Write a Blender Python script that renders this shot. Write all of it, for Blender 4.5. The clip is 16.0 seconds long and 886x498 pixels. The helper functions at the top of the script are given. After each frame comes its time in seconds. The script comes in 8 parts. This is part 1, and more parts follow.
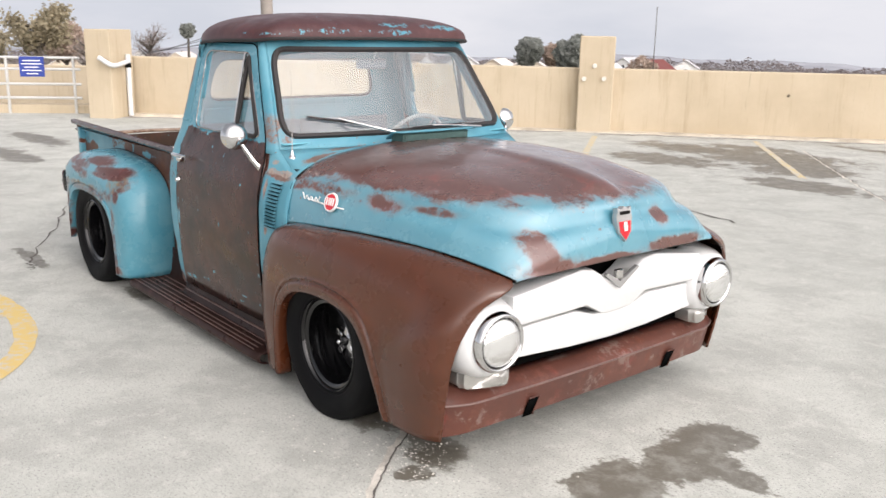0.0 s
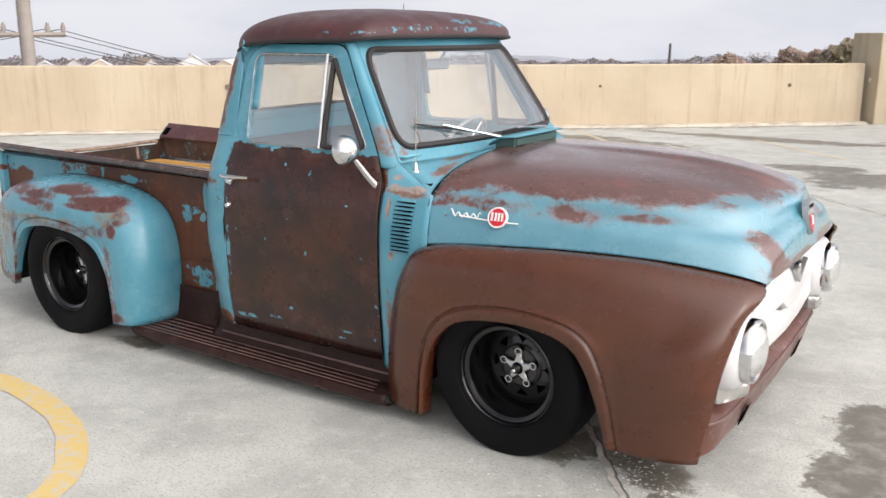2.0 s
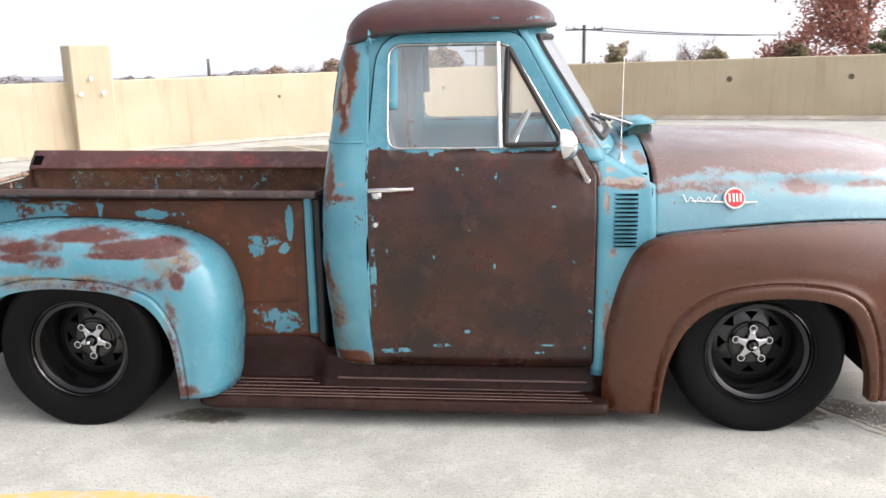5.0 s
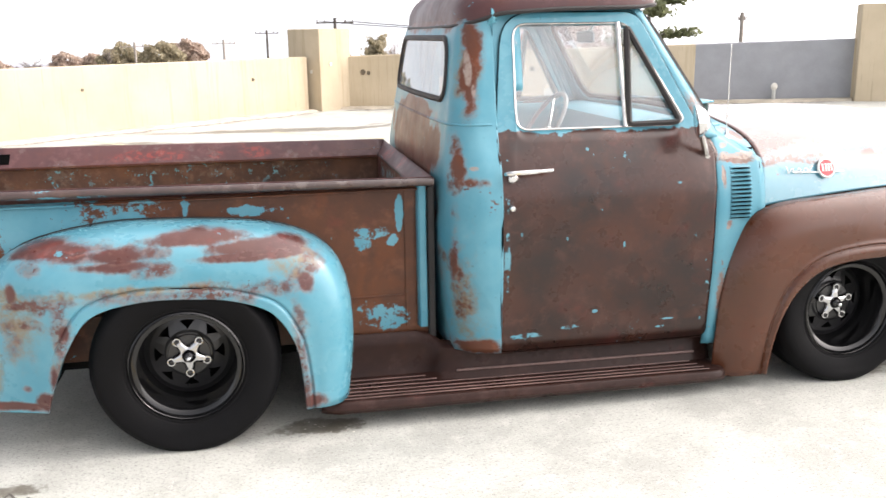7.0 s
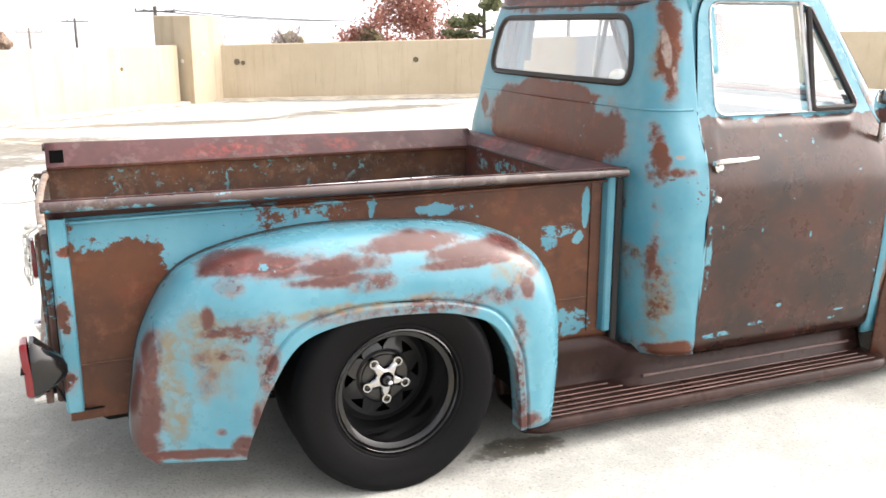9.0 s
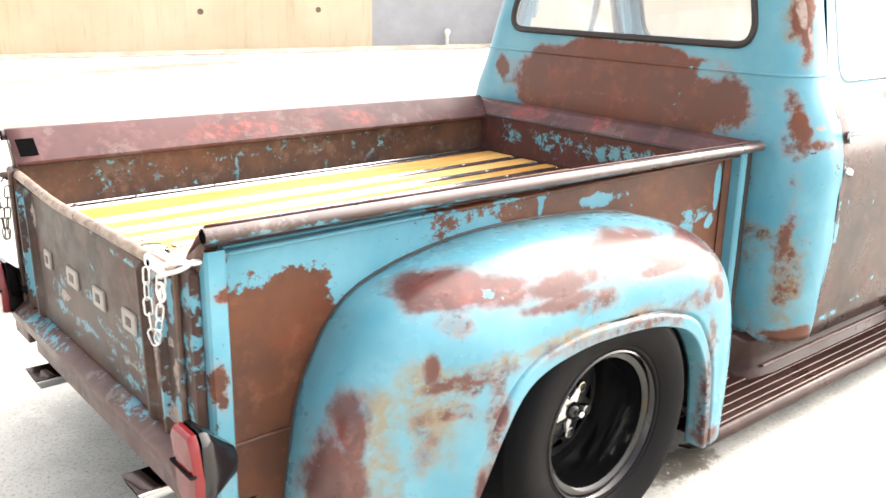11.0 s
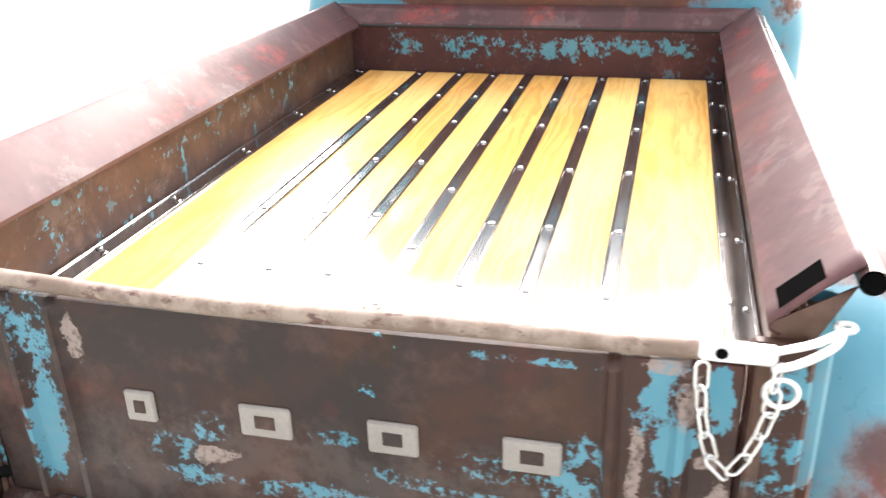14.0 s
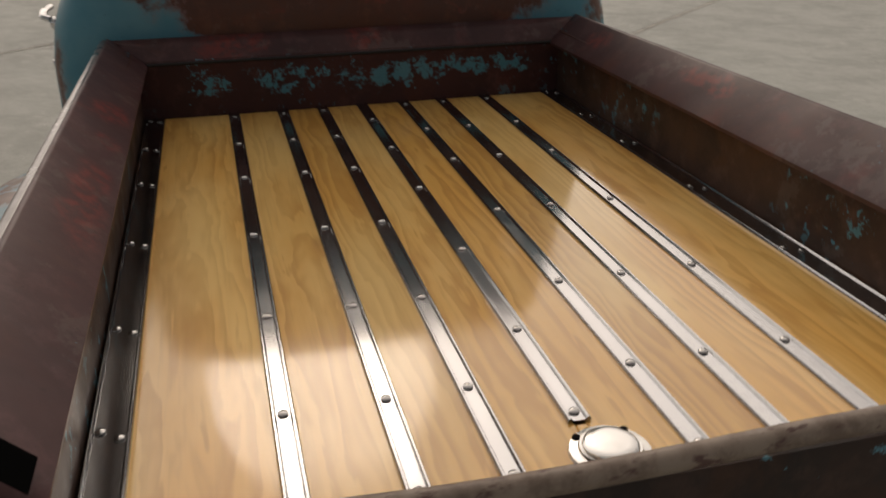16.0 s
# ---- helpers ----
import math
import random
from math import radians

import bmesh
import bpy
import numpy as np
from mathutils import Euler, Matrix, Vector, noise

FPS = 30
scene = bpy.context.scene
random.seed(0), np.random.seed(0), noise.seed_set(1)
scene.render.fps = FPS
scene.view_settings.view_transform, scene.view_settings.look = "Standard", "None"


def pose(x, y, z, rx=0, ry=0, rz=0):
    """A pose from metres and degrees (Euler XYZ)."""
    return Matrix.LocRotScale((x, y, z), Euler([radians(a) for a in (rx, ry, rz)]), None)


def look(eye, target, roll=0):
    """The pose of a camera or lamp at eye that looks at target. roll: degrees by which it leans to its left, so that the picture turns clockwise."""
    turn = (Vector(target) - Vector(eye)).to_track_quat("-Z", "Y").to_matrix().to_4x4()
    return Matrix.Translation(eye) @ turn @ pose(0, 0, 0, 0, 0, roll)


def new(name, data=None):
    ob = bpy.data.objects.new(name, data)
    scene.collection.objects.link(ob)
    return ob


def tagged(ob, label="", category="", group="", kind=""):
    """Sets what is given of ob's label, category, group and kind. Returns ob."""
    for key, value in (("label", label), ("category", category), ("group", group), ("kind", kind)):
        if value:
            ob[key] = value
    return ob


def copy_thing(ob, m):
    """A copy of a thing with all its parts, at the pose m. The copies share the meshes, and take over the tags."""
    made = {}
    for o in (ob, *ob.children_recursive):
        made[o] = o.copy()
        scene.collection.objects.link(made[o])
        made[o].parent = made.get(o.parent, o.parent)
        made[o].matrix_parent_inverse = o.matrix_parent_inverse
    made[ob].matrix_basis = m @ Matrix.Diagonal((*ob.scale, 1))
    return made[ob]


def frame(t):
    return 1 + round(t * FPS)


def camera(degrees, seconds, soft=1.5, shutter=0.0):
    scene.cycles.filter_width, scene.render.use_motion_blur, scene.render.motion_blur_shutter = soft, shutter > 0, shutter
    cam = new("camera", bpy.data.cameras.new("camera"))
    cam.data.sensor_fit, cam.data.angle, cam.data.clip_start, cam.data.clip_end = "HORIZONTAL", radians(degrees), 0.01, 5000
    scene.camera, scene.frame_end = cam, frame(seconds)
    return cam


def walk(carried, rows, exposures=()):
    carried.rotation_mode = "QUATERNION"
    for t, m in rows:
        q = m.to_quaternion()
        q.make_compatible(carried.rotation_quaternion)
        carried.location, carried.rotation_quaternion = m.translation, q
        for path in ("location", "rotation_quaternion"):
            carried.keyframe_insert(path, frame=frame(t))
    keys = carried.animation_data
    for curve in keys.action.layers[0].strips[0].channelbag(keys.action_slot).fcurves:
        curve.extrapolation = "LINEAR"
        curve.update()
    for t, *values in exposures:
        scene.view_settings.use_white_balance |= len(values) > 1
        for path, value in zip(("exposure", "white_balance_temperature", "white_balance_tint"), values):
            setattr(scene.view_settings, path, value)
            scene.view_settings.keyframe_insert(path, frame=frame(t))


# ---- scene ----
cam = camera(52.8, 16.0, shutter=0.3)
PATH = [
    (0, (5.97, -2.905, 1.684), (4.484, -1.654, 1.21), 1.1),
    (0.5, (5.586, -3.086, 1.675), (4.191, -1.739, 1.185), 0.3),
    (1, (5.207, -3.37, 1.663), (3.935, -1.917, 1.143), 0.3),
    (1.5, (4.83, -3.623, 1.652), (3.666, -2.078, 1.143), 0.3),
    (2, (4.403, -3.821, 1.655), (3.341, -2.193, 1.184), 0.1),
    (2.5, (4.001, -4.051, 1.631), (3.071, -2.346, 1.152), -0.1),
    (3, (3.565, -4.195, 1.6), (2.795, -2.414, 1.115), -0.2),
    (3.5, (3.122, -4.286, 1.595), (2.512, -2.44, 1.124), -1.0),
    (4, (2.659, -4.408, 1.589), (2.19, -2.52, 1.125), -1.7),
    (6.5, (0.659, -4.252, 1.519), (0.955, -2.321, 1.091), -0.2),
    (7, (0.286, -4.191, 1.526), (0.682, -2.287, 1.057), -0.8),
    (7.5, (-0.046, -4.024, 1.518), (0.413, -2.133, 1.06), -0.4),
    (8, (-0.358, -3.859, 1.497), (0.207, -2.003, 1.011), 0.1),
    (8.5, (-0.673, -3.685, 1.498), (0.01, -1.876, 0.984), -0.5),
    (9, (-0.942, -3.433, 1.476), (-0.174, -1.651, 0.989), -0.0),
    (11.5, (-1.88, -1.967, 1.45), (-0.561, -0.588, 0.85), 1.0),
    (12, (-2.017, -1.65, 1.429), (-0.629, -0.341, 0.83), 0.9),
    (12.5, (-2.105, -1.323, 1.431), (-0.603, -0.163, 0.802), 0.8),
    (13, (-2.182, -1.008, 1.442), (-0.531, -0.151, 0.708), -0.5),
    (13.5, (-2.112, -0.723, 1.428), (-0.348, -0.105, 0.717), -0.3),
    (14, (-2.023, -0.457, 1.444), (-0.259, 0.008, 0.625), -1.7),
    (14.5, (-1.964, -0.191, 1.441), (-0.129, -0.022, 0.664), -0.8),
    (15, (-1.921, 0.002, 1.445), (-0.067, 0.044, 0.698), -0.8),
    (15.5, (-1.76, 0.194, 1.442), (0.099, 0.018, 0.726), -0.9),
    (16, (-1.679, 0.41, 1.42), (0.096, -0.038, 0.616), -0.6),
]
EXPOSURES = [(t, s, k, 16) for t, s, k in ((0.0, -0.06, 6750), (4.0, 0.06, 6650), (6.5, 0.82, 6850), (7.5, 0.69, 6850), (8.5, 0.76, 6900), (9.0, 0.98, 6950), (11.5, 1.60, 7150), (12.5, 1.54, 7000), (13.5, 1.92, 6900), (14.0, 1.56, 6800), (14.5, 0.93, 6750), (15.0, -0.16, 6750), (15.5, -1.18, 7250), (16.0, -1.58, 7700))]
walk(cam, [(t, look(eye, target, roll)) for t, eye, target, roll in PATH], EXPOSURES)

# ---- world and light ----
world = bpy.data.worlds.new("sky")
scene.world = world
world.use_nodes = True
wt = world.node_tree
wt.nodes.clear()
w_out = wt.nodes.new("ShaderNodeOutputWorld")
w_bg = wt.nodes.new("ShaderNodeBackground")
w_sky = wt.nodes.new("ShaderNodeTexSky")
w_sky.sky_type = "NISHITA"
w_sky.sun_disc = False
SUN_EL, SUN_AZ = 31.5, -5.0            # degrees; azimuth counter-clockwise from +x
w_sky.sun_elevation = radians(SUN_EL)
w_sky.sun_rotation = radians(90.0 - SUN_AZ)
w_sky.dust_density = 4.0
w_tc = wt.nodes.new("ShaderNodeTexCoord")
w_map = wt.nodes.new("ShaderNodeMapping")
w_map.inputs["Scale"].default_value = (1.2, 1.2, 4.0)
w_noise = wt.nodes.new("ShaderNodeTexNoise")
w_noise.inputs["Scale"].default_value = 2.2
w_noise.inputs["Detail"].default_value = 5.0
w_noise.inputs["Roughness"].default_value = 0.55
w_ramp = wt.nodes.new("ShaderNodeValToRGB")
w_ramp.color_ramp.elements[0].position = 0.36
w_ramp.color_ramp.elements[0].color = (0.560, 0.618, 0.690, 1)
w_ramp.color_ramp.elements[1].position = 0.62
w_ramp.color_ramp.elements[1].color = (0.695, 0.738, 0.790, 1)
w_skymul = wt.nodes.new("ShaderNodeMix")
w_skymul.data_type = "RGBA"
w_skymul.inputs["Factor"].default_value = 0.82
w_scale = wt.nodes.new("ShaderNodeMix")
w_scale.data_type = "RGBA"
w_scale.blend_type = "MULTIPLY"
w_scale.inputs["Factor"].default_value = 1.0
w_scale.inputs[7].default_value = (0.10, 0.10, 0.10, 1)
wt.links.new(w_tc.outputs["Generated"], w_map.inputs["Vector"])
wt.links.new(w_map.outputs["Vector"], w_noise.inputs["Vector"])
wt.links.new(w_noise.outputs["Fac"], w_ramp.inputs["Fac"])
wt.links.new(w_sky.outputs["Color"], w_scale.inputs[6])
wt.links.new(w_scale.outputs[2], w_skymul.inputs[6])
wt.links.new(w_ramp.outputs["Color"], w_skymul.inputs[7])
# thin cloud glows round the veiled sun
_el, _az = radians(SUN_EL), radians(SUN_AZ)
SUN_DIR = Vector((math.cos(_el) * math.cos(_az), math.cos(_el) * math.sin(_az), math.sin(_el)))
w_dot = wt.nodes.new("ShaderNodeVectorMath")
w_dot.operation = "DOT_PRODUCT"
w_dot.inputs[1].default_value = SUN_DIR
wt.links.new(w_tc.outputs["Generated"], w_dot.inputs[0])
w_pos = wt.nodes.new("ShaderNodeMath")
w_pos.operation = "MAXIMUM"
w_pos.inputs[1].default_value = 0.0
wt.links.new(w_dot.outputs["Value"], w_pos.inputs[0])
# hazy bright band above the horizon, greyer cloud overhead
w_sep = wt.nodes.new("ShaderNodeSeparateXYZ")
wt.links.new(w_tc.outputs["Generated"], w_sep.inputs[0])
w_rise = wt.nodes.new("ShaderNodeMapRange")
w_rise.inputs["From Min"].default_value, w_rise.inputs["From Max"].default_value = 0.10, 0.48
w_rise.inputs["To Min"].default_value, w_rise.inputs["To Max"].default_value = 1.40, 0.74
wt.links.new(w_sep.outputs["Z"], w_rise.inputs["Value"])
w_over = wt.nodes.new("ShaderNodeVectorMath")
w_over.operation = "SCALE"
wt.links.new(w_skymul.outputs[2], w_over.inputs[0])
wt.links.new(w_rise.outputs["Result"], w_over.inputs["Scale"])
w_last = w_over.outputs["Vector"]
for w_power, w_amount in ((1.7, (2.3, 2.27, 2.24, 1)), (4.5, (2.0, 1.97, 1.94, 1)), (40.0, (0.6, 0.58, 0.55, 1))):
    w_pow = wt.nodes.new("ShaderNodeMath")
    w_pow.operation = "POWER"
    w_pow.inputs[1].default_value = w_power
    wt.links.new(w_pos.outputs[0], w_pow.inputs[0])
    w_add = wt.nodes.new("ShaderNodeMix")
    w_add.data_type, w_add.blend_type = "RGBA", "ADD"
    wt.links.new(w_pow.outputs[0], w_add.inputs["Factor"])
    wt.links.new(w_last, w_add.inputs[6])
    w_add.inputs[7].default_value = w_amount
    w_last = w_add.outputs[2]
w_bg.inputs["Strength"].default_value = 1.0
wt.links.new(w_last, w_bg.inputs["Color"])
wt.links.new(w_bg.outputs["Background"], w_out.inputs["Surface"])

sun_data = bpy.data.lights.new("sun", "SUN")
sun_data.energy = 0.5
sun_data.angle = radians(14)
sun_data.color = (1.0, 0.95, 0.88)
sun = new("sun", sun_data)
sun.matrix_world = look(SUN_DIR * 50, (0, 0, 0))


# ---- material helpers ----
def put(nt, socket, value):
    if isinstance(value, bpy.types.NodeSocket):
        nt.links.new(value, socket)
    elif isinstance(value, (tuple, list)) and len(value) == 3 and socket.type == "RGBA":
        socket.default_value = (*value, 1)
    else:
        socket.default_value = value


def n_math(nt, op, a, b=0.0, c=0.0, clamp=False):
    n = nt.nodes.new("ShaderNodeMath")
    n.operation, n.use_clamp = op, clamp
    put(nt, n.inputs[0], a), put(nt, n.inputs[1], b), put(nt, n.inputs[2], c)
    return n.outputs[0]


def n_vec(nt, op, a, b=(0, 0, 0)):
    n = nt.nodes.new("ShaderNodeVectorMath")
    n.operation = op
    put(nt, n.inputs[0], a), put(nt, n.inputs[1], b)
    return n.outputs["Value"] if op in ("LENGTH", "DOT_PRODUCT") else n.outputs["Vector"]


def n_mix(nt, fac, a, b, blend="MIX"):
    n = nt.nodes.new("ShaderNodeMix")
    n.data_type, n.blend_type = "RGBA", blend
    put(nt, n.inputs[0], fac), put(nt, n.inputs[6], a), put(nt, n.inputs[7], b)
    return n.outputs[2]


def n_noise(nt, vec, scale, detail=4.0, rough=0.55, distort=0.0):
    n = nt.nodes.new("ShaderNodeTexNoise")
    put(nt, n.inputs["Vector"], vec)
    n.inputs["Scale"].default_value, n.inputs["Detail"].default_value = scale, detail
    n.inputs["Roughness"].default_value, n.inputs["Distortion"].default_value = rough, distort
    return n.outputs["Fac"]


def n_step(nt, value, lo, hi, a=0.0, b=1.0):
    n = nt.nodes.new("ShaderNodeMapRange")
    n.interpolation_type = "SMOOTHSTEP"
    put(nt, n.inputs["Value"], value)
    n.inputs["From Min"].default_value, n.inputs["From Max"].default_value = lo, hi
    n.inputs["To Min"].default_value, n.inputs["To Max"].default_value = a, b
    return n.outputs["Result"]


def n_bump(nt, height, strength, distance):
    n = nt.nodes.new("ShaderNodeBump")
    n.inputs["Strength"].default_value, n.inputs["Distance"].default_value = strength, distance
    put(nt, n.inputs["Height"], height)
    return n.outputs["Normal"]


def start(name, space="Object"):
    m = bpy.data.materials.new(name)
    m.use_nodes = True
    nt = m.node_tree
    tc = nt.nodes.new("ShaderNodeTexCoord")
    return m, nt, nt.nodes["Principled BSDF"], tc.outputs[space]


def island_random(nt):
    return nt.nodes.new("ShaderNodeNewGeometry").outputs["Random Per Island"]


def object_random(nt):
    return nt.nodes.new("ShaderNodeObjectInfo").outputs["Random"]


def plain(name, color, rough=0.5, metal=0.0, vary=0.12, scale=14.0, bump=0.15, coat=0.0, spec=0.4):
    """A plain surface with grain at two scales."""
    m, nt, b, co = start(name)
    big, small = n_noise(nt, co, scale * 0.2), n_noise(nt, co, scale * 4, 3)
    k = n_math(nt, "ADD", n_math(nt, "MULTIPLY", big, 0.7), n_math(nt, "MULTIPLY", small, 0.3))
    lo, hi = [c * (1 - vary) for c in color], [min(1, c * (1 + vary)) for c in color]
    put(nt, b.inputs["Base Color"], n_mix(nt, n_step(nt, k, 0.3, 0.7), tuple(lo), tuple(hi)))
    put(nt, b.inputs["Roughness"], n_step(nt, big, 0.3, 0.7, rough * 0.85, min(1, rough * 1.15)))
    b.inputs["Metallic"].default_value = metal
    b.inputs["Coat Weight"].default_value = coat
    b.inputs["Specular IOR Level"].default_value = spec
    if bump:
        put(nt, b.inputs["Normal"], n_bump(nt, small, bump, 0.002))
    return m


TEAL, TEAL_PALE = (0.062, 0.232, 0.305), (0.108, 0.285, 0.352)
BROWN, BROWN_DARK = (0.108, 0.035, 0.017), (0.046, 0.021, 0.016)
MAROON, PRIMER = (0.060, 0.026, 0.028), (0.30, 0.040, 0.028)


def patina(name, worn=0.0, blobs=(), brown=BROWN, brown2=BROWN_DARK, chips=0.5, warp=1.15, freq=7.0, gloss=0.36, edge=0.10, salt=0.0, scuff=0.0, scuff_at=None, red_noise=0.10, shine=0.30, pale=0.3, grain=1.0, mottle=0.4, fray=1.0):
    """Old teal paint and brown primer. worn 0: teal ground, 1: brown ground.
    blobs: (x, y, z, rx, ry, rz, +1 brown, -1 teal, 2 red primer, 3 ochre rust stain, 4 pale scraped metal)."""
    m, nt, b, co = start(name)
    w1 = n_noise(nt, co, freq, 6, 0.62)
    w2 = n_noise(nt, co, freq * 5.5, 4, 0.6)
    w3 = n_noise(nt, co, freq * 19, 3, 0.65)
    wob = n_math(nt, "MULTIPLY", n_math(nt, "SUBTRACT", w1, 0.5), warp * 2.3)
    wob = n_math(nt, "ADD", wob, n_math(nt, "MULTIPLY", n_math(nt, "SUBTRACT", w2, 0.5), warp * 0.85 * fray))
    wob = n_math(nt, "ADD", wob, n_math(nt, "MULTIPLY", n_math(nt, "SUBTRACT", w3, 0.5), warp * 0.35 * fray))
    mask, rim, halo, red, ochre, scraped = float(worn), 0.0, 0.0, 0.0, 0.0, 0.0
    flake = n_step(nt, n_noise(nt, co, 26, 7, 0.72), 0.46, 0.53)
    for x, y, z, rx, ry, rz, sign, *soft in blobs:
        d = n_vec(nt, "LENGTH", n_vec(nt, "DIVIDE", n_vec(nt, "SUBTRACT", co, (x, y, z)), (rx, ry, rz)))
        k = soft[0] if soft else 1.0
        d = n_math(nt, "ADD", d, n_math(nt, "MULTIPLY", wob, k))
        s = n_step(nt, d, 1.0 + edge * k, 1.0 - edge * k)
        if sign < 0 and k > 1.15:
            s = n_math(nt, "MULTIPLY", s, flake)
        elif sign == 1 and k > 1.15:
            s = n_math(nt, "MULTIPLY", s, n_math(nt, "ADD", 0.3, n_math(nt, "MULTIPLY", flake, 0.7)))
        if sign == 3:
            ochre = n_math(nt, "MAXIMUM", ochre, n_step(nt, d, 1.25, 0.35))
            continue
        if sign == 4:
            scraped = n_math(nt, "MAXIMUM", scraped, s)
            continue
        if sign == 2:
            red = n_math(nt, "MAXIMUM", red, n_step(nt, d, 1.1, 0.6))
            continue
        if sign > 0:
            mask = n_math(nt, "MAXIMUM", mask, s)
            halo = n_math(nt, "MAXIMUM", halo, n_step(nt, d, 1.0 + 0.65 * k, 1.0))
        else:
            mask = n_math(nt, "MULTIPLY", mask, n_math(nt, "SUBTRACT", 1.0, s))
        ring = n_math(nt, "MULTIPLY", s, n_math(nt, "SUBTRACT", 1.0, n_step(nt, d, 1.0 - 0.02 * k, 1.0 - 0.2 * k)))
        rim = n_math(nt, "MAXIMUM", rim, ring)
    # chips, both ways
    c1 = n_noise(nt, co, 34, 5, 0.6)
    c2 = n_noise(nt, co, 3.1, 3, 0.5)
    near = n_math(nt, "MULTIPLY", halo, 0.035) if not isinstance(halo, float) else 0.0
    chip = n_step(nt, n_math(nt, "ADD", near, n_math(nt, "ADD", c1, n_math(nt, "MULTIPLY", n_math(nt, "SUBTRACT", c2, 0.5), 0.45))), 0.74 - 0.07 * chips, 0.77 - 0.07 * chips)
    if salt:
        s1 = n_noise(nt, co, 21, 6, 0.7)
        zone = n_step(nt, c2, 0.42, 0.62)
        chip = n_math(nt, "MAXIMUM", chip, n_math(nt, "MULTIPLY", zone, n_step(nt, s1, 0.60 - 0.1 * salt, 0.64 - 0.1 * salt)))
    mask = n_math(nt, "ABSOLUTE", n_math(nt, "SUBTRACT", mask, chip))
    teal = n_mix(nt, n_step(nt, n_noise(nt, co, 4.3, 5, 0.6), 0.3, 0.72), TEAL, TEAL_PALE)
    br = n_mix(nt, n_step(nt, n_noise(nt, co, 3.4, 6, 0.65), 0.35, 0.66), brown, brown2)
    br = n_mix(nt, n_math(nt, "MULTIPLY", n_step(nt, n_noise(nt, co, 11, 6, 0.68), 0.50, 0.70), mottle), br, tuple(min(1, 1.9 * c + 0.012) for c in brown))
    br = n_mix(nt, n_math(nt, "MULTIPLY", n_step(nt, n_noise(nt, co, 4.4, 6, 0.66, 0.5), 0.52, 0.70), mottle), br, (brown[0] * 1.5, brown[1] * 1.25, brown[2] * 0.8))
    br = n_mix(nt, n_math(nt, "MULTIPLY", n_step(nt, n_noise(nt, co, 5.2, 5, 0.6), 0.58, 0.72), red_noise), br, PRIMER)
    br = n_mix(nt, n_math(nt, "MULTIPLY", rim, n_step(nt, w1, 0.45, 0.65, 0.0, 0.55)), br, PRIMER)
    br = n_mix(nt, n_math(nt, "MULTIPLY", rim, n_step(nt, w2, 0.45, 0.62, 0.0, pale)), br, (0.25, 0.150, 0.125))
    br = n_mix(nt, n_math(nt, "MULTIPLY", red, n_step(nt, w2, 0.4, 0.62, 0.05, 0.5)), br, PRIMER)
    teal = n_mix(nt, n_math(nt, "MULTIPLY", halo, n_step(nt, w2, 0.35, 0.65, 0.05, 0.6)), teal, (0.215, 0.165, 0.150))
    if not isinstance(ochre, float):
        teal = n_mix(nt, n_math(nt, "MULTIPLY", ochre, n_step(nt, w2, 0.36, 0.62, 0.30, 0.78)), teal, (0.20, 0.135, 0.062))
    col = n_mix(nt, mask, teal, br)
    if scuff:
        sc = n_step(nt, n_math(nt, "ADD", n_noise(nt, co, 8, 6, 0.72), n_math(nt, "MULTIPLY", n_math(nt, "SUBTRACT", c2, 0.5), 0.5)), 0.56, 0.64)
        if scuff_at:
            sd = n_vec(nt, "LENGTH", n_vec(nt, "DIVIDE", n_vec(nt, "SUBTRACT", co, scuff_at[:3]), scuff_at[3:]))
            sc = n_math(nt, "MULTIPLY", n_step(nt, w1, 0.38, 0.60), n_step(nt, n_math(nt, "ADD", sd, n_math(nt, "MULTIPLY", wob, 0.5)), 1.15, 0.7))
        col = n_mix(nt, n_math(nt, "MULTIPLY", sc, scuff), col, (0.27, 0.24, 0.215))
    if not isinstance(scraped, float):
        col = n_mix(nt, n_math(nt, "MULTIPLY", scraped, n_step(nt, w2, 0.32, 0.55, 0.25, 0.9)), col, n_mix(nt, w1, (0.36, 0.31, 0.27), (0.24, 0.17, 0.15)))
    dirt = n_step(nt, n_noise(nt, co, 60, 3, 0.7), 0.66, 0.72)
    col = n_mix(nt, n_math(nt, "MULTIPLY", dirt, 0.35), col, (0.03, 0.02, 0.018))
    put(nt, b.inputs["Base Color"], col)
    put(nt, b.inputs["Roughness"], n_math(nt, "ADD", n_step(nt, w1, 0.3, 0.7, gloss - 0.06, gloss + 0.10), n_math(nt, "MULTIPLY", mask, 0.05)))
    b.inputs["Coat Weight"].default_value = shine * 0.65
    b.inputs["Specular IOR Level"].default_value = shine * 0.7
    b.inputs["Coat Roughness"].default_value = max(0.07, gloss - 0.09)
    put(nt, b.inputs["Normal"], n_bump(nt, n_math(nt, "ADD", n_math(nt, "MULTIPLY", mask, -0.5), n_math(nt, "MULTIPLY", w2, 0.25 * grain)), 0.25, 0.0015))
    return m


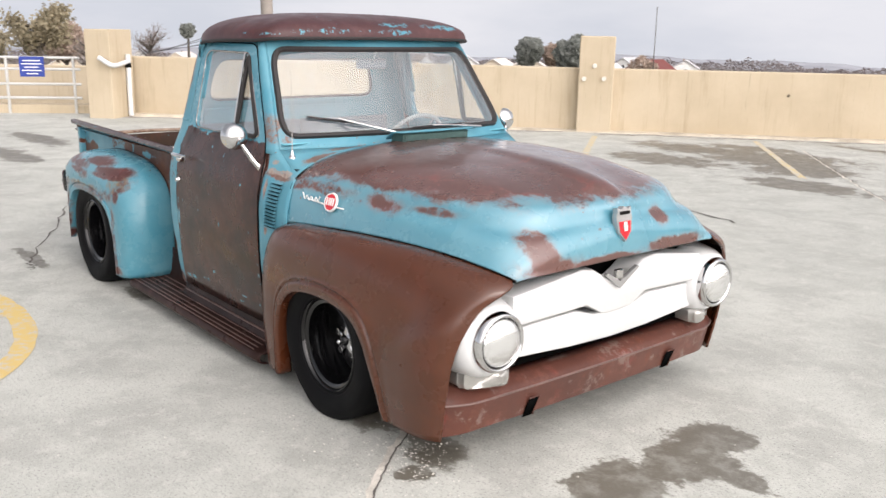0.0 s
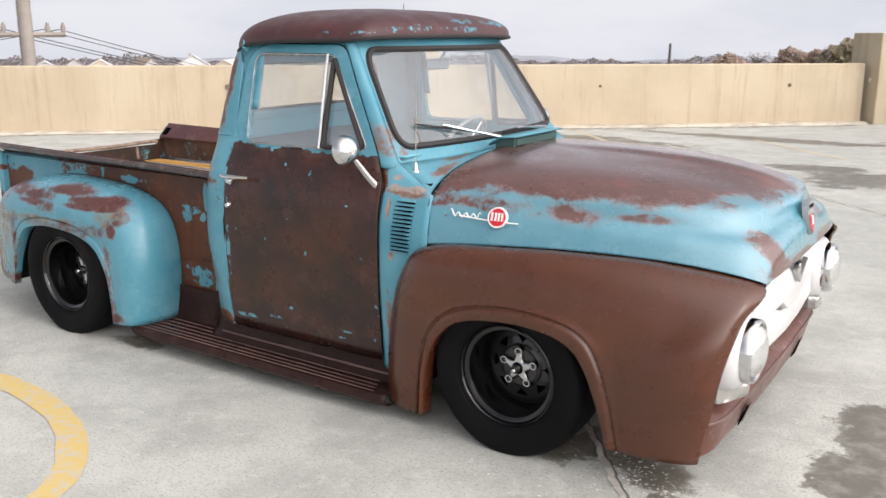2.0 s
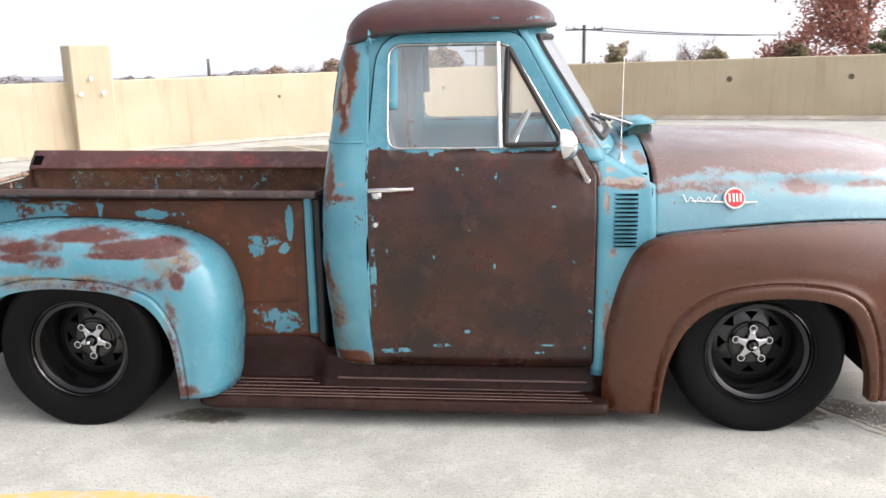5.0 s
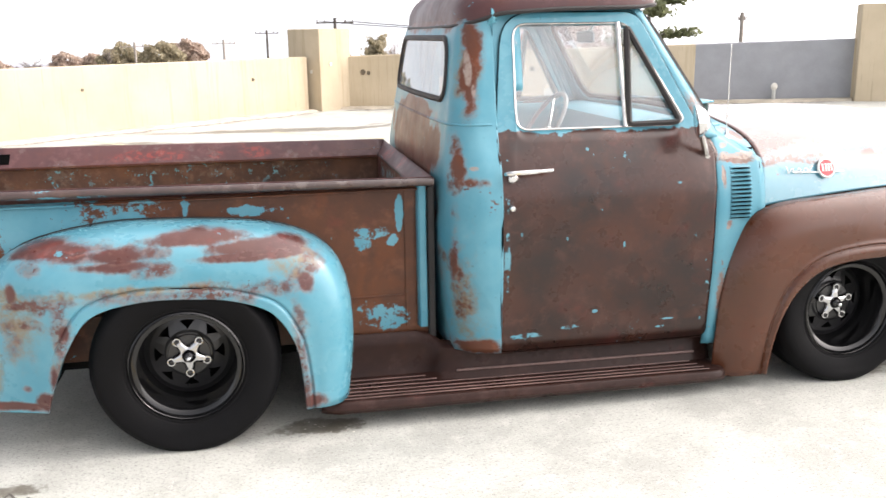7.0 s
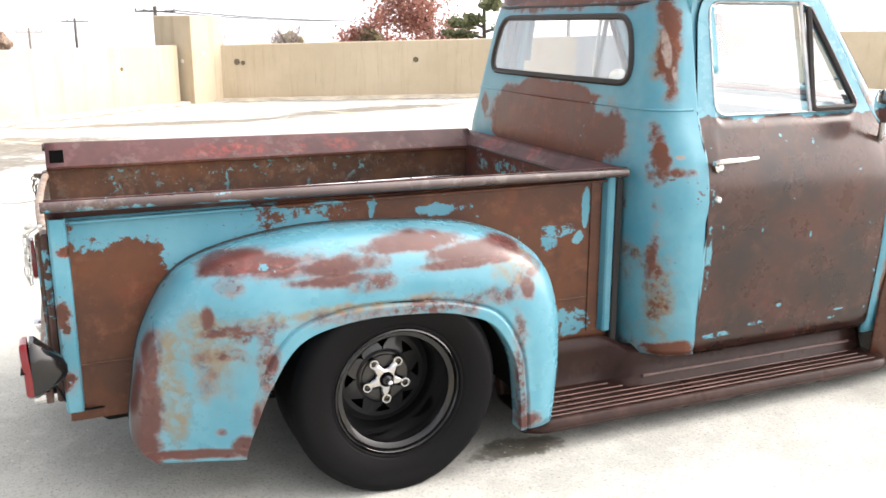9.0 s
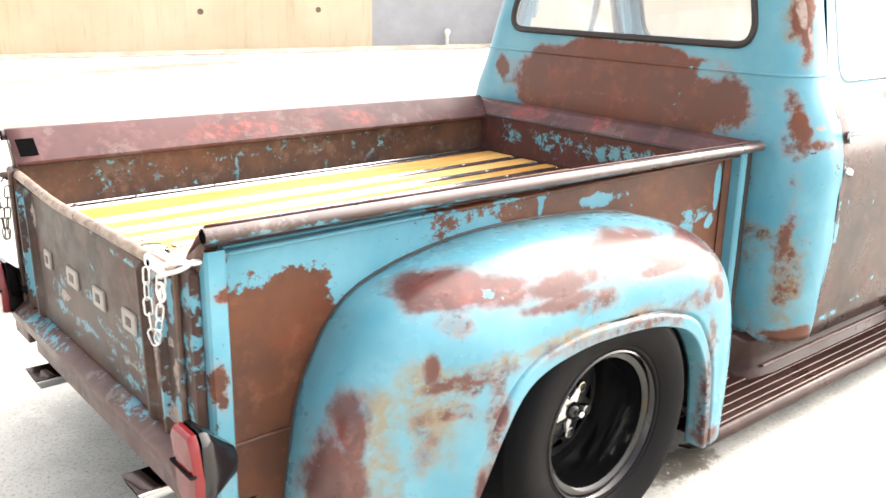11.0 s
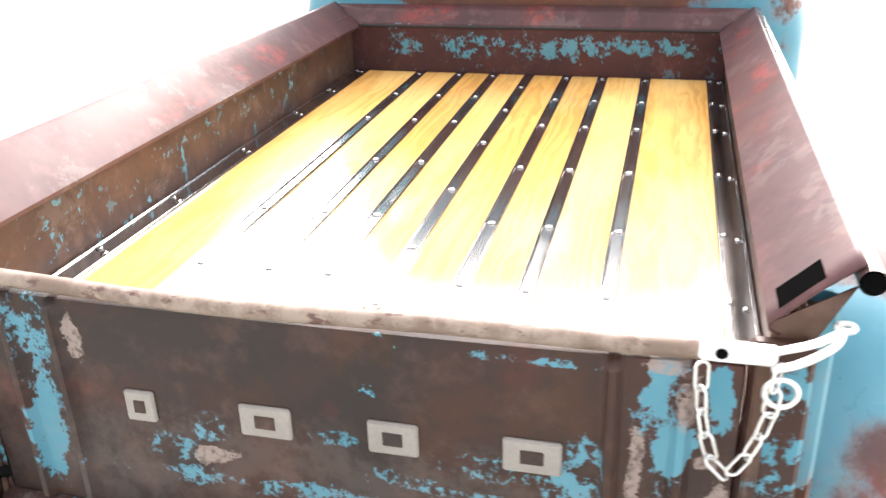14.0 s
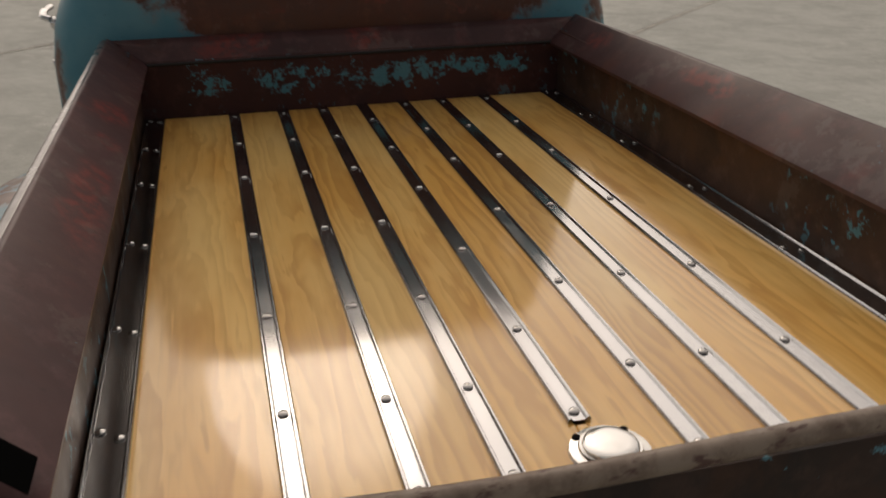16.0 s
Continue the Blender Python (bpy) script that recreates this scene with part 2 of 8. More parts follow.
# ---- mesh helpers ----
def bend(P, n, closed=False):
    """A smooth run of n rows through the rows of P."""
    P = np.asarray(P, float)
    m = len(P)
    if closed:
        t = np.linspace(0, m, n, endpoint=False)
    else:
        t = np.linspace(0, m - 1, n)
    i = np.minimum(t.astype(int), m - 1 if closed else m - 2)
    f = (t - i).reshape((-1,) + (1,) * (P.ndim - 1))
    if closed:
        a, b, c, d = P[(i - 1) % m], P[i % m], P[(i + 1) % m], P[(i + 2) % m]
    else:
        ext = np.concatenate([(2 * P[0] - P[1])[None], P, (2 * P[-1] - P[-2])[None]])
        a, b, c, d = ext[i], ext[i + 1], ext[i + 2], ext[i + 3]
    return 0.5 * (2 * b + (c - a) * f + (2 * a - 5 * b + 4 * c - d) * f**2 + (3 * b - a - 3 * c + d) * f**3)


def skin(net, nu, nv):
    return np.swapaxes(bend(np.swapaxes(bend(net, nu), 0, 1), nv), 0, 1)


def grid_faces(nu, nv, wrap_u=False, wrap_v=False, base=0, flip=False):
    out = []
    for i in range(nu if wrap_u else nu - 1):
        for j in range(nv if wrap_v else nv - 1):
            i2, j2 = (i + 1) % nu, (j + 1) % nv
            q = (base + i * nv + j, base + i2 * nv + j, base + i2 * nv + j2, base + i * nv + j2)
            out.append(q[::-1] if flip else q)
    return out


class Shape:
    """Gathers vertices and faces of one mesh."""

    def __init__(self):
        self.v, self.f = [], []

    def add(self, verts, faces):
        k = len(self.v)
        self.v += [tuple(map(float, p)) for p in verts]
        self.f += [tuple(k + i for i in q) for q in faces]
        return self

    def grid(self, G, wrap_u=False, wrap_v=False, flip=False):
        G = np.asarray(G, float)
        return self.add(G.reshape(-1, 3), grid_faces(G.shape[0], G.shape[1], wrap_u, wrap_v, 0, flip))

    def box(self, x0, x1, y0, y1, z0, z1, b=0.0):
        """A box with bevelled edges."""
        if b <= 0:
            vs = [(x, y, z) for z in (z0, z1) for y in (y0, y1) for x in (x0, x1)]
            return self.add(vs, [(0, 2, 3, 1), (4, 5, 7, 6), (0, 1, 5, 4), (2, 6, 7, 3), (0, 4, 6, 2), (1, 3, 7, 5)])
        rings = []
        for z, d in ((z0, b), (z0 + b, 0), (z1 - b, 0), (z1, b)):
            xa, xb, ya, yb, e = x0 + d, x1 - d, y0 + d, y1 - d, b * (0.3 if d else 1.0)
            rings.append([(xa + e, ya, z), (xb - e, ya, z), (xb, ya + e, z), (xb, yb - e, z), (xb - e, yb, z), (xa + e, yb, z), (xa, yb - e, z), (xa, ya + e, z)])
        self.add(np.array(rings).reshape(-1, 3), grid_faces(4, 8, False, True))
        k = len(self.v) - 32
        self.f += [tuple(k + i for i in range(7, -1, -1)), tuple(k + 24 + i for i in range(8))]
        return self

    def tube(self, path, r, n=10, caps=True, closed=False):
        """A round bar along a path; r one radius or one for each point."""
        P = np.asarray(path, float)
        rr = np.broadcast_to(np.asarray(r, float), (len(P),))
        T = np.gradient(P, axis=0)
        if closed:
            T = np.roll(P, -1, 0) - np.roll(P, 1, 0)
        T /= np.linalg.norm(T, axis=1)[:, None] + 1e-12
        up = np.array((0, 0, 1.0)) if abs(T[0][2]) < 0.9 else np.array((1.0, 0, 0))
        rows = []
        for p, t, q in zip(P, T, rr):
            a = np.cross(t, up)
            a /= np.linalg.norm(a) + 1e-12
            b = np.cross(a, t)
            up = b
            ang = np.linspace(0, 2 * np.pi, n, endpoint=False)
            rows.append(p + q * (np.cos(ang)[:, None] * a + np.sin(ang)[:, None] * b))
        k = len(self.v)
        self.grid(np.array(rows), wrap_u=closed, wrap_v=True, flip=True)
        if caps and not closed:
            self.f += [tuple(k + i for i in range(n)), tuple(k + (len(P) - 1) * n + i for i in range(n - 1, -1, -1))]
        return self

    def lathe(self, profile, centre, axis="y", n=40, sign=1.0):
        """Turns (radius, along) pairs about an axis through centre."""
        ang = np.linspace(0, 2 * np.pi, n, endpoint=False)
        rows = []
        for r, h in profile:
            c, s, o = r * np.cos(ang), r * np.sin(ang), np.full(n, h * sign)
            rows.append(np.stack({"x": (o, c, s), "y": (c, o, s), "z": (c, s, o)}[axis], -1) + np.asarray(centre))
        return self.grid(np.array(rows), wrap_v=True)

    def prism(self, outline, lo, hi, axis="y"):
        """A flat plate: outline in the two other axes, from lo to hi."""
        n = len(outline)

        def at(p, h):
            return {"x": (h, p[0], p[1]), "y": (p[0], h, p[1]), "z": (p[0], p[1], h)}[axis]
        self.add([at(p, lo) for p in outline] + [at(p, hi) for p in outline],
                 [tuple(range(n)), tuple(range(2 * n - 1, n - 1, -1))] + [(i, i + n, (i + 1) % n + n, (i + 1) % n) for i in range(n)])
        return self

    def mirrored(self):
        s = Shape()
        s.v = [(x, -y, z) for x, y, z in self.v]
        s.f = [q[::-1] for q in self.f]
        return s

    def moved(self, m):
        s = Shape()
        s.v = [tuple(m @ Vector(p)) for p in self.v]
        s.f = list(self.f)
        return s


def mesh_of(name, shape, material, smooth=True, recalc=True, sharp=38, core=None):
    """core: a point that open sheets turn their backs to."""
    me = bpy.data.meshes.new(name)
    me.from_pydata(shape.v, [], shape.f)
    if recalc:
        bm = bmesh.new()
        bm.from_mesh(me)
        bmesh.ops.recalc_face_normals(bm, faces=bm.faces)
        if core is not None and sum(f.calc_area() * f.normal.dot((f.calc_center_median() - Vector(core)).normalized()) for f in bm.faces) < 0:
            bmesh.ops.reverse_faces(bm, faces=bm.faces)
        bm.to_mesh(me)
        bm.free()
    if smooth:
        me.polygons.foreach_set("use_smooth", [True] * len(me.polygons))
        me.set_sharp_from_angle(angle=radians(sharp))
    if material:
        me.materials.append(material)
    return me


def part(name, shape, material, parent=None, label="", thick=0.0, smooth=True, offset=-1.0, inside=None, core=(1.5, 0, 0.8)):
    ob = new(name, mesh_of(name, shape, material, smooth, core=core if thick else None))
    if parent is not None:
        ob.parent = parent
    if thick:
        mod = ob.modifiers.new("thickness", "SOLIDIFY")
        mod.thickness, mod.offset = thick, offset
        if inside:
            ob.data.materials.append(inside)
            mod.material_offset = 1
    if label:
        tagged(ob, label)
    return ob


def thing(name, label, category, group="", kind="", place=(0, 0, 0)):
    e = new(name)
    e.empty_display_size = 0.2
    e.location = place
    return tagged(e, label, category, group, kind)


def piece(name, shape, material, label, category, group="", kind="", smooth=True, thick=0.0, core=(0, 0, -50)):
    return tagged(part(name, shape, material, None, "", thick, smooth, core=core), label, category, group, kind)


# ---- ground materials ----
def concrete_floor():
    m, nt, b, co = start("deck_concrete")
    big, mid, fine = n_noise(nt, co, 0.35, 5, 0.6), n_noise(nt, co, 2.4, 6, 0.65), n_noise(nt, co, 90, 3, 0.7)
    col = n_mix(nt, n_step(nt, big, 0.3, 0.7), (0.405, 0.418, 0.383), (0.512, 0.522, 0.478))
    col = n_mix(nt, n_step(nt, mid, 0.38, 0.66, 0.0, 0.75), col, (0.336, 0.341, 0.310))
    col = n_mix(nt, n_step(nt, n_noise(nt, co, 8.5, 6, 0.75), 0.50, 0.66, 0.0, 0.5), col, (0.565, 0.568, 0.525))
    col = n_mix(nt, n_step(nt, fine, 0.52, 0.68, 0.0, 0.85), col, (0.22, 0.215, 0.205))
    col = n_mix(nt, n_step(nt, n_noise(nt, co, 140, 2, 0.6), 0.62, 0.70, 0.0, 0.7), col, (0.68, 0.67, 0.64))
    col = n_mix(nt, n_step(nt, n_noise(nt, co, 38, 4, 0.75), 0.58, 0.72, 0.0, 0.28), col, (0.64, 0.63, 0.60))
    # damp stains with ragged outlines
    col = n_mix(nt, n_step(nt, n_noise(nt, co, 24, 5, 0.7), 0.52, 0.72, 0.0, 0.5), col, (0.33, 0.325, 0.305))
    wob = n_math(nt, "MULTIPLY", n_math(nt, "SUBTRACT", n_noise(nt, co, 3.6, 8, 0.72), 0.5), 3.2)
    wet = 0.0
    for x, y, rx, ry in STAINS:
        d = n_vec(nt, "LENGTH", n_vec(nt, "DIVIDE", n_vec(nt, "SUBTRACT", co, (x, y, 0)), (rx, ry, 1)))
        wet = n_math(nt, "MAXIMUM", wet, n_step(nt, n_math(nt, "ADD", d, wob), 1.12, 0.86))
    col = n_mix(nt, n_math(nt, "MULTIPLY", wet, n_step(nt, n_noise(nt, co, 9, 5, 0.7), 0.3, 0.6, 0.62, 0.95)), col, (0.125, 0.112, 0.088))
    put(nt, b.inputs["Base Color"], col)
    put(nt, b.inputs["Roughness"], n_math(nt, "SUBTRACT", 0.80, n_math(nt, "MULTIPLY", wet, 0.36)))
    put(nt, b.inputs["Normal"], n_bump(nt, n_math(nt, "ADD", mid, n_math(nt, "MULTIPLY", fine, 0.6)), 0.35, 0.006))
    return m


def cast_wall():
    """Parapet concrete with rain streaks from the coping."""
    m, nt, b, co = start("parapet_concrete")
    big, fine = n_noise(nt, co, 0.7, 5, 0.6), n_noise(nt, co, 40, 4, 0.7)
    stretch = n_vec(nt, "MULTIPLY", co, (1.0, 1.0, 0.07))
    streak = n_noise(nt, stretch, 5.5, 6, 0.7)
    streak2 = n_noise(nt, stretch, 19.0, 4, 0.7)
    col = n_mix(nt, n_step(nt, big, 0.3, 0.7), (0.45, 0.375, 0.265), (0.53, 0.45, 0.33))
    col = n_mix(nt, n_step(nt, streak, 0.50, 0.74, 0.0, 0.42), col, (0.30, 0.22, 0.125))
    col = n_mix(nt, n_step(nt, streak2, 0.58, 0.76, 0.0, 0.34), col, (0.20, 0.165, 0.11))
    col = n_mix(nt, n_step(nt, fine, 0.62, 0.74, 0.0, 0.4), col, (0.28, 0.24, 0.17))
    put(nt, b.inputs["Base Color"], col)
    b.inputs["Roughness"].default_value = 0.9
    put(nt, b.inputs["Normal"], n_bump(nt, n_math(nt, "ADD", streak, fine), 0.3, 0.006))
    return m


def worn_paint(name, color, under=(0.46, 0.455, 0.43), keep=0.5):
    m, nt, b, co = start(name)
    f = n_noise(nt, co, 13, 7, 0.72)
    col = n_mix(nt, n_step(nt, f, keep - 0.12, keep + 0.12), color, under)
    put(nt, b.inputs["Base Color"], col)
    b.inputs["Roughness"].default_value = 0.85
    put(nt, b.inputs["Normal"], n_bump(nt, f, 0.3, 0.003))
    return m


STAINS = [
    (4.00, 0.30, 0.16, 0.18), (4.08, 0.02, 0.17, 0.24), (4.30, 0.06, 0.14, 0.07), (4.02, -0.36, 0.19, 0.22), (4.10, -0.55, 0.12, 0.10), (3.40, -0.76, 0.15, 0.12), (3.47, -0.92, 0.07, 0.08),
    (-1.0, 9.4, 1.1, 1.0), (-2.4, 9.4, 1.0, 0.6), (-1.8, 7.8, 0.9, 0.6), (-0.1, 8.5, 0.7, 0.7), (0.65, 7.2, 0.75, 0.45), (-1.9, 10.3, 0.8, 0.4), (2.15, 8.45, 0.55, 0.40), (2.75, 7.6, 0.50, 0.8), (0.9, 12.0, 2.4, 0.35), (4.4, 12.6, 1.8, 0.5), (6.2, 9.6, 1.0, 0.35),
    (-0.85, -1.12, 0.34, 0.06), (-7.0, 0.35, 1.0, 0.25), (-8.9, 1.2, 1.2, 0.25), (0.46, -0.83, 0.17, 0.08), (5.2, 3.3, 0.5, 0.12), (6.6, 1.5, 0.5, 0.2), (3.05, -0.66, 0.25, 0.16),
]
M_deck = concrete_floor()
M_wall = cast_wall()
M_grey = plain("grey_wall_paint", (0.29, 0.30, 0.32), 0.8, vary=0.1)
M_yellow = worn_paint("yellow_line_paint", (0.60, 0.445, 0.17), keep=0.57)
M_bay = worn_paint("faded_bay_line_paint", (0.58, 0.46, 0.22), keep=0.50)
M_joint = plain("joint_filler", (0.56, 0.53, 0.47), 0.95, vary=0.35, scale=40, bump=0.5)
M_crack = plain("crack_dirt", (0.12, 0.11, 0.10), 0.95, vary=0.4, scale=30)
M_rail = plain("galvanised_rail", (0.55, 0.55, 0.53), 0.5, 0.4)
M_white = plain("white_enamel", (0.64, 0.65, 0.65), 0.34, vary=0.05, bump=0.05, coat=0.2)

# ---- deck, walls ----
def deck_z(x, y):
    """The deck falls slightly towards the parapets and rises towards the grey wall."""
    az = math.degrees(math.atan2(y, x - 1.2))
    fall = float(np.interp(az, [-180, -70, -20, 47, 58, 86, 100, 180], [-0.12, -0.10, 0.10, 0.13, 0.05, -0.13, -0.12, -0.12]))
    return fall * min(1.0, max(0.0, (math.hypot(x - 1.2, y) - 4.5) / 9.0))


PL, PA, PB = (-12.75, 3.86), (-5.35, 9.95), (1.50, 16.20)     # corners of the north parapet
PE, GREY, PC = (2.30, 16.757), (9.27, 13.16), (11.95, 11.78)   # the east parapet and its grey panel
gx, gy = np.linspace(-40, 44, 127), np.linspace(-40, 18, 88)
deck = Shape().grid([[(x, y, deck_z(x, y)) for x in gx] for y in gy])


def on_deck(q):
    """Keeps the part of the slab inside the north and east parapets."""
    x, y = np.mean([deck.v[i][:2] for i in q], axis=0)
    return y < PE[1] + 1.3 - 0.516 * (x - PE[0]) and y < PA[1] + 1.0 + 0.912 * (x - PA[0]) + (1.5 if x < -13 else 0)


deck.f = [q for q in deck.f if on_deck(q)]
piece("floor", deck, M_deck, "pale weathered concrete car park deck with damp stains", "floor", kind="structure", thick=0.4)


def land():
    m, nt, b, co = start("far_land")
    f = n_noise(nt, co, 0.02, 6, 0.65)
    col = n_mix(nt, n_step(nt, f, 0.35, 0.65), (0.10, 0.085, 0.06), (0.17, 0.15, 0.12))
    put(nt, b.inputs["Base Color"], n_mix(nt, n_step(nt, n_noise(nt, co, 0.11, 4), 0.5, 0.7), col, (0.08, 0.09, 0.05)))
    b.inputs["Roughness"].default_value = 0.95
    return m


def land_z(r):
    return -6.0 - 0.0285 * r


radii = [0, 20, 60, 150, 400, 900, 1800, 3000]
land_s = Shape().grid([[(r * math.cos(a), r * math.sin(a), land_z(r)) for a in np.linspace(0, 2 * np.pi, 72, endpoint=False)] for r in radii], wrap_v=True)
piece("ground", land_s, land(), "dull brown winter land falling away below the deck", "ground", kind="structure")


def wall_run(name, a, b, h0, h1, t, mat, label):
    """A parapet from a to b with a level or rising top, chamfered coping edges."""
    a, b = Vector((*a, 0)), Vector((*b, 0))
    d = (b - a).normalized()
    n = Vector((-d.y, d.x, 0)) * t
    s = Shape()
    rows = []
    for p, h in ((a, h0), (b, h1)):
        rows.append([p + Vector((0, 0, -0.45)), p + Vector((0, 0, h - 0.02)), p + n * 0.08 + Vector((0, 0, h)), p + n * 0.92 + Vector((0, 0, h)), p + n + Vector((0, 0, h - 0.02)), p + n + Vector((0, 0, -0.45))])
    s.grid(rows)
    s.f += [(0, 1, 2, 3, 4, 5), (11, 10, 9, 8, 7, 6)]
    return piece(name, s, mat, label, "wall", kind="structure", smooth=False)


wall_run("wall_north_1", PL, PA, 1.07, 1.07, 0.22, M_wall, "tan rain-streaked concrete parapet wall")
wall_run("wall_north_2", PA, PB, 1.07, 1.07, 0.22, M_wall, "tan rain-streaked concrete parapet wall")
wall_run("wall_east_1", PE, GREY, 1.055, 1.25, 0.22, M_wall, "tan concrete parapet wall with tie holes")
wall_run("wall_east_2", GREY, PC, 1.25, 1.33, 0.22, M_grey, "parapet wall section painted grey")
wall_run("wall_east_3", PC, (44, -4.76), 1.33, 1.7, 0.22, M_wall, "tan concrete parapet wall")
wall_run("wall_west", (-22.0, -2.4), (-15.6, 5.2), 0.72, 0.72, 0.22, M_wall, "tan concrete ramp wall behind the railing")
wall_run("wall_south", (44, -40), (-40, -40), 1.1, 1.1, 0.22, M_wall, "tan concrete parapet wall")
wall_run("kerb_west", (-15.2, 0.2), (-12.95, 3.75), 0.06, 0.06, 0.35, M_wall, "low tan concrete kerb under the railing")


def ledge(name, a, b, z0, z1):
    """A low strip of paler concrete along the foot of a parapet, with a dirty gutter edge."""
    a, b = np.array(a), np.array(b)
    d = (b - a) / np.linalg.norm(b - a)
    n = np.array((d[1], -d[0]))
    s = Shape()
    rows = []
    for t in np.linspace(0, 1, 40):
        p = a * (1 - t) + b * t
        j = 0.05 * math.sin(t * 37) + 0.03 * math.sin(t * 91)
        z = z0 + (z1 - z0) * t
        rows.append([(*(p + n * 0.002), z + 0.05), (*(p + n * (0.26 + j * 0.3)), z + 0.045), (*(p + n * (0.31 + j)), z - 0.02)])
    return piece(name, s.grid(rows), M_ledge, "pale mortar ledge along the parapet foot", "trim", kind="structure")


M_ledge = plain("ledge_mortar", (0.47, 0.42, 0.34), 0.95, vary=0.3, scale=16, bump=0.5)
ledge("trim_north_1", PL, PA, -0.12, -0.12)
ledge("trim_north_2", PA, PB, -0.12, -0.125)
ledge("trim_east_1", PE, PC, -0.13, 0.13)


def pillar(name, c, yaw, a, b, h, label):
    s = Shape().box(-a / 2, a / 2, -b / 2, b / 2, -0.4, h, 0.015)
    ob = piece(name, s, M_wall, label, "pillar", kind="structure", smooth=False)
    ob.matrix_world = pose(c[0], c[1], 0, 0, 0, yaw)
    return ob


pillar("pillar_1", (-12.27, 3.65), 39.5, 0.54, 0.83, 1.60, "tan concrete pillar in the parapet")
pillar("pillar_2", (-5.20, 10.15), 41, 0.64, 0.55, 1.65, "tan concrete pillar in the parapet")
pillar("pillar_3", (1.83, 16.77), 41, 1.0, 1.0, 1.67, "tan concrete corner pillar in the parapet")
pillar("pillar_4", (12.62, 11.38), -27.3, 1.5, 0.6, 1.98, "wide tan concrete pillar in the parapet")

# ---- truck materials ----
M_black = plain("black_gloss_wheel", (0.004, 0.004, 0.0045), 0.14, vary=0.2, bump=0.03, coat=0.3, spec=0.4)
M_spoke = plain("black_spoke_enamel", (0.014, 0.014, 0.015), 0.30, vary=0.25, bump=0.03, coat=0.3, spec=0.5)
M_rubber = plain("tyre_rubber", (0.0048, 0.0048, 0.0054), 0.6, vary=0.25, scale=30, bump=0.2, spec=0.09)
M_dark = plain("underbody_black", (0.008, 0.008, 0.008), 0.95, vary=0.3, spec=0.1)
M_gasket = plain("rubber_gasket", (0.020, 0.018, 0.018), 0.6, vary=0.3)
M_cap = plain("polished_cap_chrome", (0.52, 0.52, 0.53), 0.05, 1.0, vary=0.04, scale=40, bump=0.10)
M_chrome = plain("chrome", (0.66, 0.66, 0.66), 0.10, 1.0, vary=0.05, bump=0.02)
M_worn_chrome = plain("pitted_chrome", (0.70, 0.69, 0.67), 0.22, 1.0, vary=0.15, scale=60, bump=0.08)
M_steel = plain("polished_steel_strip", (0.496, 0.496, 0.504), 0.16, 1.0, vary=0.08, scale=30, bump=0.02)
M_bright = plain("bright_plated_trim", (0.46, 0.46, 0.455), 0.22, 0.6, vary=0.12, scale=60)
M_dull_chrome = plain("dull_pitted_chrome", (0.50, 0.49, 0.48), 0.24, 1.0, vary=0.25, scale=70, bump=0.1)
M_zinc = plain("zinc_chain", (0.72, 0.72, 0.70), 0.35, 0.8, vary=0.12, scale=60)
M_rust_chain = plain("rusty_chain", (0.10, 0.075, 0.06), 0.7, 0.4, vary=0.4, scale=60)
M_red_lens = plain("red_lens", (0.15, 0.005, 0.007), 0.15, vary=0.15, scale=60, coat=0.5)
M_badge_red = plain("badge_red", (0.55, 0.02, 0.03), 0.25, vary=0.08, coat=0.4)
M_badge_white = plain("badge_white", (0.8, 0.79, 0.77), 0.35, vary=0.03)
M_seat = plain("grey_blue_vinyl", (0.13, 0.17, 0.20), 0.5, vary=0.15)
M_steer = plain("pale_steering_wheel", (0.25, 0.28, 0.28), 0.35, vary=0.1)
M_interior = plain("teal_interior_paint", (0.105, 0.345, 0.43), 0.45, vary=0.15)
# Paler than the board: rib highlights put in the colour, plus edge scuffs.
M_rib = plain("rib_highlight_and_scuff", (0.15, 0.092, 0.08), 0.4, vary=0.35, scale=30)
M_vent = plain("dull_green_vent", (0.035, 0.075, 0.07), 0.55, vary=0.3)
M_letter = plain("pale_grey_letter_paint", (0.30, 0.275, 0.245), 0.6, vary=0.15, scale=40)
# Near-black: the shade inside holes and gaps is put in the colour.
M_hole = plain("hole_gap_shade", (0.004, 0.004, 0.004), 1.0, vary=0.1, bump=0, spec=0.0)


